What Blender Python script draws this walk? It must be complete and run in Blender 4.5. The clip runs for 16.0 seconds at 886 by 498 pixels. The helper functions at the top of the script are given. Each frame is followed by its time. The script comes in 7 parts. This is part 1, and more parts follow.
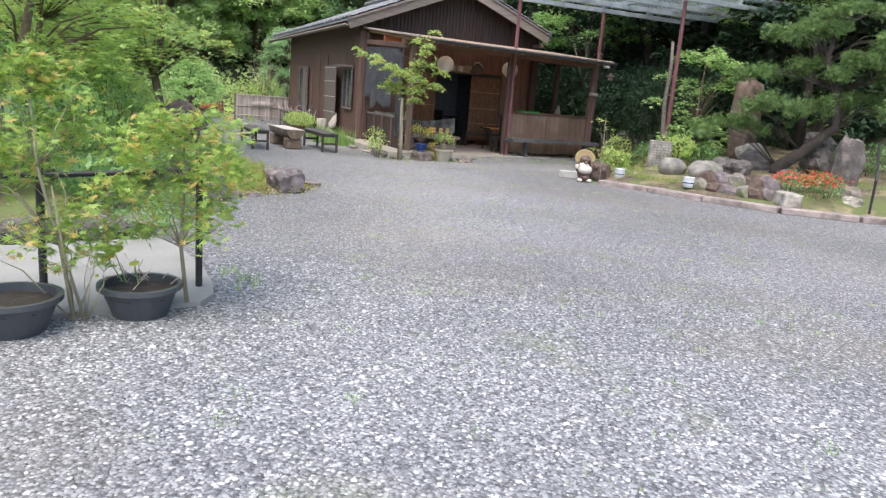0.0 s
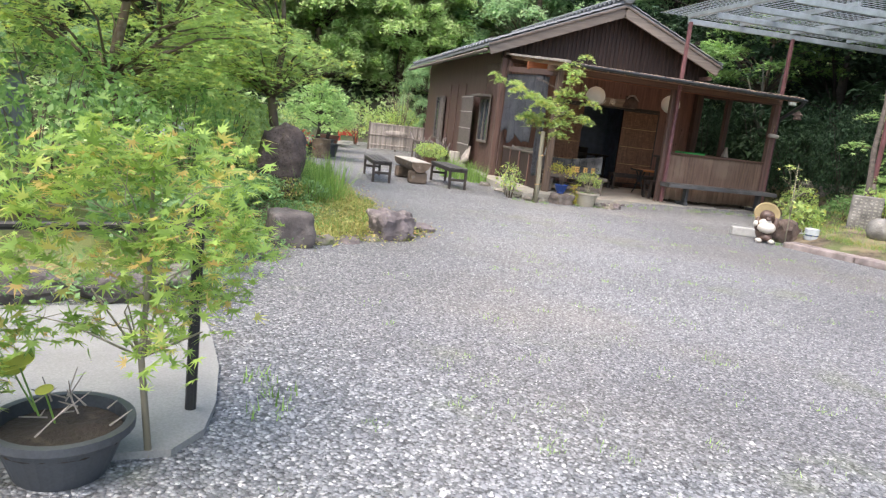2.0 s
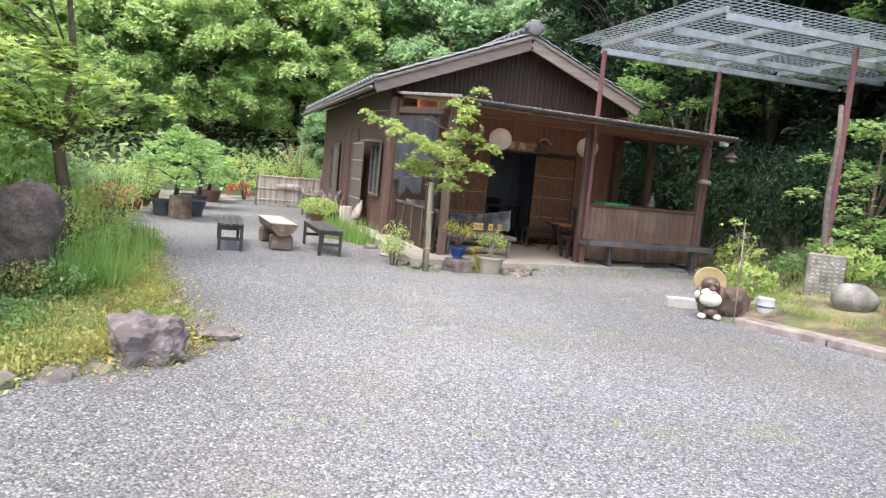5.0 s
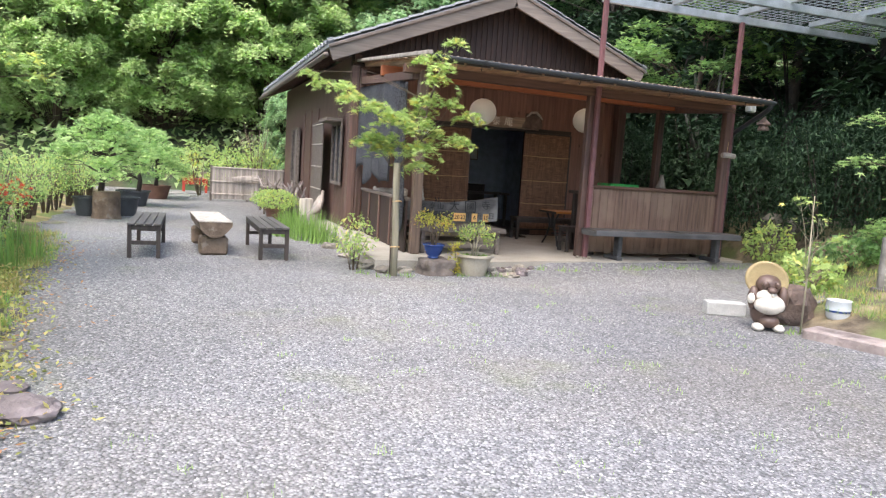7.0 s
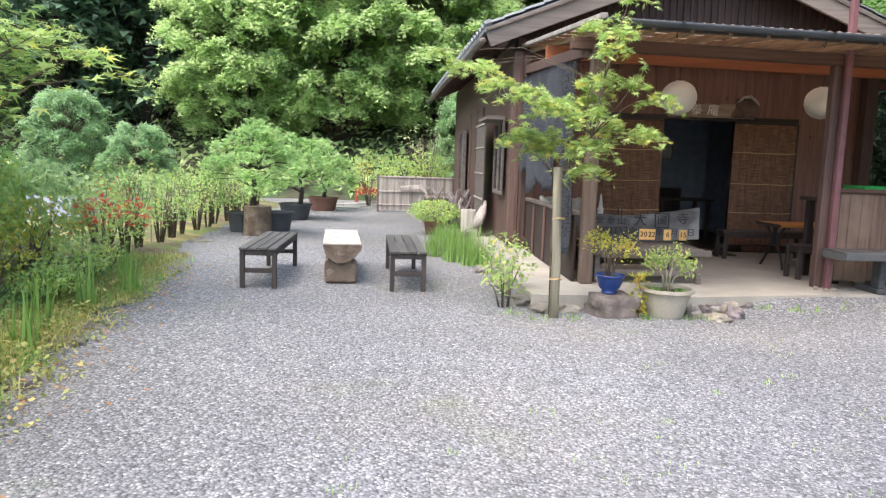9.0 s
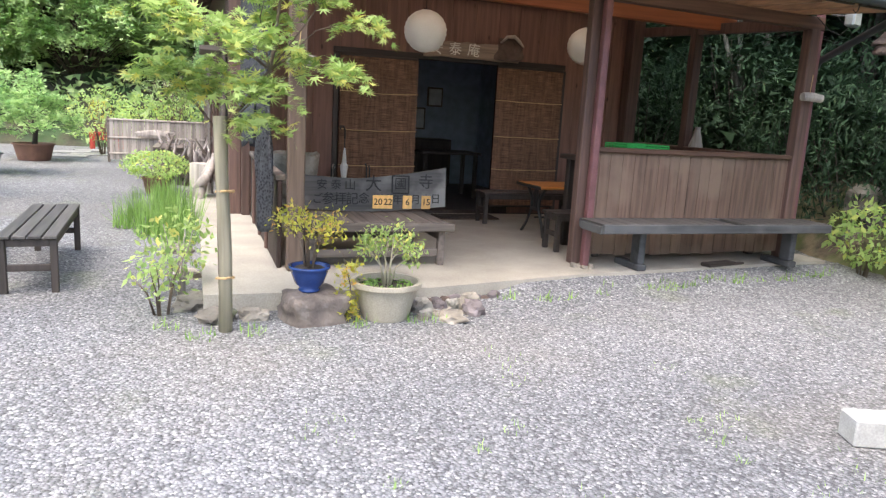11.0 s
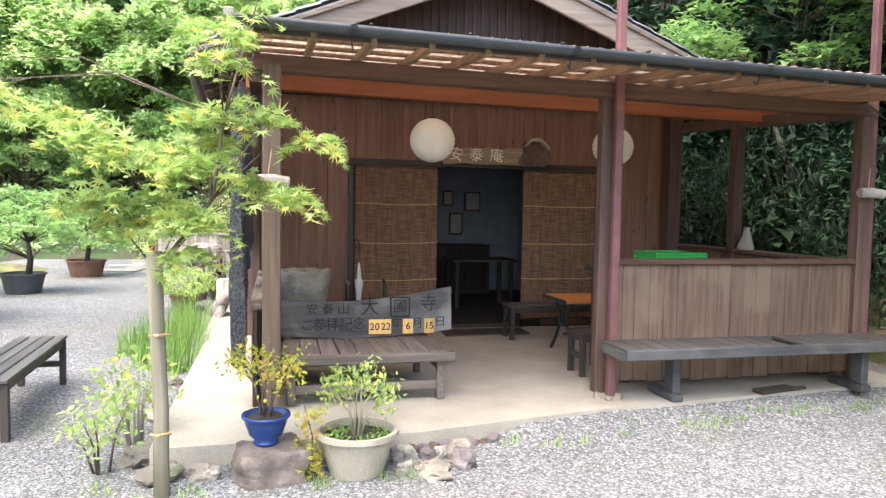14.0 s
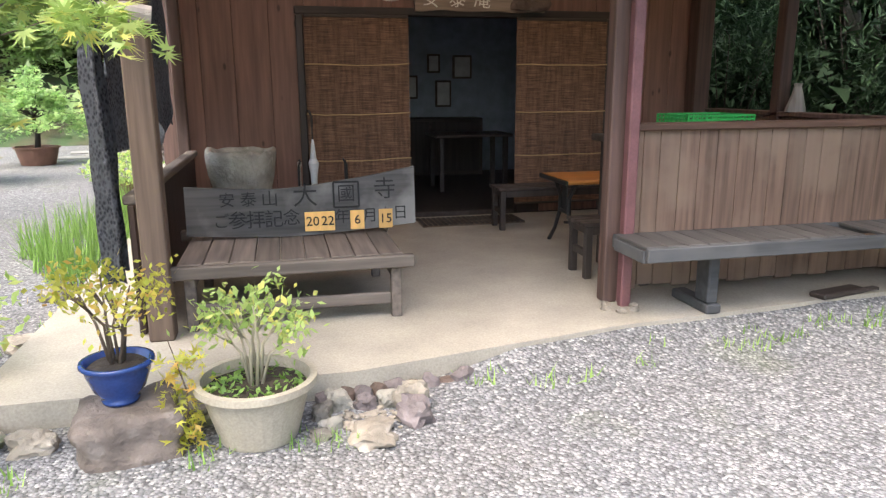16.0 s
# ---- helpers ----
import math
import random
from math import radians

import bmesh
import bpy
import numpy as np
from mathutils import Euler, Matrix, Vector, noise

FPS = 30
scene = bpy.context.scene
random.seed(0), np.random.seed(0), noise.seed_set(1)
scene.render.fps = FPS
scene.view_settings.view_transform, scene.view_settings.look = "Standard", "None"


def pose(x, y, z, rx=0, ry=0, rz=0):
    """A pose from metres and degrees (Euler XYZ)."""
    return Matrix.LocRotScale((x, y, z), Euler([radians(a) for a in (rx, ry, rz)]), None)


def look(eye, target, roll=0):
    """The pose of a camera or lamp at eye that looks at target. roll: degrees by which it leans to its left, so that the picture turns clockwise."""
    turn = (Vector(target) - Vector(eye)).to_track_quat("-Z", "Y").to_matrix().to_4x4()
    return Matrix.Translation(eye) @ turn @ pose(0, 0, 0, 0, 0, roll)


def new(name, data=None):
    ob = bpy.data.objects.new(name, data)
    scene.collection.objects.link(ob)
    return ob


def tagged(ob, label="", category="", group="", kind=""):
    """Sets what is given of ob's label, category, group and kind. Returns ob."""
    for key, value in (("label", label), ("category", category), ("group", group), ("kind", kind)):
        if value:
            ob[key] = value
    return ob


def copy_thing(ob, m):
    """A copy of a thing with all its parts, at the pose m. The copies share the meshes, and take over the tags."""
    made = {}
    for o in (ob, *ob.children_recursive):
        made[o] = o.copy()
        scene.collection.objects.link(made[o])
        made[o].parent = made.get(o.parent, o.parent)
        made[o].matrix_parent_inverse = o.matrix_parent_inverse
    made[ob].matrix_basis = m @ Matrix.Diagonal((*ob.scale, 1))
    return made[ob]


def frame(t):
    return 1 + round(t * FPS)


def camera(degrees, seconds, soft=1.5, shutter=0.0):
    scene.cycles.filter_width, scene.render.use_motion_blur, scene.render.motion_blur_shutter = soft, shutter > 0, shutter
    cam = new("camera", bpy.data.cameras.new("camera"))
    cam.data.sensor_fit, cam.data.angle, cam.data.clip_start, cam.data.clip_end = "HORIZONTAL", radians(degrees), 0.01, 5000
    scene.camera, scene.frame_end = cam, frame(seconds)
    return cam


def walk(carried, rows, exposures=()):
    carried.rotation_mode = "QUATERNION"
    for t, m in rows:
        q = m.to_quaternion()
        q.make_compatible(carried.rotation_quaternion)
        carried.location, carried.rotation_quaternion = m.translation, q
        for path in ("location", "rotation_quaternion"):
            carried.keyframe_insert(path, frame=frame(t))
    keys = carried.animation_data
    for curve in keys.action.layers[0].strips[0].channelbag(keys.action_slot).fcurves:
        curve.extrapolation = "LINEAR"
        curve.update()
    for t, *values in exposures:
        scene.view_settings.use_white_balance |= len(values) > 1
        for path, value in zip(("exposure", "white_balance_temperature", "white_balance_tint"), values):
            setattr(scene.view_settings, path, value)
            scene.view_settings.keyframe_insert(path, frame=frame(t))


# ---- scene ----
cam = camera(64.5, 16.0, 1.3)
PATH = [
    (0, (0.712, 0.578, 1.456), (1.516, 2.36, 1.033), 4.6),
    (0.5, (0.932, 1.014, 1.429), (1.698, 2.815, 1.018), 3.7),
    (1, (1.112, 1.489, 1.42), (1.807, 3.321, 1.02), 4.9),
    (1.5, (1.292, 1.951, 1.404), (1.884, 3.827, 1.044), 6.2),
    (2, (1.466, 2.542, 1.399), (1.91, 4.458, 1.034), 6.5),
    (2.5, (1.674, 2.955, 1.419), (2.106, 4.876, 1.07), 6.5),
    (3, (1.924, 3.455, 1.426), (2.39, 5.367, 1.069), 3.6),
    (3.5, (2.127, 3.87, 1.45), (2.722, 5.751, 1.126), 4.5),
    (4, (2.468, 4.208, 1.47), (3.061, 6.105, 1.253), 4.5),
    (4.2, (2.602, 4.348, 1.497), (3.19, 6.248, 1.282), 4.9),
    (6.3, (3.594, 6.533, 1.365), (4.244, 8.413, 1.163), 5.7),
    (6.5, (3.66, 6.72, 1.328), (4.3, 8.603, 1.125), 5.4),
    (7, (3.915, 7.223, 1.339), (4.572, 9.098, 1.109), 3.7),
    (7.5, (4.062, 7.599, 1.362), (4.493, 9.537, 1.119), 2.5),
    (8, (4.185, 8.085, 1.367), (4.4, 10.056, 1.11), 3.6),
    (8.5, (4.457, 8.569, 1.361), (4.605, 10.554, 1.164), 3.5),
    (9, (4.697, 9.163, 1.369), (4.832, 11.143, 1.124), 1.9),
    (9.5, (5.101, 9.63, 1.355), (5.314, 11.6, 1.087), 1.0),
    (10, (5.426, 10.086, 1.381), (6.019, 11.96, 1.011), 2.8),
    (10.2, (5.47, 10.267, 1.393), (6.124, 12.119, 1.013), 3.7),
    (12.3, (6.773, 11.282, 1.581), (7.439, 13.147, 1.305), 2.4),
    (12.5, (6.772, 11.307, 1.61), (7.389, 13.196, 1.38), 2.3),
    (13, (6.758, 11.277, 1.655), (7.245, 13.209, 1.475), 1.5),
    (13.5, (6.751, 11.278, 1.647), (7.215, 13.218, 1.502), 0.9),
    (14, (6.757, 11.3, 1.622), (7.223, 13.241, 1.506), 1.0),
    (14.5, (6.858, 11.372, 1.56), (7.324, 13.313, 1.438), 0.6),
    (15, (6.989, 11.759, 1.488), (7.501, 13.678, 1.252), -0.5),
    (15.5, (7.178, 12.177, 1.431), (7.692, 14.071, 1.047), -1.0),
    (16, (7.4, 12.659, 1.443), (7.837, 14.558, 0.995), -0.3),
]
EXPOSURES = [(0, 1.6, 6750, 11), (2, 1.78, 6950, 12), (4, 1.96, 6900, 12), (7, 1.98, 6800, 12), (9, 2.02, 6700, 12), (10.2, 2.0, 6650, 12), (12.3, 2.56, 6750, 10.5), (14.5, 2.58, 6850, 10.5), (16, 2.34, 6950, 11)]
walk(cam, [(t, look(eye, target, roll)) for t, eye, target, roll in PATH], EXPOSURES)

# ---- world and light ----
world = bpy.data.worlds.new("world")
scene.world = world
world.use_nodes = True
wn = world.node_tree.nodes
sky = wn.new("ShaderNodeTexSky")
sky.sky_type = "NISHITA"
sky.sun_disc = False
sky.sun_elevation, sky.sun_rotation = radians(64), radians(-135)
sky.air_density, sky.dust_density = 1.0, 3.0
wn["Background"].inputs["Strength"].default_value = 0.15
world.node_tree.links.new(sky.outputs[0], wn["Background"].inputs[0])
sun = new("sun", bpy.data.lights.new("sun", "SUN"))
sun.data.energy, sun.data.angle, sun.data.color = 0.7, radians(60), (1.0, 0.97, 0.93)
sun.matrix_world = look((-6, -6, 17.4), (0, 0, 0))


# ---- materials ----
class Nodes:
    """A material's node tree, with short ways to add the usual nodes."""

    def __init__(self, name, rough=0.8, metal=0.0):
        self.m = bpy.data.materials.new(name)
        self.m.use_nodes = True
        self.t = self.m.node_tree
        self.b = self.t.nodes["Principled BSDF"]
        self.b.inputs["Roughness"].default_value = rough
        self.b.inputs["Metallic"].default_value = metal
        self.co = self.t.nodes.new("ShaderNodeTexCoord")

    def add(self, kind, **values):
        n = self.t.nodes.new("ShaderNode" + kind)
        for k, v in values.items():
            n.inputs[k.replace("_", " ")].default_value = v
        return n

    def link(self, a, b):
        self.t.links.new(a, b)

    def space(self, scale=(1, 1, 1)):
        mp = self.add("Mapping")
        mp.inputs["Scale"].default_value = scale
        self.link(self.co.outputs["Object"], mp.inputs[0])
        return mp.outputs[0]

    def noise(self, scale, detail=4.0, at=None):
        n = self.add("TexNoise", Scale=scale, Detail=detail)
        self.link(at or self.co.outputs["Object"], n.inputs["Vector"])
        return n.outputs[0]

    def ramp(self, fac, stops):
        r = self.add("ValToRGB")
        while len(r.color_ramp.elements) < len(stops):
            r.color_ramp.elements.new(0.5)
        for e, (p, c) in zip(r.color_ramp.elements, stops):
            e.position, e.color = p, (*c, 1)
        self.link(fac, r.inputs[0])
        return r.outputs[0]

    def mix(self, fac, a, b, how="MIX"):
        n = self.t.nodes.new("ShaderNodeMix")
        n.data_type, n.blend_type = "RGBA", how
        for value, slot in ((fac, 0), (a, 6), (b, 7)):
            if hasattr(value, "is_linked"):
                self.link(value, n.inputs[slot])
            else:
                n.inputs[slot].default_value = value if slot == 0 else (*value, 1)
        return n.outputs[2]

    def random(self, spread, col):
        """Makes each piece a little lighter or darker."""
        o = self.add("ObjectInfo")
        r = self.ramp(o.outputs["Random"], ((0, (1 - spread,) * 3), (1, (1 + spread,) * 3)))
        return self.mix(1.0, col, r, "MULTIPLY")

    def bump(self, height, strength=0.3, distance=0.01):
        n = self.add("Bump", Strength=strength, Distance=distance)
        self.link(height, n.inputs["Height"])
        self.link(n.outputs[0], self.b.inputs["Normal"])

    def colour(self, c):
        self.link(c, self.b.inputs["Base Color"])
        return self.m


def plain(name, c, rough=0.7, metal=0.0, spread=0.18, scale=6.0, fine=90.0, relief=0.15):
    """A surface of one colour with stains and grain."""
    n = Nodes(name, rough, metal)
    a = n.ramp(n.noise(scale), ((0.3, [v * (1 - spread) for v in c]), (0.7, [v * (1 + spread) for v in c])))
    f = n.noise(fine, 3)
    a = n.mix(0.25, a, n.ramp(f, ((0.3, (0.25,) * 3), (0.7, (0.75,) * 3))), "OVERLAY")
    n.bump(f, relief, 0.004)
    return n.colour(a)


def timber(name, c, rough=0.7, axis=2, grain=26.0, spread=0.35, wear=None, piece=0.22, knots=False):
    """Wood with grain along one axis, stains and, if given, a worn colour."""
    n = Nodes(name, rough)
    s = [grain] * 3
    s[axis] = grain * 0.06
    g = n.noise(1.0, 6, n.space(s))
    col = n.ramp(g, ((0.3, [v * (1 - spread) for v in c]), (0.7, [v * (1 + spread) for v in c])))
    if wear:
        col = n.mix(n.ramp(n.noise(2.2, 5), ((0.48, (0, 0, 0)), (0.62, (0.8,) * 3))), col, wear)
    if knots:
        k = n.add("TexVoronoi", Scale=1.0)
        n.link(n.space((7, 7, 3.2)), k.inputs["Vector"])
        col = n.mix(n.ramp(k.outputs["Distance"], ((0.06, (0.8,) * 3), (0.14, (0, 0, 0)))), col, [v * 0.22 for v in c])
    col = n.random(piece, col)
    n.bump(g, 0.25, 0.006)
    return n.colour(col)


def leafy(name, dark, light, through_light=0.45, rough=0.5, tip=None):
    """Leaves: each one its own shade, with light passing through."""
    n = Nodes(name, rough)
    geo = n.add("NewGeometry")
    stops = [(0.0, dark), (0.75, light)]
    if tip:
        stops.append((1.0, tip))
    col = n.ramp(geo.outputs["Random Per Island"], stops)
    col = n.mix(0.55, col, n.ramp(n.noise(0.9, 3), ((0.35, (0.4,) * 3), (0.65, (0.7,) * 3))), "OVERLAY")
    n.link(col, n.b.inputs["Base Color"])
    tr = n.add("BsdfTranslucent")
    n.link(col, tr.inputs[0])
    ms = n.add("MixShader", Fac=through_light)
    n.link(n.b.outputs[0], ms.inputs[1])
    n.link(tr.outputs[0], ms.inputs[2])
    n.link(ms.outputs[0], n.t.nodes["Material Output"].inputs[0])
    return n.m


def gravel_zone(n):
    """1 where the fresh blue-grey gravel was tipped, 0 over the older, browner yard."""
    sx = n.add("SeparateXYZ")
    n.link(n.co.outputs["Object"], sx.inputs[0])
    ax = n.add("Math")
    ax.operation = "MULTIPLY_ADD"
    n.link(sx.outputs[0], ax.inputs[0])
    ax.inputs[1].default_value = 0.56
    n.link(sx.outputs[1], ax.inputs[2])
    wob = n.add("Math")
    wob.operation = "MULTIPLY_ADD"
    n.link(n.noise(0.9, 4), wob.inputs[0])
    wob.inputs[1].default_value = 1.6
    n.link(ax.outputs[0], wob.inputs[2])
    near = n.add("MapRange")
    near.inputs[1].default_value, near.inputs[2].default_value = 7.9, 8.7
    near.inputs[3].default_value, near.inputs[4].default_value = 1.0, 0.0
    n.link(wob.outputs[0], near.inputs[0])
    return near.outputs[0]


def gravel_tints(n, fac, wide):
    """Colours of single stones, tinted by the age of the gravel and by patches of earth."""
    old = n.ramp(fac, ((0.0, (0.115, 0.117, 0.122)), (0.35, (0.194, 0.198, 0.204)), (0.7, (0.27, 0.274, 0.28)), (0.92, (0.345, 0.346, 0.345)), (1.0, (0.52, 0.51, 0.49))))
    fresh = n.ramp(fac, ((0.0, (0.095, 0.101, 0.106)), (0.3, (0.18, 0.19, 0.198)), (0.62, (0.265, 0.278, 0.288)), (0.86, (0.36, 0.372, 0.376)), (1.0, (0.58, 0.585, 0.57))))
    col = n.mix(gravel_zone(n), old, fresh)
    earth = n.ramp(n.noise(0.42, 6), ((0.5, (0, 0, 0)), (0.68, (wide,) * 3)))
    col = n.mix(earth, col, (0.285, 0.25, 0.195))
    col = n.mix(1.0, col, n.ramp(n.noise(0.3, 5), ((0.36, (0.84,) * 3), (0.64, (1.16,) * 3))), "MULTIPLY")
    moss = n.ramp(n.noise(1.1, 7), ((0.6, (0, 0, 0)), (0.74, (0.4,) * 3)))
    return n.mix(moss, col, (0.2, 0.235, 0.1))


def gravel_material():
    n = Nodes("gravel", 0.85)
    v = n.add("TexVoronoi", Scale=58.0)
    n.link(n.co.outputs["Object"], v.inputs["Vector"])
    wh = n.add("SeparateColor")
    n.link(v.outputs["Color"], wh.inputs[0])
    col = gravel_tints(n, wh.outputs[0], 0.32)
    # shadow between the stones, painted into the colour
    gap_shade = n.ramp(v.outputs["Distance"], ((0.25, (1, 1, 1)), (0.72, (0.5,) * 3)))
    col = n.mix(0.9, col, gap_shade, "MULTIPLY")
    bp = n.add("Bump", Strength=0.8, Distance=0.016)
    bp.invert = True
    n.link(v.outputs["Distance"], bp.inputs["Height"])
    n.link(bp.outputs[0], n.b.inputs["Normal"])
    return n.colour(col)


def pebble_material():
    n = Nodes("pebble", 0.75)
    geo = n.add("NewGeometry")
    return n.colour(gravel_tints(n, geo.outputs["Random Per Island"], 0.25))


def rock_material(name, c, spots=(0.5, 0.5, 0.47), moss=0.0):
    n = Nodes(name, 0.9)
    col = n.ramp(n.noise(5, 8), ((0.3, [v * 0.5 for v in c]), (0.7, [v * 1.35 for v in c])))
    col = n.mix(n.ramp(n.noise(11, 6), ((0.58, (0, 0, 0)), (0.68, (0.6,) * 3))), col, spots)
    if moss:
        col = n.mix(n.ramp(n.noise(3, 5), ((0.5, (0, 0, 0)), (0.62, (moss,) * 3))), col, (0.09, 0.13, 0.03))
    n.bump(n.noise(32, 8), 0.6, 0.03)
    return n.colour(col)


def bed_material(name, soil, green, straw):
    n = Nodes(name, 0.95)
    col = n.ramp(n.noise(14, 7), ((0.3, [v * 0.6 for v in soil]), (0.7, [v * 1.4 for v in soil])))
    col = n.mix(n.ramp(n.noise(1.3, 6), ((0.42, (0, 0, 0)), (0.56, (0.9,) * 3))), col, green)
    col = n.mix(n.ramp(n.noise(1.9, 6, n.space((1, 1.1, 1.3))), ((0.52, (0, 0, 0)), (0.64, (0.8,) * 3))), col, straw)
    n.bump(n.noise(60, 8), 0.8, 0.03)
    return n.colour(col)


def blind_material():
    n = Nodes("bamboo_blind", 0.75)
    w = n.noise(1.0, 4, n.space((5, 5, 130)))
    col = n.ramp(w, ((0.35, (0.11, 0.055, 0.034)), (0.6, (0.235, 0.125, 0.072)), (0.75, (0.35, 0.21, 0.13))))
    streak = n.ramp(n.noise(1.0, 3, n.space((38, 38, 5))), ((0.35, (0.72,) * 3), (0.65, (1.22,) * 3)))
    col = n.mix(1.0, col, streak, "MULTIPLY")
    n.bump(w, 0.5, 0.004)
    return n.colour(col)


GRAVEL, PEBBLE = gravel_material(), pebble_material()
CONCRETE = plain("concrete", (0.35, 0.322, 0.268), 0.85, spread=0.14, scale=2.5, relief=0.25)
PAD = plain("pale_concrete", (0.255, 0.255, 0.24), 0.85, spread=0.12, scale=2.0)
BOARD = timber("brown_board", (0.2, 0.106, 0.079), 0.65, spread=0.25, piece=0.07, knots=True)
BOARD_DARK = timber("dark_board", (0.034, 0.019, 0.015), 0.7)
SIDING = timber("brown_sheet", (0.1, 0.056, 0.044), 0.6, spread=0.25, piece=0.1)
PANEL = timber("weathered_board", (0.152, 0.095, 0.068), 0.75, wear=(0.2, 0.138, 0.1), piece=0.14)
POST = timber("post_timber", (0.105, 0.062, 0.05), 0.7)
POST_GREY = timber("grey_post_timber", (0.135, 0.093, 0.07), 0.75)
BEAM_X = timber("beam_timber", (0.085, 0.045, 0.03), 0.7, axis=0)
NAME_PLANK = timber("name_plank", (0.25, 0.19, 0.145), 0.8, axis=0)
ORANGE = timber("fresh_orange_beam", (0.36, 0.115, 0.045), 0.6, axis=0, spread=0.2)
RAFTER = timber("pale_rafter", (0.26, 0.165, 0.1), 0.7, axis=1)
GREYWOOD = timber("grey_wood", (0.13, 0.107, 0.09), 0.8, axis=0)
GREYWOOD_Y = timber("grey_wood_long", (0.135, 0.11, 0.093), 0.8, axis=1)
SLATE_X = timber("bench_grey_paint", (0.05, 0.052, 0.055), 0.7, axis=0, wear=(0.085, 0.085, 0.085))
SLAT = timber("bench_slat", (0.075, 0.07, 0.066), 0.6, axis=1)
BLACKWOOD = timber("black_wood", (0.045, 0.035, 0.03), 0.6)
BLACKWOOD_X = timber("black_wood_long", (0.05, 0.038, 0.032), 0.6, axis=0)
BARGE = timber("barge_timber", (0.17, 0.145, 0.125), 0.8, axis=0, spread=0.25)
DRIFT = timber("bleached_wood", (0.34, 0.3, 0.265), 0.85, grain=14)
DRIFT_GREY = timber("grey_driftwood", (0.22, 0.195, 0.185), 0.85, grain=14)
LOG = timber("pale_log", (0.4, 0.37, 0.32), 0.85, axis=2, grain=12)
BARK = rock_material("bark", (0.15, 0.11, 0.08), (0.24, 0.21, 0.18))
PALE_BARK = rock_material("pale_bark", (0.15, 0.145, 0.12), (0.25, 0.245, 0.22))
BARK_DARK = rock_material("dark_bark", (0.045, 0.036, 0.03), (0.09, 0.078, 0.066))
STAKE = timber("grey_green_stake", (0.31, 0.28, 0.2), 0.85, grain=18)
RED_STEEL = plain("red_painted_steel", (0.17, 0.075, 0.078), 0.45, 0.0, relief=0.05)
GALV = plain("galvanised_steel", (0.42, 0.46, 0.48), 0.45, 0.6, relief=0.05)
DARK_STEEL = plain("dark_steel", (0.035, 0.035, 0.035), 0.5, 0.3)
GUTTER = plain("dark_gutter", (0.05, 0.055, 0.06), 0.45)
TILE = plain("grey_roof_tile", (0.16, 0.17, 0.18), 0.5, spread=0.25)


def sheet_plastic():
    """Translucent corrugated plastic that lets daylight into the porch."""
    n = Nodes("translucent_sheet", 0.5)
    col = n.ramp(n.noise(3, 5), ((0.3, (0.4, 0.29, 0.21)), (0.7, (0.58, 0.46, 0.36))))
    n.link(col, n.b.inputs["Base Color"])
    tr = n.add("BsdfTranslucent")
    n.link(col, tr.inputs[0])
    ms = n.add("MixShader", Fac=0.42)
    n.link(n.b.outputs[0], ms.inputs[1])
    n.link(tr.outputs[0], ms.inputs[2])
    n.link(ms.outputs[0], n.t.nodes["Material Output"].inputs[0])
    return n.m


ROOFING = sheet_plastic()
BLIND = blind_material()
CORD = plain("blind_cord", (0.5, 0.33, 0.16), 0.8)


def net_material():
    """Coarse woven black net, dusty in places."""
    n = Nodes("black_net", 0.9)
    v = n.add("TexVoronoi", Scale=70.0)
    n.link(n.space((1, 1, 0.6)), v.inputs["Vector"])
    col = n.ramp(v.outputs["Distance"], ((0.2, (0.035, 0.038, 0.047)), (0.6, (0.12, 0.127, 0.145))))
    col = n.mix(n.ramp(n.noise(2.5, 5), ((0.45, (0, 0, 0)), (0.65, (0.5,) * 3))), col, (0.15, 0.16, 0.18))
    n.bump(v.outputs["Distance"], 0.7, 0.01)
    return n.colour(col)


NET = net_material()
PAPER = plain("lantern_paper", (0.86, 0.83, 0.76), 0.9, spread=0.03)
INK = plain("ink", (0.012, 0.011, 0.011), 0.7)
WHITE_PAINT = plain("white_paint", (0.75, 0.72, 0.64), 0.8)
SIGN = timber("sign_plank", (0.085, 0.08, 0.076), 0.75, axis=0, wear=(0.26, 0.25, 0.235))
CARD = timber("yellow_card", (0.72, 0.42, 0.14), 0.7, axis=2, spread=0.12)
STONE = rock_material("grey_stone", (0.36, 0.34, 0.29), (0.5, 0.48, 0.42))
STONE_MID = rock_material("mid_grey_stone", (0.21, 0.2, 0.18), (0.3, 0.29, 0.26))
STONE_DARK = rock_material("dark_stone", (0.12, 0.105, 0.1), (0.2, 0.18, 0.17))
STONE_PURPLE = rock_material("purple_stone", (0.18, 0.152, 0.15), (0.29, 0.26, 0.255))
STONE_BROWN = rock_material("brown_stone", (0.12, 0.085, 0.068), (0.19, 0.145, 0.12))


def pitted_material():
    """Dark brown lava-like stone with pits and pale lichen."""
    n = Nodes("pitted_stone", 0.92)
    col = n.ramp(n.noise(6, 8), ((0.3, (0.045, 0.034, 0.03)), (0.7, (0.17, 0.125, 0.11))))
    v = n.add("TexVoronoi", Scale=26.0)
    n.link(n.co.outputs["Object"], v.inputs["Vector"])
    col = n.mix(n.ramp(v.outputs["Distance"], ((0.12, (0.75,) * 3), (0.34, (0, 0, 0)))), col, (0.03, 0.024, 0.022))
    col = n.mix(n.ramp(n.noise(9, 6), ((0.6, (0, 0, 0)), (0.7, (0.5,) * 3))), col, (0.2, 0.17, 0.16))
    n.bump(n.noise(24, 8), 0.8, 0.04)
    return n.colour(col)


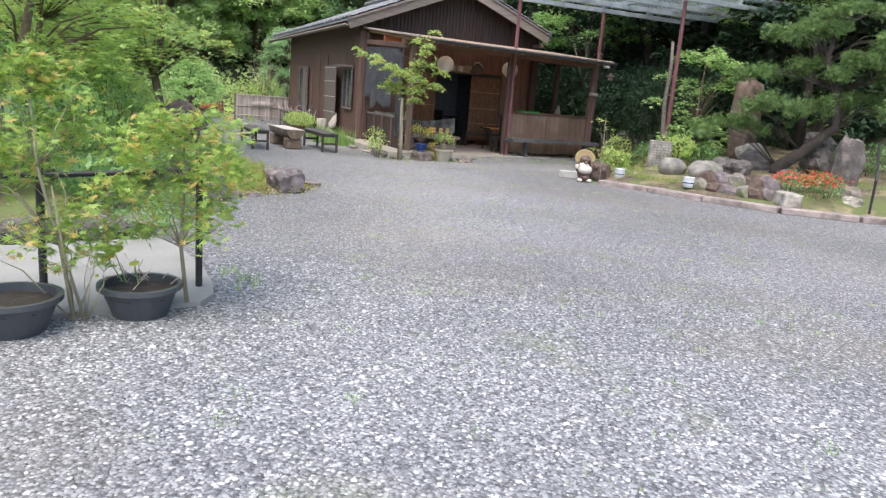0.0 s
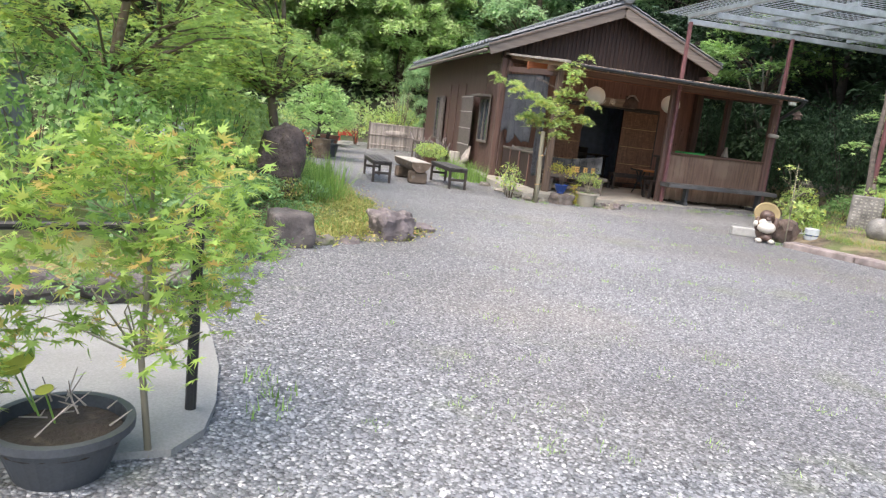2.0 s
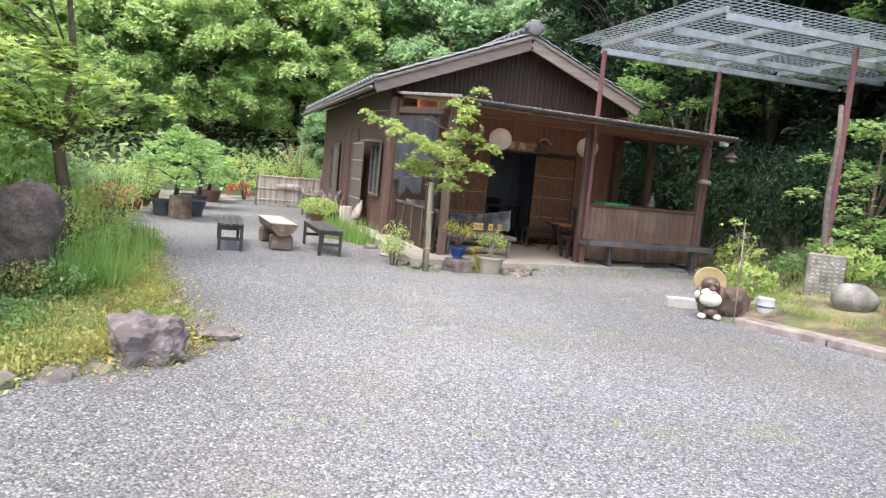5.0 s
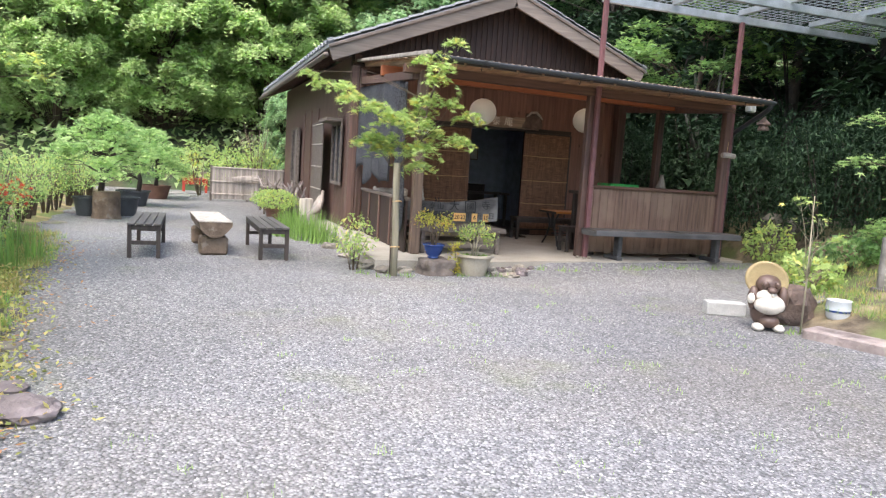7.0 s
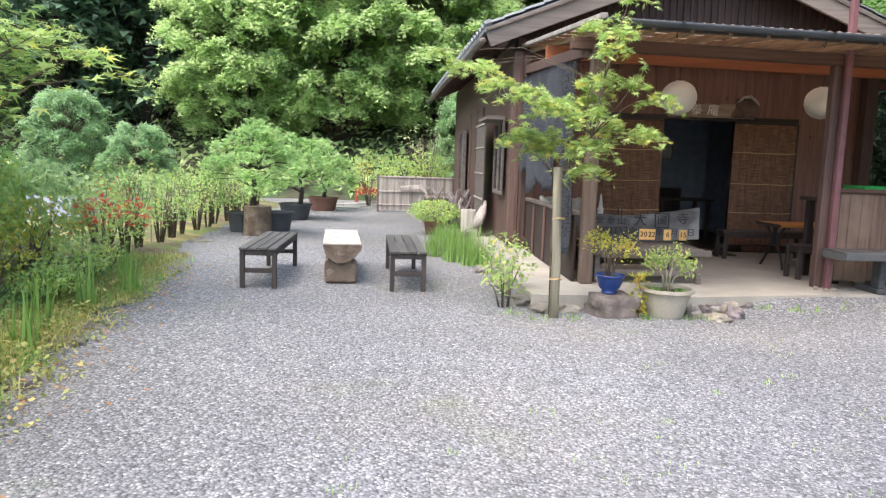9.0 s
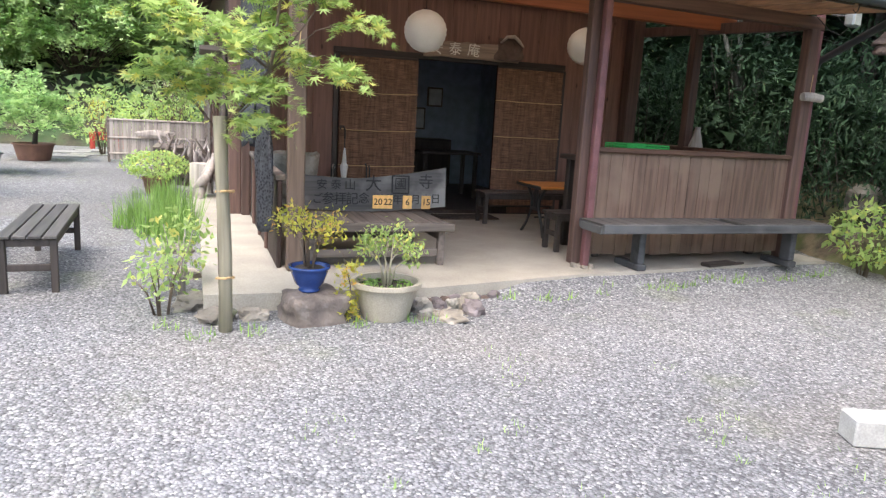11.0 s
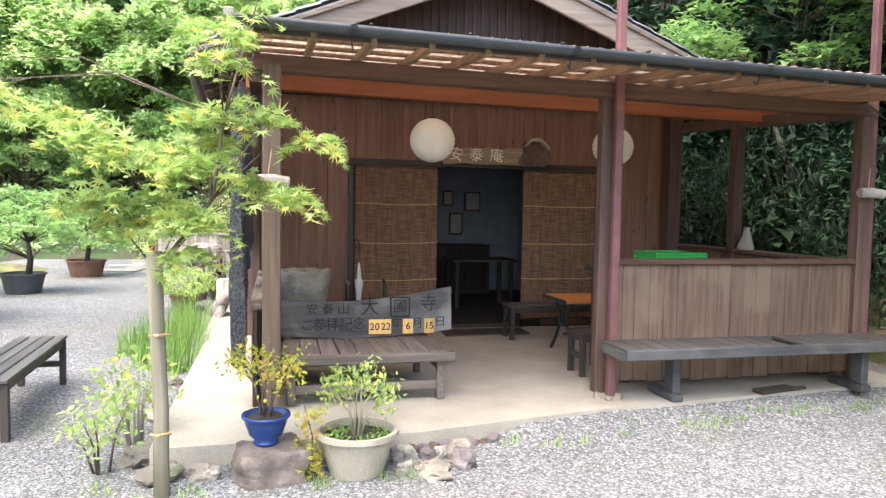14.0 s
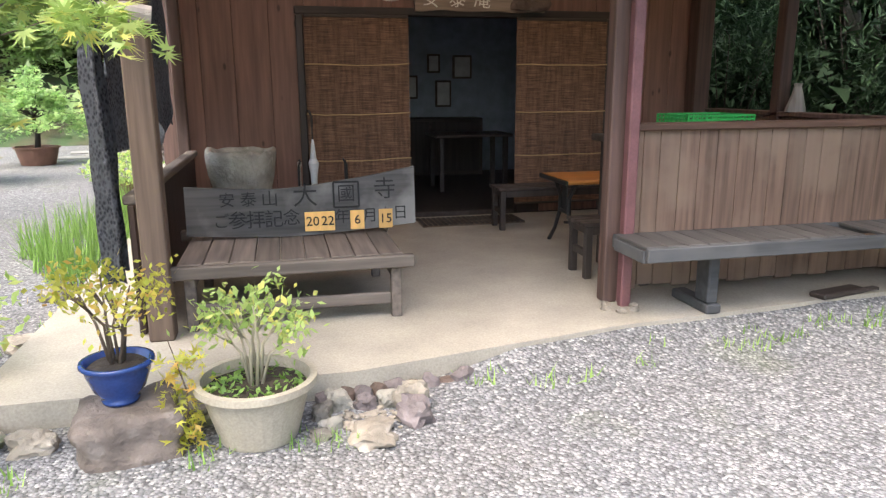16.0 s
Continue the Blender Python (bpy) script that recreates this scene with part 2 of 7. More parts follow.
STONE_PITTED = pitted_material()
STONE_MOSS = rock_material("mossy_stone", (0.21, 0.19, 0.16), (0.36, 0.34, 0.3), 0.6)
STONE_PALE = rock_material("pale_stone", (0.3, 0.265, 0.215), (0.42, 0.39, 0.34))
PEDESTAL = rock_material("brown_grey_stone", (0.17, 0.14, 0.12), (0.24, 0.21, 0.185))
KERB = rock_material("kerb_brick", (0.27, 0.225, 0.21), (0.36, 0.32, 0.3))
BLOCK = plain("cement_block", (0.42, 0.42, 0.4), 0.85)
BLUE_GLAZE = plain("blue_glaze", (0.018, 0.05, 0.19), 0.18, relief=0.02)
BEIGE_POT = plain("beige_plastic", (0.37, 0.335, 0.265), 0.5, spread=0.1, relief=0.05)
BLACK_POT = plain("black_plastic", (0.055, 0.062, 0.07), 0.5, relief=0.05)
BROWN_POT = plain("brown_plastic", (0.16, 0.08, 0.055), 0.6)
SOIL = rock_material("soil", (0.045, 0.034, 0.025), (0.1, 0.08, 0.055))
GREEN_PLASTIC = plain("green_plastic", (0.03, 0.36, 0.08), 0.4, spread=0.05)
RED_PAINT = plain("red_paint", (0.42, 0.05, 0.03), 0.6)
PORCELAIN = plain("porcelain", (0.6, 0.64, 0.66), 0.25, spread=0.05)
STRAW = plain("straw_hat", (0.3, 0.235, 0.12), 0.85)
SHED_ROOF = plain("faded_sheet_roof", (0.12, 0.125, 0.13), 0.95)
SHED_WALL = plain("blue_grey_wall", (0.2, 0.225, 0.25), 0.9)
DARK_ROOM = plain("cool_plaster", (0.36, 0.41, 0.5), 0.9)
CLEAR = plain("clear_plastic", (0.62, 0.64, 0.64), 0.3)
LAMP_GLASS = plain("lamp_glass", (0.6, 0.62, 0.55), 0.15)
TABLE_TOP = timber("orange_table_top", (0.5, 0.2, 0.05), 0.35, axis=0, spread=0.15)
BED_LEFT = bed_material("left_bed", (0.14, 0.11, 0.065), (0.15, 0.2, 0.055), (0.34, 0.27, 0.12))
BED_RIGHT = bed_material("right_bed", (0.12, 0.095, 0.065), (0.12, 0.15, 0.05), (0.3, 0.24, 0.15))
FOREST_FLOOR = bed_material("forest_floor", (0.06, 0.055, 0.035), (0.045, 0.085, 0.03), (0.07, 0.07, 0.035))
MAPLE = leafy("maple_leaf", (0.31, 0.47, 0.15), (0.55, 0.71, 0.27), 0.68, tip=(0.66, 0.68, 0.17))
MAPLE_PALE = leafy("pale_maple_leaf", (0.25, 0.38, 0.1), (0.45, 0.58, 0.2), 0.5, tip=(0.68, 0.62, 0.16))
MAPLE_NEW = leafy("new_maple_leaf", (0.17, 0.3, 0.06), (0.4, 0.56, 0.13), 0.5, tip=(0.68, 0.45, 0.16))
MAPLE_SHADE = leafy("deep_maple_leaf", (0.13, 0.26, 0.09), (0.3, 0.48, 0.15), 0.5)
FOREST = leafy("forest_leaf", (0.25, 0.41, 0.23), (0.46, 0.64, 0.36), 0.62)
FOREST_LIGHT = leafy("light_forest_leaf", (0.36, 0.53, 0.23), (0.63, 0.77, 0.38), 0.68)
POT_LEAF = leafy("potted_maple_leaf", (0.2, 0.37, 0.12), (0.46, 0.65, 0.26), 0.58)
CEDAR = leafy("cedar_leaf", (0.05, 0.115, 0.075), (0.13, 0.22, 0.12), 0.3)
# near-black green: the shade under the trees is painted into these leaves
EVERGREEN_SHADED = leafy("shaded_evergreen_leaf", (0.013, 0.034, 0.018), (0.038, 0.084, 0.036), 0.15, 0.85)
PINE = leafy("pine_needle", (0.06, 0.125, 0.04), (0.16, 0.26, 0.075), 0.35)
GRASS = leafy("grass_blade", (0.12, 0.23, 0.05), (0.27, 0.44, 0.11), 0.42)
DRY_GRASS = leafy("dry_grass_blade", (0.26, 0.29, 0.07), (0.5, 0.44, 0.17), 0.45)
FERN = leafy("fern_leaf", (0.1, 0.21, 0.075), (0.24, 0.4, 0.15), 0.45)
FLOWER = leafy("red_flower", (0.6, 0.045, 0.03), (0.82, 0.12, 0.06), 0.4)
MOSS = leafy("moss_leaf", (0.2, 0.24, 0.06), (0.4, 0.42, 0.13), 0.4, tip=(0.52, 0.34, 0.15))
LITTER = leafy("fallen_leaf", (0.16, 0.09, 0.045), (0.4, 0.2, 0.08), 0.1, 0.8)
YELLOWISH = leafy("yellow_leaf", (0.36, 0.4, 0.06), (0.62, 0.58, 0.11), 0.5, tip=(0.62, 0.36, 0.1))


# ---- builders ----
def world_of(ob):
    m = ob.matrix_basis.copy()
    while ob.parent:
        ob = ob.parent
        m = ob.matrix_basis @ m
    return m


def thing(name, label, category, at=(0, 0, 0), turn=0.0, group="", kind=""):
    """A top-level Empty at the thing's base."""
    ob = new(name)
    ob.empty_display_size = 0.2
    ob.matrix_basis = pose(*at, 0, 0, turn)
    return tagged(ob, label, category, group, kind)


def part(name, bm, material, parent=None, label="", smooth=False, outside=False):
    """Links a bmesh as one mesh object. outside: its places are the world's, not the parent's."""
    if outside and parent:
        bm.transform(world_of(parent).inverted())
    me = bpy.data.meshes.new(name)
    bm.to_mesh(me)
    bm.free()
    me.materials.append(material)
    if smooth:
        for p in me.polygons:
            p.use_smooth = True
    ob = new(name, me)
    ob.parent = parent
    if label:
        ob["label"] = label
    return ob


def setting(name, bm, material, label, category, smooth=False, kind="structure"):
    return tagged(part(name, bm, material, None, "", smooth), label, category, kind=kind)


def box(bm, x0, x1, y0, y1, z0, z1, bevel=0.0):
    vs = [bm.verts.new((x, y, z)) for x in (x0, x1) for y in (y0, y1) for z in (z0, z1)]
    fs = [bm.faces.new([vs[i] for i in f]) for f in ((0, 1, 3, 2), (4, 6, 7, 5), (0, 4, 5, 1), (2, 3, 7, 6), (0, 2, 6, 4), (1, 5, 7, 3))]
    if bevel:
        edges = {e for f in fs for e in f.edges}
        bmesh.ops.bevel(bm, geom=list(edges), offset=bevel, segments=1, affect="EDGES")
    return bm


def cube(x0, x1, y0, y1, z0, z1, bevel=0.008):
    return box(bmesh.new(), x0, x1, y0, y1, z0, z1, bevel)


def beam(bm, p, q, w, h, bevel=0.006):
    """A straight bar from p to q, w wide and h high."""
    p, q = Vector(p), Vector(q)
    d = q - p
    tmp = box(bmesh.new(), -w / 2, w / 2, 0, d.length, -h / 2, h / 2, bevel)
    yaw = math.atan2(-d.x, d.y)
    pitch = math.atan2(d.z, math.hypot(d.x, d.y))
    tmp.transform(Matrix.Translation(p) @ Matrix.Rotation(yaw, 4, "Z") @ Matrix.Rotation(pitch, 4, "X"))
    me = bpy.data.meshes.new("tmp")
    tmp.to_mesh(me)
    tmp.free()
    bm.from_mesh(me)
    bpy.data.meshes.remove(me)
    return bm


def bar(p, q, w, h, bevel=0.006):
    return beam(bmesh.new(), p, q, w, h, bevel)


def tube(bm, pts, radii, n=8, caps=True):
    """A round limb through the points, with a radius at each."""
    pts = [Vector(p) for p in pts]
    rings = []
    for i, p in enumerate(pts):
        d = (pts[min(i + 1, len(pts) - 1)] - pts[max(i - 1, 0)]).normalized()
        a = d.orthogonal().normalized() if not rings else (old - d * old.dot(d)).normalized()
        old = a
        b = d.cross(a)
        r = radii[i]
        rings.append([bm.verts.new(p + a * (r * math.cos(t)) + b * (r * math.sin(t))) for t in (2 * math.pi * k / n for k in range(n))])
    for u, v in zip(rings, rings[1:]):
        for k in range(n):
            bm.faces.new((u[k], u[(k + 1) % n], v[(k + 1) % n], v[k]))
    if caps:
        bm.faces.new(rings[0][::-1])
        bm.faces.new(rings[-1])
    return bm


def pipe(pts, radii, n=10):
    return tube(bmesh.new(), pts, radii, n)


def lathe(profile, n=24):
    """A turned body from (radius, height) pairs, from the outside foot over the rim to the inside."""
    bm = bmesh.new()
    rings = [[bm.verts.new((r * math.cos(t), r * math.sin(t), z)) for t in (2 * math.pi * k / n for k in range(n))] for r, z in profile]
    for u, v in zip(rings, rings[1:]):
        for k in range(n):
            bm.faces.new((u[k], u[(k + 1) % n], v[(k + 1) % n], v[k]))
    bm.faces.new(rings[0][::-1])
    bm.faces.new(rings[-1])
    return bm


def stone(size, seed, rough=0.22, detail=3, sharp=0.0, sink=0.3):
    """An uneven stone with its foot cut flat a little under the ground; sharp squares its sides."""
    bm = bmesh.new()
    bmesh.ops.create_icosphere(bm, subdivisions=detail, radius=1)
    off = Vector((seed * 3.7, seed * 1.9, seed * 0.7))
    for v in bm.verts:
        p = v.co.normalized()
        if sharp:
            m = max(abs(p.x), abs(p.y), abs(p.z))
            p = p.lerp(p / m, sharp)
        k = 1 + rough * noise.noise(p * 1.3 + off) + rough * 0.5 * noise.noise(p * 3.1 + off) + rough * 0.2 * noise.noise(p * 7 + off)
        p = p * k
        z = max(p.z, -1 + sink)
        v.co = (p.x * size[0] / 2, p.y * size[1] / 2, (z + 1 - sink) * size[2] / (2 - sink) - 0.02)
    return bm


def put_stone(name, label, at, size, seed, material, turn=0, rough=0.22, detail=3, sharp=0.0, group=""):
    ob = tagged(part(name, stone(size, seed, rough, detail, sharp), material, None, "", rough < 0.3), label, "rock" if "lantern" not in name else "stone", group)
    ob.matrix_basis = pose(*at, 0, 0, turn)
    return ob


def sheet(points, z0, z1):
    """A flat slab with the given outline."""
    bm = bmesh.new()
    top = bm.faces.new([bm.verts.new((x, y, z1)) for x, y in points])
    low = [bm.verts.new((x, y, z0)) for x, y in points]
    ring = list(top.verts)
    n = len(ring)
    for i in range(n):
        bm.faces.new((ring[i], low[i], low[(i + 1) % n], ring[(i + 1) % n]))
    bm.normal_update()
    if top.normal.z < 0:
        bmesh.ops.reverse_faces(bm, faces=bm.faces[:])
    return bm


def mound(points, height, rise=0.5, cell=0.25, base=0.0, seed=0):
    """Uneven planted ground inside an outline, rounded up from its edge."""
    xs, ys = [p[0] for p in points], [p[1] for p in points]
    n = len(points)

    def inside(x, y):
        c, near = False, 9e9
        for i in range(n):
            (x1, y1), (x2, y2) = points[i], points[(i + 1) % n]
            if (y1 > y) != (y2 > y) and x < (x2 - x1) * (y - y1) / (y2 - y1) + x1:
                c = not c
            t = max(0, min(1, ((x - x1) * (x2 - x1) + (y - y1) * (y2 - y1)) / ((x2 - x1) ** 2 + (y2 - y1) ** 2)))
            near = min(near, math.hypot(x - x1 - t * (x2 - x1), y - y1 - t * (y2 - y1)))
        return near if c else -near

    bm = bmesh.new()
    grid = {}
    nx, ny = int((max(xs) - min(xs)) / cell) + 3, int((max(ys) - min(ys)) / cell) + 3
    for i in range(nx):
        for j in range(ny):
            x, y = min(xs) + (i - 1) * cell, min(ys) + (j - 1) * cell
            d = inside(x, y)
            if d > -cell * 1.2:
                k = max(0.0, min(1.0, (d + 0.05) / rise))
                z = base - 0.05 + k ** 0.6 * (height(x, y) + 0.05 + 0.05 * noise.noise(Vector((x * 1.5, y * 1.5, seed))))
                grid[i, j] = bm.verts.new((x + 0.06 * noise.noise(Vector((x * 3, y * 3, 5))), y + 0.06 * noise.noise(Vector((x * 3, y * 3, 9))), z))
    for (i, j), v in grid.items():
        q = [grid.get(k) for k in ((i, j), (i + 1, j), (i + 1, j + 1), (i, j + 1))]
        if all(q):
            bm.faces.new(q)
    return bm


# leaf outlines as flat triangles: points and corners
def star(angles, lengths, notch):
    pts = [(0, -0.02)]
    for i, (a, r) in enumerate(zip(angles, lengths)):
        pts.append((r * math.sin(radians(a)), r * math.cos(radians(a))))
        if i + 1 < len(angles):
            m = (a + angles[i + 1]) / 2
            pts.append((notch * math.sin(radians(m)), notch * math.cos(radians(m))))
    return pts, [(0, i + 1, i) for i in range(1, len(pts) - 1)]


STAR = star((-95, -48, 0, 48, 95), (0.5, 0.85, 1.0, 0.85, 0.5), 0.27)
LACE = star((-105, -70, -34, 0, 34, 70, 105), (0.42, 0.72, 0.92, 1.0, 0.92, 0.72, 0.42), 0.26)
CHIP = ([(-0.34, 0.15), (0.36, 0.0), (0.04, 1.0)], [(0, 1, 2)])
CLUMP = star((-70, 0, 70), (0.8, 1.0, 0.8), 0.4)
OVAL = ([(0, 0), (0.26, 0.45), (0, 1), (-0.26, 0.45)], [(0, 1, 2), (0, 2, 3)])
NARROW = ([(x * 0.55, y * 1.1) for x, y in OVAL[0]], OVAL[1])
BLADE = ([(-0.03, 0), (0.03, 0), (0, 1)], [(0, 1, 2)])
NEEDLES = ([(0, 0), (-0.42, 0.85), (-0.3, 0.92), (0, 0), (-0.07, 1), (0.07, 1), (0, 0), (0.3, 0.92), (0.42, 0.85)], [(0, 1, 2), (3, 4, 5), (6, 7, 8)])


def leaves(name, centres, size, shape, material, parent=None, tilt=0.6, up=False, seed=0, vary=0.35, label=""):
    """One mesh of many leaves. tilt: how far they lean from lying flat; up: blades that stand."""
    rng = np.random.default_rng(seed)
    c = np.asarray(centres, float)
    n = len(c)
    s = size * (1 + vary * rng.uniform(-1, 1, n))
    yaw = rng.uniform(0, 2 * np.pi, n)
    if up:
        lean = np.pi / 2 - np.abs(rng.normal(0, tilt, n))
    else:
        lean = rng.normal(-0.15, tilt, n)
    roll = rng.normal(0, tilt * 0.7, n) if not up else np.zeros(n)
    pts, tris = np.array(shape[0]), np.array(shape[1])
    fwd = np.stack([-np.sin(yaw) * np.cos(lean), np.cos(yaw) * np.cos(lean), np.sin(lean)], 1)
    side = np.stack([np.cos(yaw), np.sin(yaw), np.zeros(n)], 1)
    nor = np.cross(side, fwd)
    side = side * np.cos(roll)[:, None] + nor * np.sin(roll)[:, None]
    v = c[:, None, :] + s[:, None, None] * (pts[None, :, 0:1] * side[:, None, :] + pts[None, :, 1:2] * fwd[:, None, :])
    k = len(pts)
    f = (tris[None] + (np.arange(n) * k)[:, None, None]).reshape(-1, 3)
    me = bpy.data.meshes.new(name)
    me.vertices.add(n * k)
    me.vertices.foreach_set("co", v.reshape(-1))
    me.loops.add(len(f) * 3)
    me.loops.foreach_set("vertex_index", f.reshape(-1).astype(np.int32))
    me.polygons.add(len(f))
    me.polygons.foreach_set("loop_start", np.arange(0, len(f) * 3, 3, dtype=np.int32))
    me.update(calc_edges=True)
    me.materials.append(material)
    ob = new(name, me)
    ob.parent = parent
    if label:
        ob["label"] = label
    return ob


def pads(rng, spots, per, flat=0.22, droop=0.25):
    """Leaf places in flat, drooping layers round each (x, y, z, radius)."""
    out = []
    for x, y, z, r in spots:
        m = max(3, int(per * r * r))
        a, d = rng.uniform(0, 2 * np.pi, m), np.sqrt(rng.uniform(0, 1, m))
        d = d * (0.75 + 0.25 * np.sin(a * 3 + rng.uniform(0, 6)) + 0.15 * np.sin(a * 7 + rng.uniform(0, 6)))
        zz = z + rng.normal(0, flat * r * 0.5, m) - droop * r * d * d
        out.append(np.stack([x + r * d * np.cos(a), y + r * d * np.sin(a), zz], 1))
    return np.concatenate(out)


def tree(name, label, at, spots, trunk, leaf, per, size, shape=STAR, bark=BARK, seed=0, tilt=0.5, flat=0.22, droop=0.25, category="tree", group="", turn=0, far=False):
    """A tree: a tapered trunk through the given points, a limb to every layer of its crown, and the leaves."""
    rng = np.random.default_rng(seed)
    ob = thing(name, label, category, at, turn, group)
    bm = tube(bmesh.new(), [p[:3] for p in trunk], [p[3] for p in trunk], 9)
    part("trunk", bm, bark, ob, smooth=True)
    joined = bmesh.new() if far else None
    for x, y, z, r in spots:
        end = Vector((x, y, z))
        low = [p for p in trunk if p[2] < z - 0.05] or trunk[:1]
        p = min(low, key=lambda q: (Vector(q[:3]) - end).length * 0.6 + (z - q[2]) * 0.2)
        s = Vector(p[:3])
        mid = s.lerp(end, 0.5) + Vector((rng.normal(0, 0.06), rng.normal(0, 0.06), 0.12 * (end - s).length))
        r0 = min(p[3] * 0.45, 0.006 + 0.026 * r)
        bm = joined if far else bmesh.new()
        tube(bm, [s, mid, end], [r0, r0 * 0.6, r0 * 0.2], 5)
        for k in range(1 if far else 3):
            t = rng.uniform(0, 6.28)
            tube(bm, [mid.lerp(end, 0.6), end + Vector((math.cos(t) * r * 0.7, math.sin(t) * r * 0.7, -0.05 * r))], [r0 * 0.35, r0 * 0.08], 4)
        if not far:
            part("limb", bm, bark, ob, smooth=True)
    if far:
        tagged(part("branchwork", joined, bark, ob, smooth=True), kind="stuff")
    leaves("crown", pads(rng, spots, per, flat, droop), size, shape, leaf, ob, tilt, seed=seed)
    return ob


def bush(name, label, at, radius, height, count, size, material, seed, shape=OVAL, stems=5, category="shrub", group="", tilt=0.8, twig=BARK, hollow=0.5, bloom=0):
    rng = np.random.default_rng(seed)
    ob = thing(name, label, category, at, 0, group)
    for k in range(stems):
        a, r = rng.uniform(0, 6.28), radius * rng.uniform(0.2, 0.75)
        z = height * rng.uniform(0.55, 0.9)
        w = min(0.02, 0.007 + 0.006 * height)
        part("stem", pipe([(0.04 * math.cos(a), 0.04 * math.sin(a), -0.02), (r * 0.5 * math.cos(a), r * 0.5 * math.sin(a), z * 0.55), (r * math.cos(a), r * math.sin(a), z)], [w, w * 0.6, w * 0.25], 5), twig, ob, smooth=True)
    d = rng.normal(0, 1, (count, 3))
    d /= np.linalg.norm(d, axis=1)[:, None]
    rad = rng.uniform(hollow, 1, count) ** 0.5
    lump = np.array([1 + 0.25 * noise.noise(Vector(v * 2.0) + Vector((seed, 0, 0))) for v in d])
    c = d * (rad * lump)[:, None]
    c = c * np.array([radius, radius, height * 0.42]) + np.array([0, 0, height * 0.58])
    leaves("foliage", c, size, shape, material, ob, tilt, seed=seed)
    if bloom:
        top = c[c[:, 2] > height * 0.5]
        pick = top[rng.integers(0, len(top), bloom)] * np.array([1.06, 1.06, 1.03])
        leaves("blossom", pick + rng.normal(0, 0.02, pick.shape), size, STAR, FLOWER, ob, 0.9, seed=seed + 1, label="bright red blossom")
    return ob


def tuft(name, label, at, radius, height, count, material, seed, lean=0.35, width=1.0, group="", category="grass"):
    """One clump of blades that can be told apart as a plant."""
    rng = np.random.default_rng(seed)
    a, r = rng.uniform(0, 6.28, count), radius * np.sqrt(rng.uniform(0, 1, count))
    c = np.stack([r * np.cos(a), r * np.sin(a), np.full(count, -0.02)], 1)
    shape = ([(x * width, y) for x, y in BLADE[0]], BLADE[1])
    ob = thing(name, label, category, at, 0, group)
    tagged(leaves("blade_clump", c, height, shape, material, ob, lean, True, seed), kind="stuff")
    return ob


def sward(name, label, places, material, seed, lean=0.6, width=1.0, size=0.18):
    """Grass nobody could count, as one object: places are (x, y, z, radius, count)."""
    rng = np.random.default_rng(seed)
    c = []
    for x, y, z, rad, n in places:
        a, r = rng.uniform(0, 6.28, n), rad * np.sqrt(rng.uniform(0, 1, n))
        c.append(np.stack([x + r * np.cos(a), y + r * np.sin(a), np.full(n, z - 0.01)], 1))
    shape = ([(x * width, y) for x, y in BLADE[0]], BLADE[1])
    return tagged(leaves(name, np.concatenate(c), size, shape, material, None, lean, True, seed, 0.5), label, "grass", kind="stuff")


def lettering(text, size, material, parent, m, name="lettering", deep=0.004):
    """Writing as a mesh, set by the pose m in its parent's space."""
    cu = bpy.data.curves.new(name, "FONT")
    cu.body, cu.size, cu.extrude, cu.align_x, cu.align_y = text, size, deep, "CENTER", "CENTER"
    cu.resolution_u = 3
    tmp = new(name + "_tmp", cu)
    bpy.context.view_layer.update()
    me = bpy.data.meshes.new_from_object(tmp.evaluated_get(bpy.context.evaluated_depsgraph_get()))
    bpy.data.objects.remove(tmp)
    me.materials.clear()
    me.materials.append(material)
    ob = new(name, me)
    ob.parent = parent
    ob.matrix_basis = m
    return ob


# ---- ground and hills ----
def land(x, y):
    """Height of the open ground: level yard, a dip beyond the hedge, wooded slopes behind and beside."""
    z = 0.0
    if y > 33:
        z = (y - 33) * 0.5
    if x > 14.6:
        z = max(z, (x - 14.6) * 0.62)
    if x < -0.6:
        z += -min(1.1, (-0.6 - x) * 0.3)
    if x < -26:
        z += (-26 - x) * 0.5
    z = min(z, 26)
    return z + (0.35 * noise.noise(Vector((x * 0.3, y * 0.3, 0))) if z > 0.6 else 0)


def ground():
    bm = bmesh.new()
    xs = [-160, -120, -90, -70, -55, -45, -38] + [i * 1.0 for i in range(-32, 34)] + [38, 45, 55, 70, 90, 120, 160]
    ys = [-120, -80, -50, -30, -20] + [i * 1.0 for i in range(-14, 52)] + [56, 62, 70, 85, 100, 130, 170]
    vs = [[bm.verts.new((x, y, land(x, y))) for y in ys] for x in xs]
    for i in range(len(xs) - 1):
        for j in range(len(ys) - 1):
            f = bm.faces.new((vs[i][j], vs[i + 1][j], vs[i + 1][j + 1], vs[i][j + 1]))
            f.material_index = 0 if -1 <= xs[i] < 14 and -15 < ys[j] < 33 else 1
    ob = setting("ground", bm, GRAVEL, "grey gravel yard running into dark forest floor", "ground")
    ob.data.materials.append(FOREST_FLOOR)
    return ob


ground()


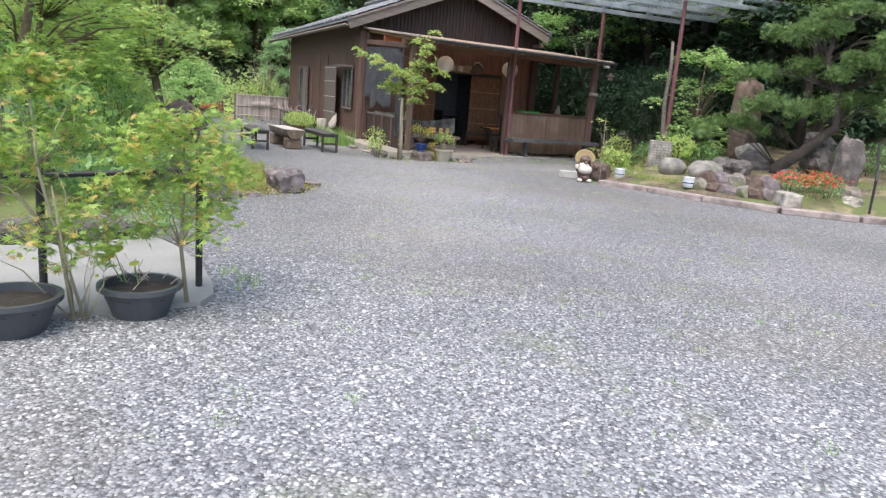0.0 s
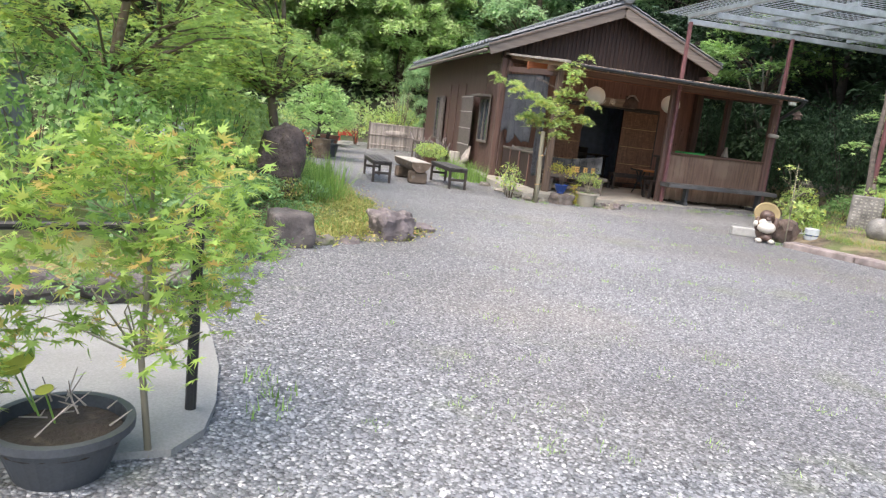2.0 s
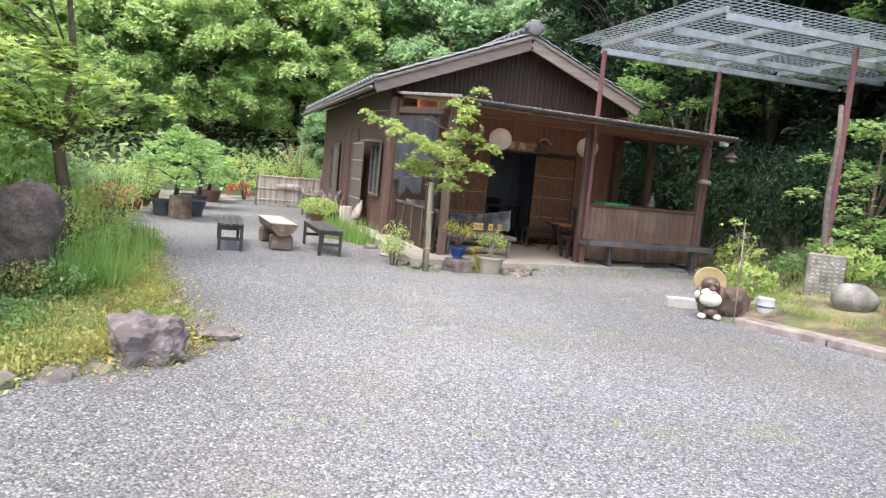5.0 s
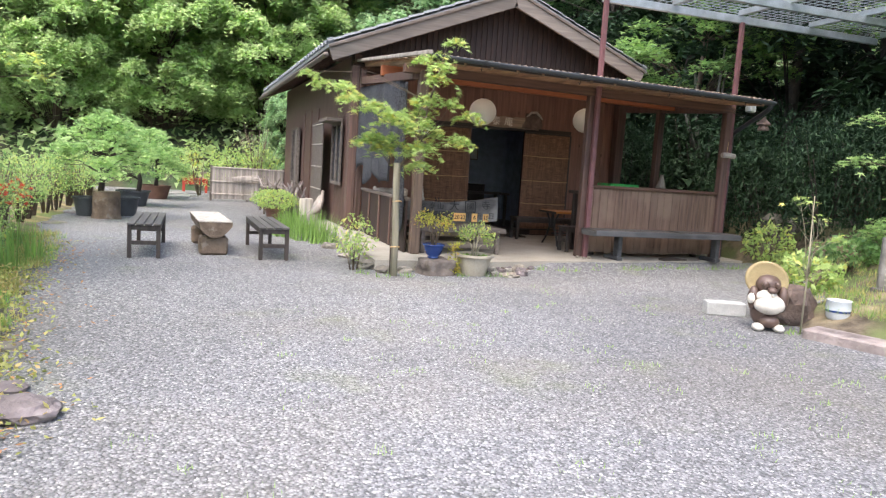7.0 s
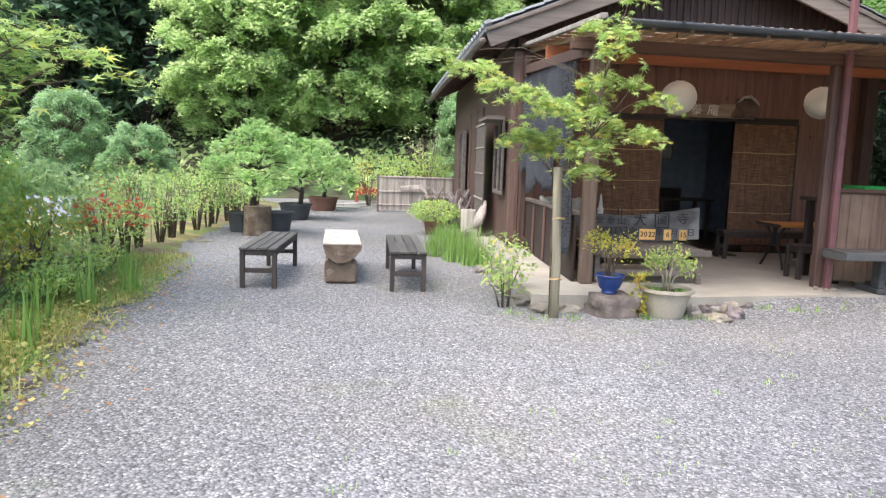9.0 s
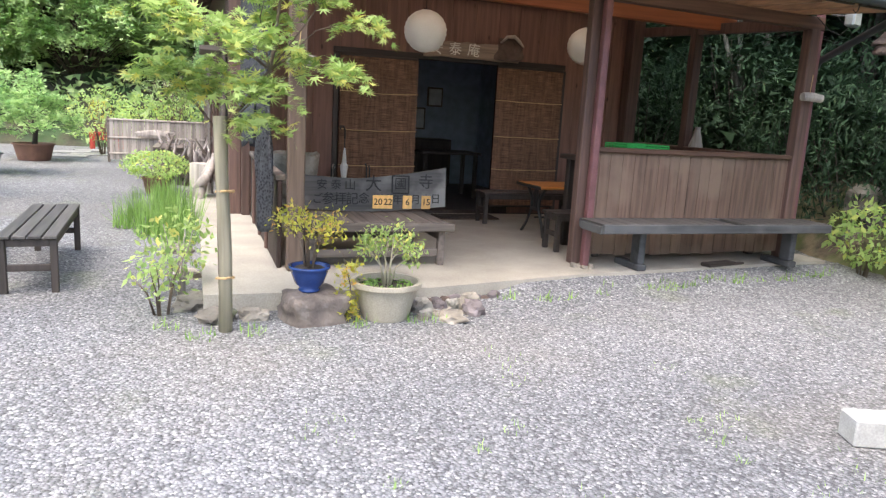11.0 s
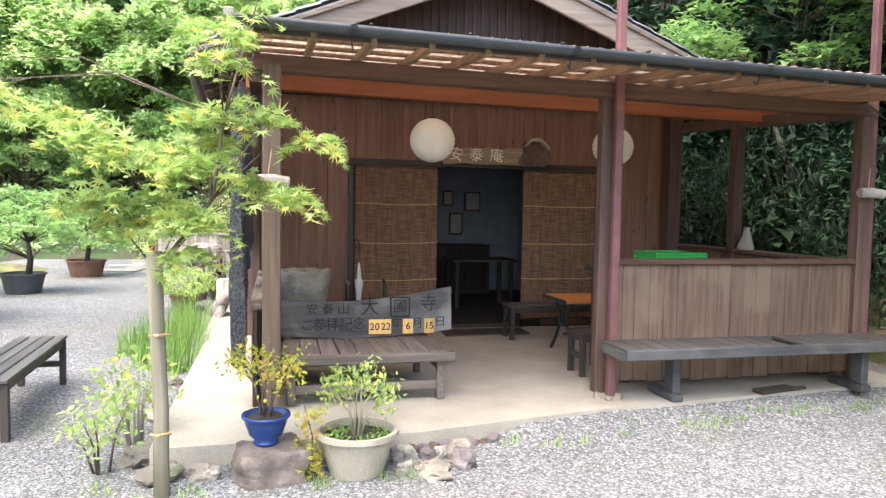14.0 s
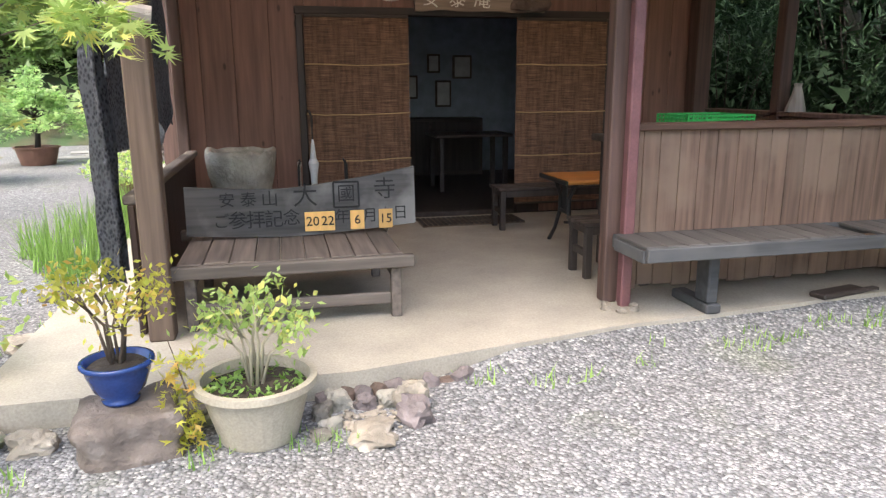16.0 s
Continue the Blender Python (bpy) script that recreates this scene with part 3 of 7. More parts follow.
def pebbles():
    """Loose crushed stones lying on the gravel, each a blunt five-sided chip."""
    rng = np.random.default_rng(3)
    n = 130000
    u = rng.uniform(-0.12, 1, n)
    x = 1.8 + 5.6 * u + rng.normal(0, 1.5, n)
    y = 2.2 + 12.2 * u + rng.normal(0, 1.7, n)
    keep = (y < 15.7) & ~((x < 1.25) & (y > 4.9) & (y < 9.5)) & ~((x < 2.6) & (y > 9.3)) & (x < 11) & ~((x > 8.9) & (y > 9.5) & (y < 13))
    x, y = x[keep], y[keep]
    n = len(x)
    s = rng.uniform(0.005, 0.01, n) * (1 + 0.45 * (rng.uniform(0, 1, n) > 0.95)) * np.where(0.56 * x + y < 7.5, 1.5, 1.0)
    a = np.linspace(0, 2 * np.pi, 5, endpoint=False)[None] + rng.uniform(0, 6.28, (n, 1)) + rng.normal(0, 0.2, (n, 5))
    r = rng.uniform(0.75, 1.25, (n, 5))
    long, turn = rng.uniform(0.6, 1.0, (n, 1)), rng.uniform(0, 6.28, (n, 1))
    px, py = r * np.cos(a), r * np.sin(a) * long
    lx, ly = px * np.cos(turn) - py * np.sin(turn), px * np.sin(turn) + py * np.cos(turn)
    tip = rng.normal(0, 0.2, (n, 2, 1))
    lean = rng.normal(0, 0.22, (n, 2, 1))
    h = rng.uniform(0.35, 0.6, (n, 1))
    vx, vy = np.concatenate([lx, tip[:, 0] * 0.8], 1), np.concatenate([ly, tip[:, 1] * 0.8], 1)
    vz = np.concatenate([np.clip(lx * lean[:, 0] + ly * lean[:, 1], -0.1, 0.5), h], 1)
    out = np.stack([x[:, None] + s[:, None] * vx, y[:, None] + s[:, None] * vy, s[:, None] * vz], 2).reshape(-1, 3)
    tri = np.array([(k, (k + 1) % 5, 5) for k in range(5)])
    faces = (tri[None] + (np.arange(n) * 6)[:, None, None]).reshape(-1, 3).tolist()
    me = bpy.data.meshes.new("gravel_stones")
    me.from_pydata(out.tolist(), [], faces)
    me.materials.append(PEBBLE)
    me.polygons.foreach_set("use_smooth", np.ones(len(me.polygons), dtype=bool))
    tagged(new("gravel_stones", me), "loose grey crushed stones lying over the yard", "gravel", kind="stuff")


pebbles()

# concrete floors
setting("pavement_porch", sheet([(6.02, 15.78), (7.7, 15.8), (9.18, 16.1), (12.35, 16.42), (12.35, 19.72), (6.02, 19.72)], -0.05, 0.13), CONCRETE, "pale concrete porch floor with a low edge", "pavement")
setting("pavement_strip", sheet([(5.96, 19.724), (6.6, 19.724), (6.4, 21.6), (5.95, 21.4)], -0.05, 0.126), CONCRETE, "narrow concrete strip along the house wall", "pavement")
setting("pavement_pad", sheet([(1.1, 5.2), (1.2, 5.38), (1.22, 5.65), (1.19, 6.1), (1.1, 6.6), (0.97, 7.12), (0.86, 7.2), (0.0, 6.98), (-3.5, 6.5), (-3.5, 4.2), (0.2, 5.05)], -0.05, 0.03), PAD, "pale concrete pad beside the gravel", "pavement")

def gravel_bank():
    bm = bmesh.new()
    rows = []
    for i in range(47):
        x = 7.95 + 0.1 * i
        edge = 15.8 + (x - 7.7) * 0.2 if x < 9.18 else 16.1 + (x - 9.18) * 0.101
        h = 0.1 * min(1, i / 6) + 0.012 * noise.noise(Vector((x * 2, 0, 4)))
        rows.append([bm.verts.new((x, edge - 0.5 + d, 0.004 + h * (d / 0.495) ** 1.4 - (0.02 if d == 0 else 0))) for d in (0, 0.16, 0.33, 0.495)])
    for u, v in zip(rows, rows[1:]):
        for k in range(3):
            bm.faces.new((u[k], v[k], v[k + 1], u[k + 1]))
    setting("ground_bank", bm, GRAVEL, "gravel banked against the porch slab", "ground", True)


gravel_bank()

# planted beds
LEFT_BED = [(0.82, 7.35), (1.0, 8.1), (1.2, 8.8), (1.42, 9.35), (1.8, 9.68), (2.3, 10.08), (2.85, 10.4), (3.2, 11.0), (2.75, 11.9), (2.6, 13.2), (2.35, 14.4), (2.15, 16.2), (2.0, 18.0), (1.6, 20), (1.5, 25), (1.7, 30), (0.2, 31), (-1.0, 28), (-2.0, 20), (-4, 14), (-5, 8), (-3.5, 6.7)]
setting("ground_bed_left", mound(LEFT_BED, lambda x, y: 0.05 + 0.13 * min(1, max(0, (1.5 - x)) * 0.6), 0.7, 0.22), BED_LEFT, "weedy garden bed with moss and dry grass", "ground", True)
RIGHT_BED = [(9.45, 12.2), (9.78, 11.2), (10.15, 10.2), (10.7, 9.0), (11.6, 8.3), (13, 7.6), (15.5, 6.5), (16.5, 9), (16.5, 18.5), (13.5, 19.5), (13.2, 17.2), (13.0, 16.2), (12.2, 14.6), (11.0, 13.5), (9.65, 13.0)]
setting("ground_bed_right", mound(RIGHT_BED, lambda x, y: 0.16 + 0.13 * max(0.0, (x - 9.9) * 0.75 + (y - 10.6) * 0.3), 0.8, 0.25, seed=4), BED_RIGHT, "raised garden bed with moss and weeds", "ground", True)


# ---- house ----
HOUSE = thing("house", "old brown timber tea house with a grey tiled gable roof", "house", (9.2, 24, 0))


def hp(name, bm, material, label="", parent=None, smooth=False):
    return part(name, bm, material, parent or HOUSE, label, smooth, outside=True)


WX0, WX1, WY0, WY1 = 6.4, 12.0, 19.72, 28.2


def gable_top(x):
    return 3.14 + 1.42 * (1 - abs(x - 9.25) / 3.6)


def house():
    # front wall of upright boards round the doorway
    front = hp("front_wall", box(cube(WX0, 8.58, WY0 + 0.03, WY0 + 0.15, 0, 3.1), 9.86, WX1, WY0 + 0.03, WY0 + 0.15, 0, 3.1), BOARD_DARK)
    box(bm := bmesh.new(), 8.58, 9.86, WY0 + 0.03, WY0 + 0.15, 2.13, 3.1)
    hp("lintel_wall", bm, BOARD_DARK)
    rng = random.Random(5)
    x = WX0
    while x < WX1 - 0.05:
        w = min(rng.choice((0.27, 0.3, 0.33)), WX1 - x)
        low = 2.13 if 8.45 < x + w / 2 < 9.95 else 0.14
        d = rng.uniform(0, 0.005)
        hp("board", cube(x + 0.0015, x + w - 0.0015, WY0 - d, WY0 + 0.026, low, 3.02, 0.004), BOARD, parent=front)
        x += w
    hp("head_beam", bar((WX0, WY0 - 0.04, 2.98), (WX1, WY0 - 0.04, 2.98), 0.08, 0.14), BEAM_X)
    hp("door_head", bar((7.6, WY0 - 0.02, 2.16), (10.8, WY0 - 0.02, 2.16), 0.06, 0.07), BLACKWOOD_X)
    for x in (7.64, 10.78):
        hp("door_jamb", cube(x - 0.035, x + 0.035, WY0 - 0.05, WY0 - 0.01, 0.13, 2.12), BLACKWOOD)
    # gable with battens
    bm = bmesh.new()
    pts = [(WX0, 3.0), (WX1, 3.0), (WX1, gable_top(WX1)), (9.25, gable_top(9.25)), (WX0, gable_top(WX0))]
    a = [bm.verts.new((px, WY0 + 0.05, pz)) for px, pz in pts]
    b = [bm.verts.new((px, WY0 + 0.15, pz)) for px, pz in pts]
    bm.faces.new(a), bm.faces.new(b[::-1])
    for i in range(5):
        bm.faces.new((a[i], b[i], b[(i + 1) % 5], a[(i + 1) % 5]))
    gable = hp("gable", bm, BOARD_DARK)
    x = WX0 + 0.3
    while x < WX1 - 0.2:
        hp("batten", cube(x, x + 0.03, WY0 + 0.02, WY0 + 0.05, 3.05, gable_top(x) - 0.04, 0.0), BOARD_DARK, parent=gable)
        x += 0.105
    # side wall, a little askew, of brown sheets and boards
    left = hp("left_wall", beam(bmesh.new(), (6.5, WY0, 1.62), (6.28, WY1, 1.62), 0.12, 3.2), SIDING)
    for y0, y1, s in ((19.6, 20.9, 0.075), (22.9, 25.0, 0.9)):
        y = y0
        while y < y1:
            x = 6.44 - (y - WY0) * 0.026
            hp("side_board", cube(x - 0.035, x - 0.005, y, min(y + s - 0.012, y1), 0.2, 2.9 if s < 0.5 else 2.45, 0.004), SIDING, parent=left)
            y += s
    hp("corner_post", cube(6.36, 6.5, WY0 - 0.16, WY0 + 0.0, 0, 3.0), POST)
    hp("right_wall", cube(WX1 - 0.12, WX1, WY0 + 0.16, WY1, 0, 3.1), SIDING)
    hp("back_wall", cube(6.3, WX1, WY1 - 0.12, WY1, 0, 3.1), SIDING)
    # side windows and the reed screen hung by one of them
    for y0, y1, z0, z1 in ((20.15, 21.0, 0.95, 2.0), (25.3, 26.4, 0.75, 2.05)):
        xx = 6.38 - (y0 - WY0) * 0.026
        w = part("window", cube(xx - 0.02, xx - 0.005, y0, y1, z0, z1), plain("window_glass", (0.05, 0.06, 0.07), 0.12), HOUSE, "dark side window", outside=True)
        for k, (a0, a1, c0, c1) in enumerate(((y0 - 0.05, y1 + 0.05, z1, z1 + 0.06), (y0 - 0.05, y1 + 0.05, z0 - 0.06, z0), (y0 - 0.05, y0, z0, z1), (y1, y1 + 0.05, z0, z1), ((y0 + y1) / 2 - 0.02, (y0 + y1) / 2 + 0.02, z0, z1))):
            hp("window_frame", cube(xx - 0.06, xx - 0.02, a0, a1, c0, c1), GREYWOOD, parent=w)
    scr = hp("reed_screen", cube(6.18, 6.2, 21.3, 22.6, 0.3, 2.1), GREYWOOD, "faded hanging reed screen")
    for z in (0.75, 1.2, 1.65, 2.05):
        hp("screen_batten", cube(6.165, 6.18, 21.28, 22.62, z - 0.012, z + 0.012, 0.0), DRIFT, parent=scr)
    hp("window_hood", cube(6.05, 6.34, 20.1, 21.1, 2.05, 2.11), GREYWOOD)
    shut = hp("shutter", cube(6.2, 6.25, 25.2, 25.9, 0.6, 2.1), GREYWOOD, "grey wooden shutter")
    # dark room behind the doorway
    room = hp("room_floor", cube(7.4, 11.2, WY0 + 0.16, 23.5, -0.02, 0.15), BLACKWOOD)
    hp("room_back", cube(7.4, 11.2, 23.5, 23.6, 0, 3), DARK_ROOM)
    for x in (7.4, 11.1):
        hp("room_side", cube(x, x + 0.1, WY0 + 0.16, 23.5, 0, 3), DARK_ROOM)
    # roof: two tiled slopes
    for side in (-1, 1):
        roof_slope(side)
    hp("ridge_cap", bar((9.25, 19.25, 4.72), (9.25, 28.7, 4.72), 0.22, 0.24, 0.05), TILE)
    orn = lathe([(0.16, -0.05), (0.17, 0), (0.14, 0.04), (0.05, 0.06)], 12)
    orn.transform(pose(9.25, 19.24, 4.76, 90, 0, 0))
    hp("ridge_end_tile", orn, TILE)
    for dx, w, z in ((0, 0.24, 4.88), (-0.17, 0.1, 4.84), (0.17, 0.1, 4.84)):
        hp("ridge_crest", cube(9.25 + dx - w / 2, 9.25 + dx + w / 2, 19.2, 19.34, z - 0.12, z + (0.05 if dx == 0 else 0.0), 0.03), TILE)
    for side, run in ((-1, 3.32), (1, 2.78)):
        hp("bargeboard", bar((9.25, 19.3, 4.42), (9.25 + side * run, 19.3, 4.42 - run * 0.395), 0.05, 0.22), BARGE)
        hp("barge_trim", bar((9.25, 19.285, 4.56), (9.25 + side * (run + 0.04), 19.285, 4.56 - (run + 0.04) * 0.395), 0.08, 0.05), GREYWOOD)
    for x in (6.2, 11.85):
        hp("purlin", bar((x, 19.32, 3.14), (x, 20.0, 3.14), 0.1, 0.1), POST)
    hp("eave_gutter", bar((5.86, 19.3, 3.1), (5.5, 28.6, 2.98), 0.1, 0.08, 0.03), GREYWOOD)
    for k in range(18):
        y = 19.6 + k * 0.5
        x = 5.9 - (y - 19.3) * 0.034
        hp("eave_rafter", bar((x, y, 3.04 + (x - 5.62) * 0.4), (6.5, y, 3.39), 0.05, 0.07), POST)


def roof_slope(side):
    """A slope of pan tiles: courses across, rolls down it. The left eave runs a little askew."""
    bm = bmesh.new()
    run, skew = (3.7, 0.32) if side < 0 else (2.86, 0.0)
    e, r = Vector((9.25 + side * run, 0, 4.62 - run * 0.4027)), Vector((9.25, 0, 4.62))
    beamlike = [(e.x + skew, 19.26, e.z + skew * 0.4027 - 0.06), (r.x, 19.26, r.z - 0.06), (r.x, 28.7, r.z - 0.06), (e.x, 28.7, e.z - 0.06)]
    vs = [bm.verts.new(p) for p in beamlike] + [bm.verts.new((x, y, z + 0.06)) for x, y, z in beamlike]
    for f in ((0, 1, 2, 3), (7, 6, 5, 4), (0, 4, 5, 1), (1, 5, 6, 2), (2, 6, 7, 3), (3, 7, 4, 0)):
        bm.faces.new([vs[i] for i in f])
    slope = hp("roof_slope", bm, TILE, "grey tiled roof slope")
    one = bmesh.new()
    w, l = 0.27, 0.3
    n = 5
    d = (r - e).normalized()
    rows = []
    for k in range(n + 1):
        f = k / n
        h = 0.045 * math.sin(f * 2 * math.pi) * (1 if f < 0.5 else 0.5) + 0.03
        rows.append((one.verts.new((0, f * w, h + 0.018)), one.verts.new(Vector((d.x * l, f * w, d.z * l + h)))))
    for a, b in zip(rows, rows[1:]):
        one.faces.new((a[0], b[0], b[1], a[1]) if side > 0 else (a[1], b[1], b[0], a[0]))
    me = bpy.data.meshes.new("roof_tile")
    one.to_mesh(me)
    one.free()
    me.materials.append(TILE)
    length = (r - e).length
    inv = world_of(HOUSE).inverted()
    rest = bmesh.new()
    for j in range(int(9.44 / w)):
        cut = skew * (1 - j * w / 9.44) / abs(d.x)
        for i in range(int((length - cut) / l) + 1):
            at = e + d * (cut + i * l * 0.985)
            p = Vector((at.x, 19.26 + j * w, at.z))
            if side < 0 and j < 20:
                ob = new("roof_tile", me)
                ob.parent = slope
                ob.location = inv @ p
            else:
                k = len(rest.verts)
                rest.from_mesh(me)
                rest.verts.ensure_lookup_table()
                bmesh.ops.translate(rest, vec=p, verts=rest.verts[k:])
    tagged(hp("far_roof_tiles", rest, TILE, parent=slope), kind="stuff")
    for j in range(34):
        bm = bmesh.new()
        rr = 0.05
        at = e + d * (skew * (1 - j * w / 9.44) / abs(d.x))
        p = (at.x, 19.26 + j * w + 0.05, at.z + 0.05)
        tube(bm, [p, (p[0] + d.x * 0.1, p[1], p[2] + d.z * 0.1)], [rr, rr], 8)
        hp("eave_tile", bm, TILE, parent=slope)


house()


# ---- porch ----
PORCH = thing("porch", "brown timber porch with a lean-to roof", "porch", (9.4, 17.8, 0))


def pp(name, bm, material, label="", parent=None, smooth=False):
    return part(name, bm, material, parent or PORCH, label, smooth, outside=True)


def porch_z(y, x=6.5):
    return 2.635 + (y - 15.6) * 0.1 - (x - 6.5) * 0.016


def porch():
    pp("post", cube(6.67, 6.8, 16.44, 16.57, 0.13, 2.62), POST_GREY)
    pp("post", cube(9.31, 9.42, 16.52, 16.62, 0.13, 2.62), POST)
    pp("post", cube(11.84, 11.96, 16.55, 16.67, 0.13, 2.62), POST)
    pp("post", cube(11.86, 11.98, 18.35, 18.47, 0.13, 2.7), POST)
    pp("post", cube(11.72, 11.9, 19.5, 19.68, 0.13, 2.9), POST)
    pp("post", cube(6.5, 6.6, 19.45, 19.55, 0.13, 2.95), POST)
    pp("front_beam", bar((6.45, 16.5, 2.63), (12.0, 16.6, 2.55), 0.1, 0.12), BEAM_X)
    pp("middle_beam", bar((6.5, 18.0, 2.76), (12.1, 18.0, 2.68), 0.1, 0.16), ORANGE, "bright orange-brown beam")
    pp("side_beam", bar((11.92, 16.6, 2.55), (11.92, 19.6, 2.72), 0.09, 0.12), POST)
    pp("side_beam", bar((6.62, 16.5, 2.55), (6.55, 19.6, 2.75), 0.09, 0.12), POST)
    for k in range(15):
        x = 6.62 + k * 0.357
        pp("rafter", bar((x, 15.56, porch_z(15.56, x)), (x + 0.04 * k, 19.68, porch_z(19.68, x)), 0.045, 0.06), RAFTER)
    for k in range(10):
        y = 15.68 + k * 0.42
        pp("roof_batten", bar((6.5, y, porch_z(y) + 0.043), (11.72 + (y - 15.5) * 0.14, y, porch_z(y, 11.9) + 0.043), 0.05, 0.025), RAFTER)
    # wavy roofing sheet
    bm = bmesh.new()
    n = 230
    lo, hi = [], []
    for i in range(n + 1):
        x = 6.48 + 5.26 * i / n
        w = 0.012 * math.sin(i * 1.57)
        lo.append(bm.verts.new((x, 15.52, porch_z(15.52, x) + 0.07 + w)))
        hi.append(bm.verts.new((x + 0.6 * i / n, 19.74, porch_z(19.74, x) + 0.07 + w)))
    for i in range(n):
        bm.faces.new((lo[i], lo[i + 1], hi[i + 1], hi[i]))
    pp("roofing_sheet", bm, ROOFING)
    bm = bmesh.new()
    r = 0.055
    arc = [(15.5 + r * math.cos(a), r * math.sin(a)) for a in [math.pi * (1 + k / 8) for k in range(9)]]
    ends = [(6.5, 2.69), (11.76, 2.59)]
    out = [[bm.verts.new((x, y, z + dz)) for y, dz in arc] for x, z in ends]
    inn = [[bm.verts.new((x, 15.5 + (y - 15.5) * 0.85, z + dz * 0.85)) for y, dz in arc] for x, z in ends]
    for k in range(8):
        bm.faces.new((out[0][k], out[0][k + 1], out[1][k + 1], out[1][k]))
        bm.faces.new((inn[0][k + 1], inn[0][k], inn[1][k], inn[1][k + 1]))
    for s in (0, 8):
        bm.faces.new((out[0][s], out[1][s], inn[1][s], inn[0][s]))
    g = pp("gutter", bm, GUTTER, "dark half-round rain gutter", smooth=True)
    for k in range(9):
        x = 6.7 + k * 0.6
        pp("gutter_bracket", bar((x, 15.44, 2.7 - (x - 6.5) * 0.019), (x, 15.6, 2.71 - (x - 6.5) * 0.019), 0.025, 0.012), DARK_STEEL, parent=g)
    pp("edge_board", bar((6.5, 15.575, 2.665), (11.74, 15.575, 2.58), 0.025, 0.09), BLACKWOOD_X)
    pp("side_roof_edge", bar((6.5, 15.5, 2.71), (6.5, 19.7, 3.11), 0.06, 0.05), DRIFT)
    # boarded parapet
    par = pp("parapet", cube(9.43, 11.9, 16.64, 16.66, 0.3, 1.18), BLACKWOOD)
    rng = random.Random(2)
    x = 9.43
    while x < 11.88:
        w = min(rng.uniform(0.11, 0.15), 11.9 - x)
        pp("board", cube(x + 0.002, x + w - 0.002, 16.612, 16.638 + rng.uniform(-0.004, 0), 0.2 + rng.uniform(-0.02, 0.01), 1.18, 0.003), PANEL, parent=par)
        x += w
    pp("rail_cap", cube(9.41, 11.98, 16.57, 16.7, 1.18, 1.225), BEAM_X, parent=par)
    side = pp("side_parapet", cube(11.9, 11.95, 16.7, 19.5, 0.2, 1.17), PANEL)
    pp("rail_cap", cube(11.86, 12.0, 16.7, 19.5, 1.17, 1.215), POST, parent=side)
    # boarded panel and black netting on the open side
    pan = pp("side_panel", cube(6.6, 6.64, 16.58, 19.4, 0.13, 0.85), BOARD_DARK)
    pp("rail_cap", cube(6.58, 6.67, 16.58, 19.4, 0.85, 0.9), GREYWOOD_Y, parent=pan)
    for y in (17.3, 18.0, 18.7):
        pp("batten", cube(6.57, 6.6, y, y + 0.05, 0.15, 0.85), POST, parent=pan)


porch()


def netting():
    """Black shade netting hung in folds."""
    bm = bmesh.new()
    cols, rows = 60, 24
    grid = []
    for i in range(cols + 1):
        f = i / cols
        y = 16.75 + f * 2.65
        low = 0.55 + 0.25 * noise.noise(Vector((f * 6, 0, 3))) + (0.4 if f < 0.12 else 0)
        col = []
        for j in range(rows + 1):
            g = j / rows
            z = 2.5 + 0.12 * f - g * (2.0 - low + 0.05 * math.sin(f * 20))
            x = 6.5 + 0.035 * math.sin(f * 30 + g) * (0.3 + g) + 0.03 * noise.noise(Vector((f * 9, g * 3, 0)))
            col.append(bm.verts.new((x, y, z)))
        grid.append(col)
    for i in range(cols):
        for j in range(rows):
            bm.faces.new((grid[i][j], grid[i + 1][j], grid[i + 1][j + 1], grid[i][j + 1]))
    bmesh.ops.solidify(bm, geom=bm.faces[:], thickness=0.006)
    tagged(part("shade_net", bm, NET, None, "", True), "black shade netting hung in folds beside the porch", "net")
    bm = bmesh.new()
    grid = []
    for i in range(41):
        f = i / 40
        col = []
        for j in range(25):
            g = j / 24
            wide = 0.09 + 0.08 * g + 0.03 * noise.noise(Vector((g * 4, 1, 2)))
            x = 6.5 + 0.05 * math.sin(f * 19 + 0.8 * g) + 0.04 * noise.noise(Vector((f * 5, g * 5, 8)))
            y = 16.6 + (f - 0.3) * wide * 1.6
            col.append(bm.verts.new((x, y, 2.46 - g * (2.02 + 0.09 * noise.noise(Vector((f * 7, 3, 1)))))))
        grid.append(col)
    for i in range(40):
        for j in range(24):
            bm.faces.new((grid[i][j], grid[i + 1][j], grid[i + 1][j + 1], grid[i][j + 1]))
    bmesh.ops.solidify(bm, geom=bm.faces[:], thickness=0.005)
    tagged(part("hanging_net", bm, NET, None, "", True), "gathered end of black netting hanging beside the post", "net")


netting()


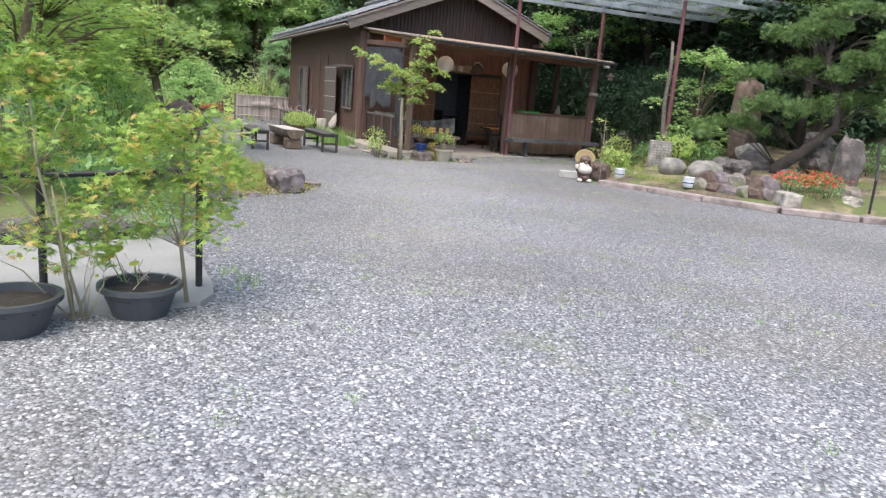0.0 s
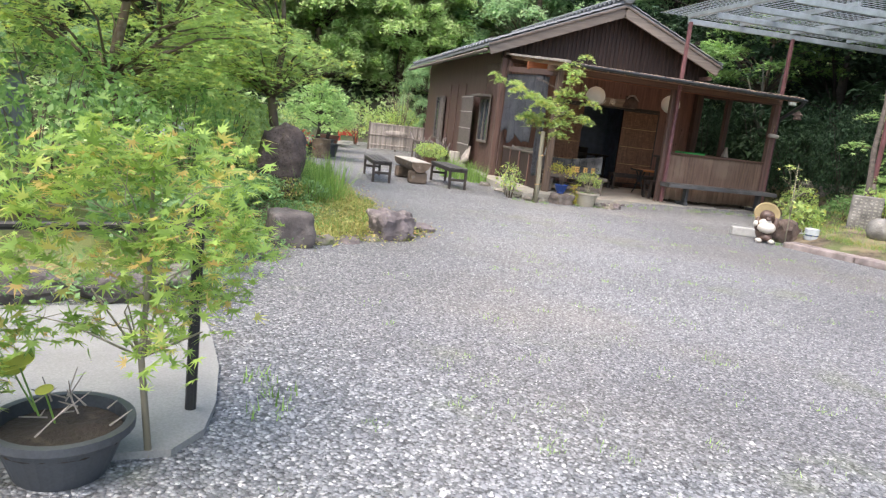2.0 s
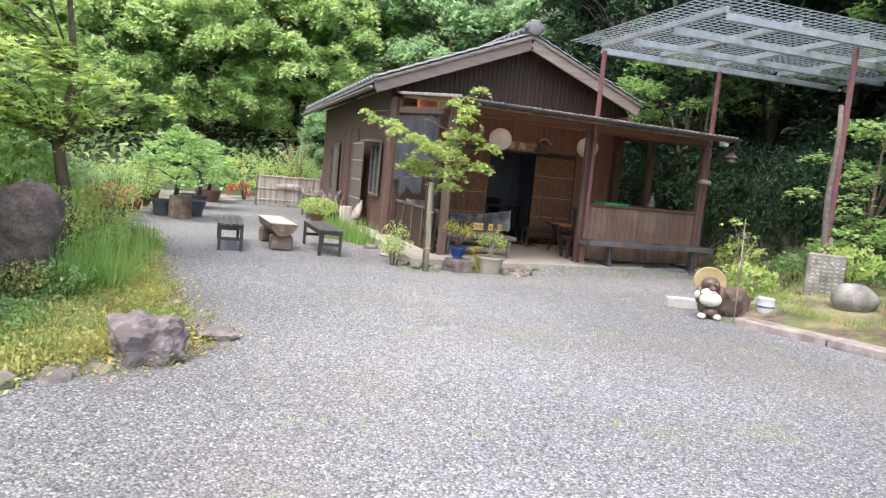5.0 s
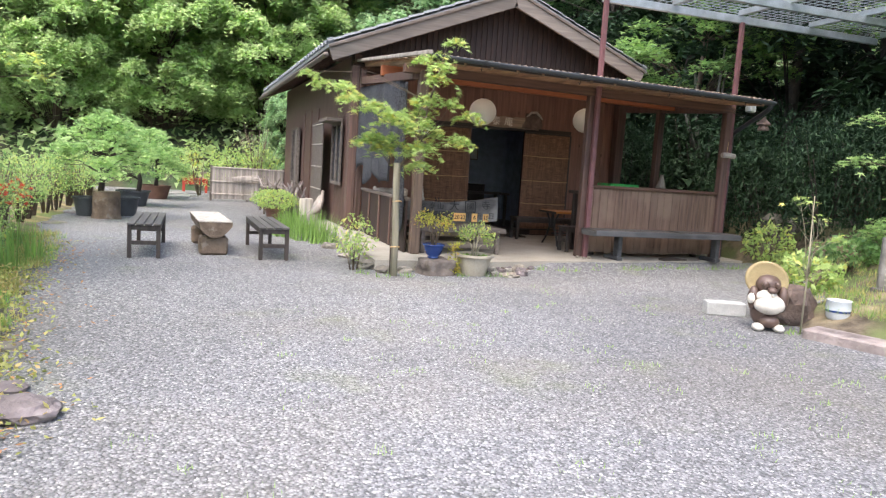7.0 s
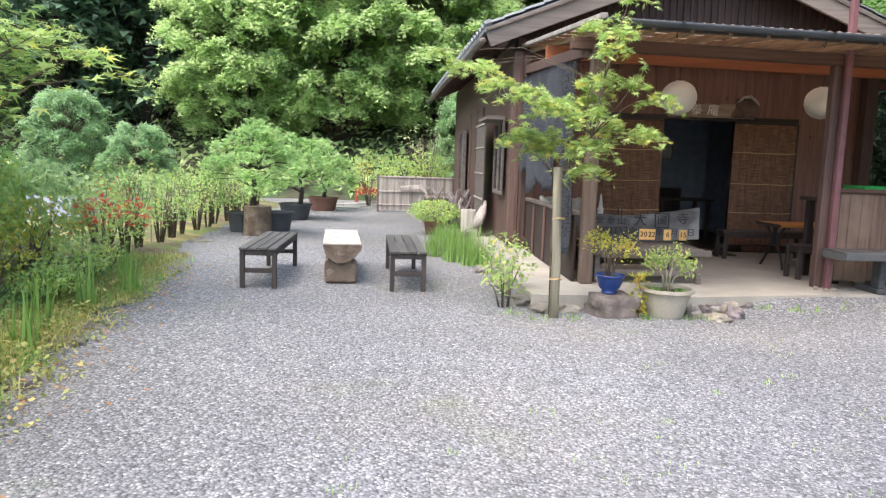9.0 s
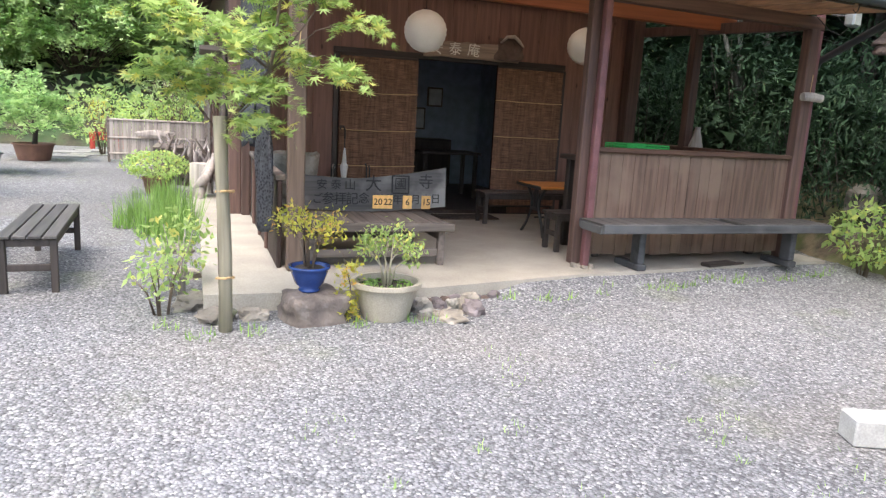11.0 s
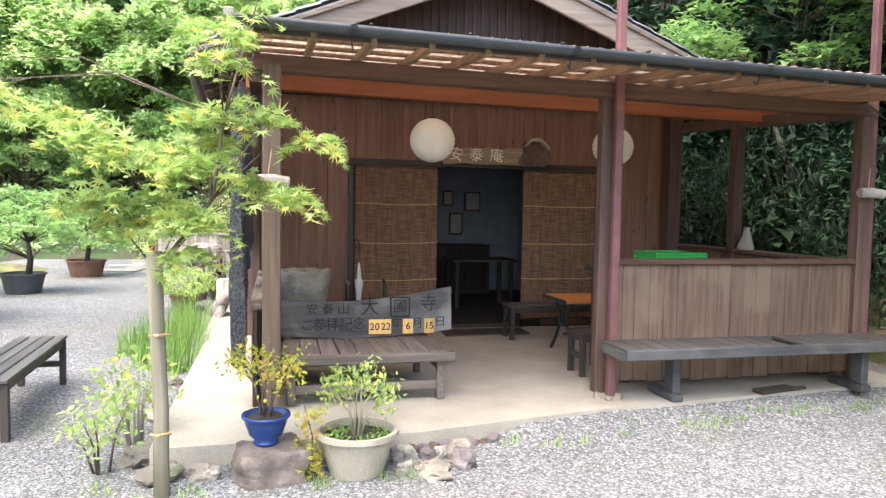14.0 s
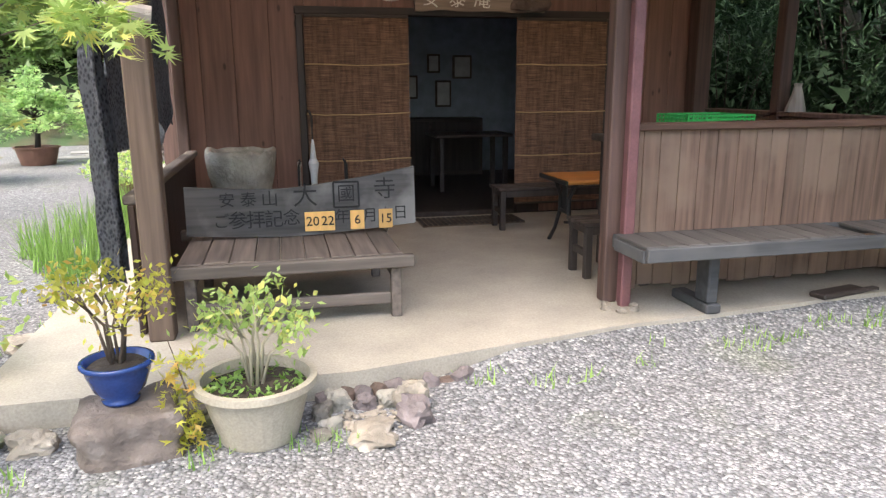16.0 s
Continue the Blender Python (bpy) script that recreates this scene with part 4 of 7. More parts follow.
def pergola():
    ob = thing("pergola", "steel pergola with red posts and a galvanised mesh roof", "pergola", (10.7, 15, 0))

    def g(name, bm, material, label="", parent=None):
        return part(name, bm, material, parent or ob, label, outside=True)

    for x, y, z in ((9.41, 16.45, 0.1), (12.0, 16.62, 0.1), (11.92, 13.5, 0.3)):
        g("post", cube(x - 0.034, x + 0.034, y - 0.034, y + 0.034, z, 3.93), RED_STEEL, "red painted steel post")
    x0, x1, y0, y1 = 9.46, 14.9, 13.35, 16.65
    for y in (y0, 14.5, 15.6, y1):
        g("beam", bar((x0, y, 3.97), (x1, y, 3.97), 0.06, 0.11), GALV)
    for x in (x0, 10.7, 11.95, 13.4, x1):
        g("cross_beam", bar((x, y0, 4.07), (x, y1, 4.07), 0.06, 0.09), GALV)
    m = bmesh.new()
    for k in range(46):
        x = 9.0 + k * 0.135
        box(m, x - 0.004, x + 0.004, 12.95, 17.05, 4.122, 4.13)
    for k in range(31):
        y = 12.95 + k * 0.135
        box(m, 9.0, 15.1, y - 0.004, y + 0.004, 4.13, 4.138)
    tagged(g("mesh_roof", m, GALV), "welded wire mesh", kind="stuff")


pergola()


# ---- porch things ----
def blind(x0, x1, group):
    ob = thing("bamboo_blind", "reddish brown split-bamboo blind hanging in front of the wall", "blind", ((x0 + x1) / 2, 19.62, 2.12), 0, group)
    rng = random.Random(int(x0 * 10))
    w = (x1 - x0) / 2
    part("slat_screen", cube(-w, w, -0.004, 0.004, -1.86, -0.02, 0.0), BLIND, ob)
    bm = bmesh.new()
    z = -0.03
    while z > -1.86:
        h = rng.uniform(0.011, 0.016)
        d = rng.uniform(0.004, 0.01)
        s = rng.uniform(-0.006, 0.006)
        box(bm, -w + s, w + s, -0.004 - d, -0.0045, z - h + 0.003, z)
        z -= h
    tagged(part("slats", bm, BLIND, ob), kind="stuff")
    for z in (-0.45, -0.92, -1.36):
        pts = [(-w - 0.01 + 2 * (w + 0.01) * k / 6, -0.02, z - 0.012 * math.sin(math.pi * k / 6) + rng.uniform(-0.006, 0.006)) for k in range(7)]
        part("cord", pipe(pts, [0.006] * 7, 5), CORD, ob, "pale twisted cord")
    part("top_batten", cube(-w, w, -0.02, 0.015, -0.03, 0.0), BLACKWOOD_X, ob)
    part("bottom_batten", cube(-w, w, -0.02, 0.006, -1.88, -1.855), BLACKWOOD_X, ob)


blind(7.68, 8.67, "blinds beside the doorway")
blind(9.77, 10.74, "blinds beside the doorway")


def lantern(at, r):
    ob = thing("paper_lantern", "round white paper lantern hanging under the porch roof", "lantern", at, 0, "paper lanterns")
    bm = bmesh.new()
    rings, n = 26, 28
    rows = []
    for i in range(1, rings):
        t = math.pi * i / rings
        k = 1 + 0.012 * math.cos(i * 2 * math.pi / 2)
        rows.append([bm.verts.new((r * k * math.sin(t) * math.cos(a), r * k * math.sin(t) * math.sin(a), r * 0.97 * math.cos(t) + 0.004 * noise.noise(Vector((a * 2, t * 4, 0))))) for a in (2 * math.pi * j / n for j in range(n))])
    for u, v in zip(rows, rows[1:]):
        for j in range(n):
            bm.faces.new((u[j], v[j], v[(j + 1) % n], u[(j + 1) % n]))
    bm.faces.new(rows[-1])
    part("shade", bm, PAPER, ob, smooth=True)
    part("top_ring", lathe([(r * 0.14, r * 0.95), (r * 0.15, r * 0.97), (r * 0.15, r * 1.0), (r * 0.1, r * 1.0)], 16), DARK_STEEL, ob)
    part("cord", pipe([(0, 0, r), (0, 0, 2.85 - at[2])], [0.004, 0.004], 5), DARK_STEEL, ob)


lantern((8.262, 18.1, 2.287), 0.222)
lantern((10.38, 18.45, 2.33), 0.222)


def name_board():
    ob = thing("name_board", "rough dark wooden name board with three white characters", "sign", (9.4, 19.66, 2.2))
    bm = bmesh.new()
    n = 16
    prof = []
    for i in range(n + 1):
        x = -0.66 + 1.32 * i / n
        top = 0.16 + 0.05 * noise.noise(Vector((x * 5, 0, 1))) + 0.05 * max(0, x + 0.2)
        prof.append((x, -0.03 + 0.02 * noise.noise(Vector((x * 4, 3, 0))), top))
    fr = [[bm.verts.new((x, y, z)) for z in (lo, hi) for y in (-0.04, 0.02)] for x, lo, hi in prof]
    for a, b in zip(fr, fr[1:]):
        bm.faces.new((a[0], b[0], b[2], a[2]))
        bm.faces.new((a[1], a[3], b[3], b[1]))
        bm.faces.new((a[2], b[2], b[3], a[3]))
        bm.faces.new((a[0], a[1], b[1], b[0]))
    bm.faces.new((fr[0][0], fr[0][2], fr[0][3], fr[0][1]))
    bm.faces.new((fr[-1][0], fr[-1][1], fr[-1][3], fr[-1][2]))
    part("plank", bm, NAME_PLANK, ob)
    knot = stone((0.36, 0.14, 0.3), 8, 0.5, 3)
    knot.transform(pose(0.52, -0.05, 0.0))
    part("burl", knot, STONE_BROWN, ob, "gnarled dark burl")
    part("burl_edge", pipe([(0.36, -0.1, 0.2), (0.44, -0.12, 0.28), (0.54, -0.12, 0.29), (0.62, -0.12, 0.23), (0.69, -0.1, 0.17)], [0.012, 0.022, 0.026, 0.022, 0.01], 7), DRIFT, ob, "pale weathered rim", smooth=True)
    for k, ch in enumerate("安泰庵"):
        lettering(ch, 0.175, WHITE_PAINT, ob, pose(-0.5 + k * 0.255, -0.046, 0.07, 90, (8, -5, 4)[k], 0), "character")


name_board()


def slat_bench(name, label, at, turn, w, l, h, slats, top, frame_mat, group="", along_y=True):
    """A bench with a slatted top, four legs and rails; its length runs along its own y."""
    ob = thing(name, label, "bench", at, turn, group)
    rng = random.Random(int(l * 100) + slats)
    s = w / slats
    for k in range(slats):
        x = -w / 2 + k * s
        part("slat", cube(x + 0.006, x + s - 0.006, -l / 2, l / 2, h - 0.025, h + rng.uniform(-0.002, 0.002), 0.004), top, ob)
    for sx in (-1, 1):
        for sy in (-1, 1):
            x, y = sx * (w / 2 - 0.035), sy * (l / 2 - 0.05)
            part("leg", cube(x - 0.025, x + 0.025, y - 0.025, y + 0.025, 0, h - 0.028, 0.004), frame_mat, ob)
        part("side_rail", cube(sx * (w / 2 - 0.035) - 0.016, sx * (w / 2 - 0.035) + 0.016, -l / 2 + 0.08, l / 2 - 0.08, h - 0.09, h - 0.03, 0.004), frame_mat, ob)
    for sy in (-1, 1):
        y = sy * (l / 2 - 0.05)
        part("end_rail", cube(-w / 2 + 0.06, w / 2 - 0.06, y - 0.016, y + 0.016, h - 0.085, h - 0.03, 0.004), frame_mat, ob)
        part("stretcher", cube(-w / 2 + 0.06, w / 2 - 0.06, y - 0.016, y + 0.016, h * 0.38, h * 0.38 + 0.05, 0.004), frame_mat, ob)
    return ob


# low platform bench with the visit board on it
def platform():
    ob = thing("platform_bench", "weathered grey low wooden platform bench on the porch", "bench", (7.44, 17.05, 0.13))
    n = 9
    for k in range(n):
        x = -0.62 + k * 1.24 / n
        part("plank", cube(x + 0.003, x + 1.24 / n - 0.003, -0.5, 0.5, 0.36, 0.388, 0.004), GREYWOOD_Y, ob)
    for y in (-0.52, 0.52):
        part("rail", cube(-0.72, 0.68, y - 0.03, y + 0.03, 0.31, 0.382, 0.008), GREYWOOD, ob)
    for x in (-0.56, 0.58):
        for y in (-0.46, 0.46):
            part("leg", cube(x - 0.03, x + 0.03, y - 0.03, y + 0.03, 0, 0.355, 0.006), GREYWOOD_Y, ob)
        part("end_rail", cube(x - 0.02, x + 0.02, -0.43, 0.43, 0.22, 0.29), GREYWOOD_Y, ob)
    for y in (-0.46, 0.46):
        part("stretcher", cube(-0.53, 0.55, y - 0.018, y + 0.018, 0.08, 0.15), GREYWOOD, ob)


platform()


def visit_board():
    """A bowed plank with brush writing and hung date cards."""
    ob = thing("visit_board", "curved dark plank with brush lettering and yellow date cards", "sign", (7.52, 17.18, 0.52))
    bm = bmesh.new()
    n = 20
    rows = []
    for i in range(n + 1):
        f = i / n
        x = -0.71 + 1.44 * f
        b = -0.11 + 0.06 * abs(f - 0.42) ** 1.5 * 2 + 0.11
        lo, hi = b, b + 0.30 + 0.12 * max(0, f - 0.35) ** 1.3
        rows.append([bm.verts.new((x, y + 0.09 * (z - b), z)) for z in (lo, hi) for y in (-0.02, 0.015)])
    for a, b in zip(rows, rows[1:]):
        bm.faces.new((a[0], b[0], b[2], a[2]))
        bm.faces.new((a[1], a[3], b[3], b[1]))
        bm.faces.new((a[2], b[2], b[3], a[3]))
        bm.faces.new((a[0], a[1], b[1], b[0]))
    bm.faces.new((rows[0][0], rows[0][2], rows[0][3], rows[0][1]))
    bm.faces.new((rows[-1][0], rows[-1][1], rows[-1][3], rows[-1][2]))
    part("plank", bm, SIGN, ob)
    for ch, x, z, s in (("安", -0.46, 0.24, 0.1), ("泰", -0.33, 0.24, 0.1), ("山", -0.2, 0.24, 0.11), ("大", 0.02, 0.25, 0.16), ("國", 0.28, 0.255, 0.12), ("寺", 0.53, 0.275, 0.15), ("ご", -0.5, 0.11, 0.1), ("参", -0.4, 0.11, 0.12), ("拝", -0.29, 0.11, 0.12), ("記", -0.18, 0.11, 0.12), ("念", -0.07, 0.115, 0.11), ("年", 0.25, 0.11, 0.1), ("月", 0.43, 0.11, 0.1), ("日", 0.63, 0.12, 0.1)):
        lettering(ch, s, INK, ob, pose(x, -0.0225 + 0.09 * z - 0.002, z, 85, 0, 0), "character")
    ring = bmesh.new()
    for a, b in (((0.2, 0.175), (0.36, 0.175)), ((0.2, 0.335), (0.36, 0.335)), ((0.2, 0.175), (0.2, 0.335)), ((0.36, 0.175), (0.36, 0.335))):
        beam(ring, (a[0], -0.024 + 0.09 * a[1], a[1]), (b[0], -0.024 + 0.09 * b[1], b[1]), 0.012, 0.012, 0.0)
    part("square_mark", ring, INK, ob)
    for k, (tx, x, w) in enumerate((("20", 0.06, 0.1), ("22", 0.155, 0.09), ("6", 0.345, 0.09), ("15", 0.53, 0.09))):
        c = part("date_card", cube(x - w / 2, x + w / 2, -0.035, -0.027, 0.03, 0.155, 0.002), CARD, ob, "yellow wooden date card")
        lettering(tx, 0.085, INK, c, pose(x, -0.037, 0.092, 90, 0, 0), "number")
        part("hook", pipe([(x, -0.03, 0.148), (x, -0.026, 0.17)], [0.003, 0.003], 5), DARK_STEEL, c)


visit_board()


def mortar():
    ob = thing("stone_mortar", "rough round grey stone mortar on short feet", "mortar", (7.06, 19.15, 0.13))
    prof = [(0.16, 0.24), (0.21, 0.3), (0.25, 0.42), (0.285, 0.56), (0.3, 0.7), (0.302, 0.76), (0.285, 0.785), (0.25, 0.78), (0.225, 0.74), (0.17, 0.55), (0.05, 0.5)]
    bm = lathe(prof, 26)
    for v in bm.verts:
        v.co *= 1 + 0.045 * noise.noise(v.co * 8) + 0.02 * noise.noise(v.co * 21)
    part("bowl", bm, STONE, ob, smooth=True)
    for a in range(4):
        t = a * 1.57 + 0.6
        part("foot", foot(t), STONE, ob)


def foot(t):
    bm = lathe([(0.07, 0), (0.075, 0.05), (0.06, 0.26), (0.02, 0.27)], 10)
    bm.transform(Matrix.Translation((0.15 * math.cos(t), 0.15 * math.sin(t), 0)))
    return bm


mortar()


def umbrella_stand():
    ob = thing("umbrella_stand", "black wire umbrella stand by the wall", "stand", (7.78, 19.35, 0.13))
    for x in (-0.22, 0.22):
        for y in (-0.08, 0.08):
            part("upright", pipe([(x, y, 0), (x, y, 0.62), (x * 0.92, y, 0.66)], [0.009] * 3, 6), DARK_STEEL, ob)
    for z in (0.12, 0.42):
        for y in (-0.08, 0.08):
            part("rail", pipe([(-0.22, y, z), (0.22, y, z)], [0.006] * 2, 6), DARK_STEEL, ob)
    um = thing("umbrella", "folded translucent white umbrella standing in the rack", "umbrella", (7.7, 19.35, 0.14))
    part("canopy", lathe([(0.01, 0.12), (0.02, 0.3), (0.035, 0.5), (0.05, 0.62), (0.03, 0.66), (0.015, 0.8), (0.008, 0.84)], 9), CLEAR, um)
    part("shaft", pipe([(0, 0, 0), (0, 0, 0.95)], [0.006, 0.006], 6), DARK_STEEL, um)
    part("handle", pipe([(0, 0, 0.95), (0, 0, 1.05), (-0.02, 0, 1.1), (-0.05, 0, 1.1), (-0.06, 0, 1.06)], [0.011] * 5, 7), BLACKWOOD, um)
    st = thing("walking_stick", "pale wooden walking stick in the rack", "stick", (7.57, 19.35, 0.14))
    part("shaft", pipe([(0, 0, 0), (0, 0, 0.58)], [0.01, 0.012], 7), DRIFT, st)
    part("knob", lathe([(0.012, 0.58), (0.022, 0.6), (0.02, 0.63), (0.008, 0.64)], 8), DRIFT, st)


umbrella_stand()


def iron_table():
    ob = thing("table", "small table with an orange wooden top and black iron legs", "table", (10.12, 18.1, 0.13))
    part("tabletop", cube(-0.52, 0.52, -0.3, 0.3, 0.555, 0.59, 0.01), TABLE_TOP, ob)
    for x in (-0.53, 0.53):
        part("edge_band", cube(x - 0.008, x + 0.008, -0.31, 0.31, 0.55, 0.59), DARK_STEEL, ob)
    for x in (-0.42, 0.42):
        for s in (-1, 1):
            part("leg", pipe([(x - 0.02, s * 0.28, 0), (x, s * 0.2, 0.12), (x, s * 0.09, 0.3), (x, s * 0.1, 0.42), (x, s * 0.22, 0.55)], [0.018, 0.016, 0.018, 0.016, 0.02], 7), DARK_STEEL, ob, "cast iron leg")
        part("leg_boss", pipe([(x, -0.1, 0.3), (x, 0.1, 0.3)], [0.02, 0.02], 7), DARK_STEEL, ob)
        part("leg_web", cube(x - 0.008, x + 0.008, -0.05, 0.05, 0.3, 0.54), DARK_STEEL, ob)
    part("stretcher", pipe([(-0.42, 0, 0.2), (0.42, 0, 0.2)], [0.012, 0.012], 7), DARK_STEEL, ob)


iron_table()
slat_bench("bench", "dark brown slatted bench behind the table", (10.0, 18.98, 0.13), 90, 0.32, 1.3, 0.4, 4, BLACKWOOD_X, BLACKWOOD)
slat_bench("bench", "dark brown slatted bench beside the porch post", (10.05, 17.2, 0.13), 90, 0.32, 1.3, 0.4, 4, BLACKWOOD_X, BLACKWOOD)


def door_mat():
    ob = thing("door_mat", "brown woven mat in front of the doorway", "mat", (9.22, 19.36, 0.13))
    part("pad", cube(-0.52, 0.52, -0.2, 0.2, 0, 0.012, 0.004), BARK, ob)
    bm = bmesh.new()
    for k in range(20):
        box(bm, -0.51 + k * 0.052, -0.51 + k * 0.052 + 0.034, -0.195, 0.195, 0.0125, 0.02)
    part("ribs", bm, BARK_DARK, ob)


door_mat()


def long_bench():
    """A grey painted bench of crosswise boards on two pedestals, one board sunken."""
    ob = thing("long_bench", "long grey painted plank bench with one broken board", "bench", (10.62, 16.24, 0.13))
    n, l = 20, 2.6
    for k in range(n):
        x = -l / 2 + k * l / n
        if k in (11,):
            bm = bar((x, -0.1, 0.425), (x + l / n, 0.2, 0.38), 0.1, 0.02)
        else:
            bm = cube(x + 0.003, x + l / n - 0.003, -0.185, 0.185, 0.435, 0.455, 0.004)
        part("board", bm, SLAT, ob)
    for y in (-0.2, 0.2):
        part("edge_rail", cube(-l / 2, l / 2, y - 0.02, y + 0.02, 0.37, 0.45, 0.006), SLATE_X, ob)
    for x in (-l / 2 + 0.01, l / 2 - 0.01):
        part("end_rail", cube(x - 0.018, x + 0.018, -0.178, 0.178, 0.36, 0.432, 0.004), SLATE_X, ob)
    for x in (-0.78, 1.0):
        part("pedestal", cube(x - 0.035, x + 0.035, -0.07, 0.07, 0.06, 0.43, 0.01), SLATE_X, ob)
        part("foot", cube(x - 0.05, x + 0.05, -0.09, 0.3, 0, 0.06, 0.01), SLATE_X, ob)


long_bench()


def porch_bits():
    ob = thing("broken_plank", "broken dark plank lying on the concrete", "plank", (10.85, 16.32, 0.13), 12)
    part("plank", cube(-0.2, 0.2, -0.06, 0.06, 0.0, 0.035, 0.01), BLACKWOOD_X, ob)
    part("splinter", cube(0.15, 0.34, -0.05, 0.0, 0.0, 0.02, 0.004), BLACKWOOD_X, ob)
    ob = thing("crate", "green plastic mesh crate on the ledge", "crate", (10.5, 17.1, 1.0))
    for x0, x1, y0, y1 in ((-0.36, 0.36, -0.2, -0.19), (-0.36, 0.36, 0.19, 0.2), (-0.36, -0.35, -0.19, 0.19), (0.35, 0.36, -0.19, 0.19)):
        bm = bmesh.new()
        for z in (0.13, 0.16, 0.19, 0.22, 0.245):
            box(bm, x0, x1, y0, y1, z, z + 0.012)
        m = 14 if x1 - x0 > 0.1 else 8
        for k in range(m + 1):
            if x1 - x0 > 0.1:
                c = x0 + (x1 - x0) * k / m
                box(bm, c - 0.006, c + 0.006, y0 - 0.001, y1 + 0.001, 0.12, 0.255)
            else:
                c = y0 + (y1 - y0) * k / m
                box(bm, x0 - 0.001, x1 + 0.001, c - 0.006, c + 0.006, 0.12, 0.255)
        part("side", bm, GREEN_PLASTIC, ob)
    part("bottom", cube(-0.345, 0.345, -0.185, 0.185, 0.11, 0.12), GREEN_PLASTIC, ob)
    ob.location.x -= 0.2
    ob.scale = (0.7, 1.0, 1.0)
    ob = thing("shelf_table", "dark wooden table behind the parapet", "table", (10.75, 17.15, 0.13))
    part("tabletop", cube(-1.1, 1.05, -0.38, 0.38, 0.93, 0.978), BLACKWOOD_X, ob)
    for x in (-1.0, 0.95):
        for y in (-0.3, 0.3):
            part("leg", cube(x - 0.04, x + 0.04, y - 0.04, y + 0.04, 0, 0.93), BLACKWOOD, ob)
    bm = lathe([(0.1, 0), (0.095, 0.03), (0.06, 0.14), (0.035, 0.22), (0.045, 0.25), (0.01, 0.25)], 9)
    for v in bm.verts:
        v.co.x *= 1.05 + 0.2 * noise.noise(v.co * 12)
        v.co.y *= 0.6
    s = tagged(part("driftwood_ornament", bm, DRIFT, None), "pale wedge of driftwood standing on the rail", "ornament")
    s.location = (11.93, 18.2, 1.215)
    s = tagged(part("wood_lump", stone((0.2, 0.1, 0.1), 5, 0.4), GREYWOOD), "small lump of grey wood on the rail", "ornament")
    s.location = (11.3, 17.1, 1.12)
    for at, turn in (((6.74, 16.3, 1.79), 12), ((11.86, 16.45, 1.82), -8)):
        ob = thing("hanging_log", "short cut log hung on a cord from the porch post", "log", at, turn, "hung logs")
        bm = pipe([(-0.11, 0, 0), (0, 0, 0.004), (0.11, 0, -0.01)], [0.042, 0.046, 0.042], 10)
        part("log", bm, DRIFT, ob)
        part("cord", pipe([(-0.03, 0, 0.04), (0, 0.03, 0.22)], [0.004, 0.004], 5), CORD, ob)
    ob = thing("flood_light", "small grey flood light under the porch eave", "lamp", (12.02, 16.25, 2.5), 25)
    part("housing", cube(-0.1, 0.1, -0.04, 0.05, 0, 0.16, 0.015), GALV, ob)
    part("lens", cube(-0.085, 0.085, -0.047, -0.041, 0.015, 0.145, 0.0), LAMP_GLASS, ob)
    part("bracket", pipe([(0, 0.05, 0.1), (0, 0.2, 0.12)], [0.012, 0.012], 6), DARK_STEEL, ob)
    ob = thing("bird_bell", "brown roof-shaped hanging bell under the eave", "bell", (11.72, 15.62, 2.26))
    part("roof", lathe([(0.13, 0), (0.135, 0.015), (0.06, 0.07), (0.02, 0.11)], 4), STONE_BROWN, ob)
    part("body", lathe([(0.08, -0.08), (0.085, -0.06), (0.06, -0.005), (0.02, 0)], 10), STONE_BROWN, ob)
    part("cord", pipe([(0, 0, 0.1), (0, -0.02, 0.24)], [0.003, 0.003], 5), DARK_STEEL, ob)
    ob = thing("downpipe", "dark bent rain downpipe below the gutter", "pipe", (11.72, 15.5, 2.5))
    part("pipe", pipe([(0.0, 0.0, 0.1), (0.0, 0.02, 0.02), (0.04, 0.12, -0.03), (0.36, 1.13, -0.3), (0.38, 1.2, -0.4), (0.38, 1.2, -2.36)], [0.035] * 6, 9), GUTTER, ob, smooth=True)
    # wall lamp
    ob = thing("wall_lamp", "small black lamp on the wall beam", "lamp", (8.3, 19.6, 2.88))
    part("housing", cube(-0.03, 0.03, -0.04, 0.03, 0, 0.08), DARK_STEEL, ob)


porch_bits()


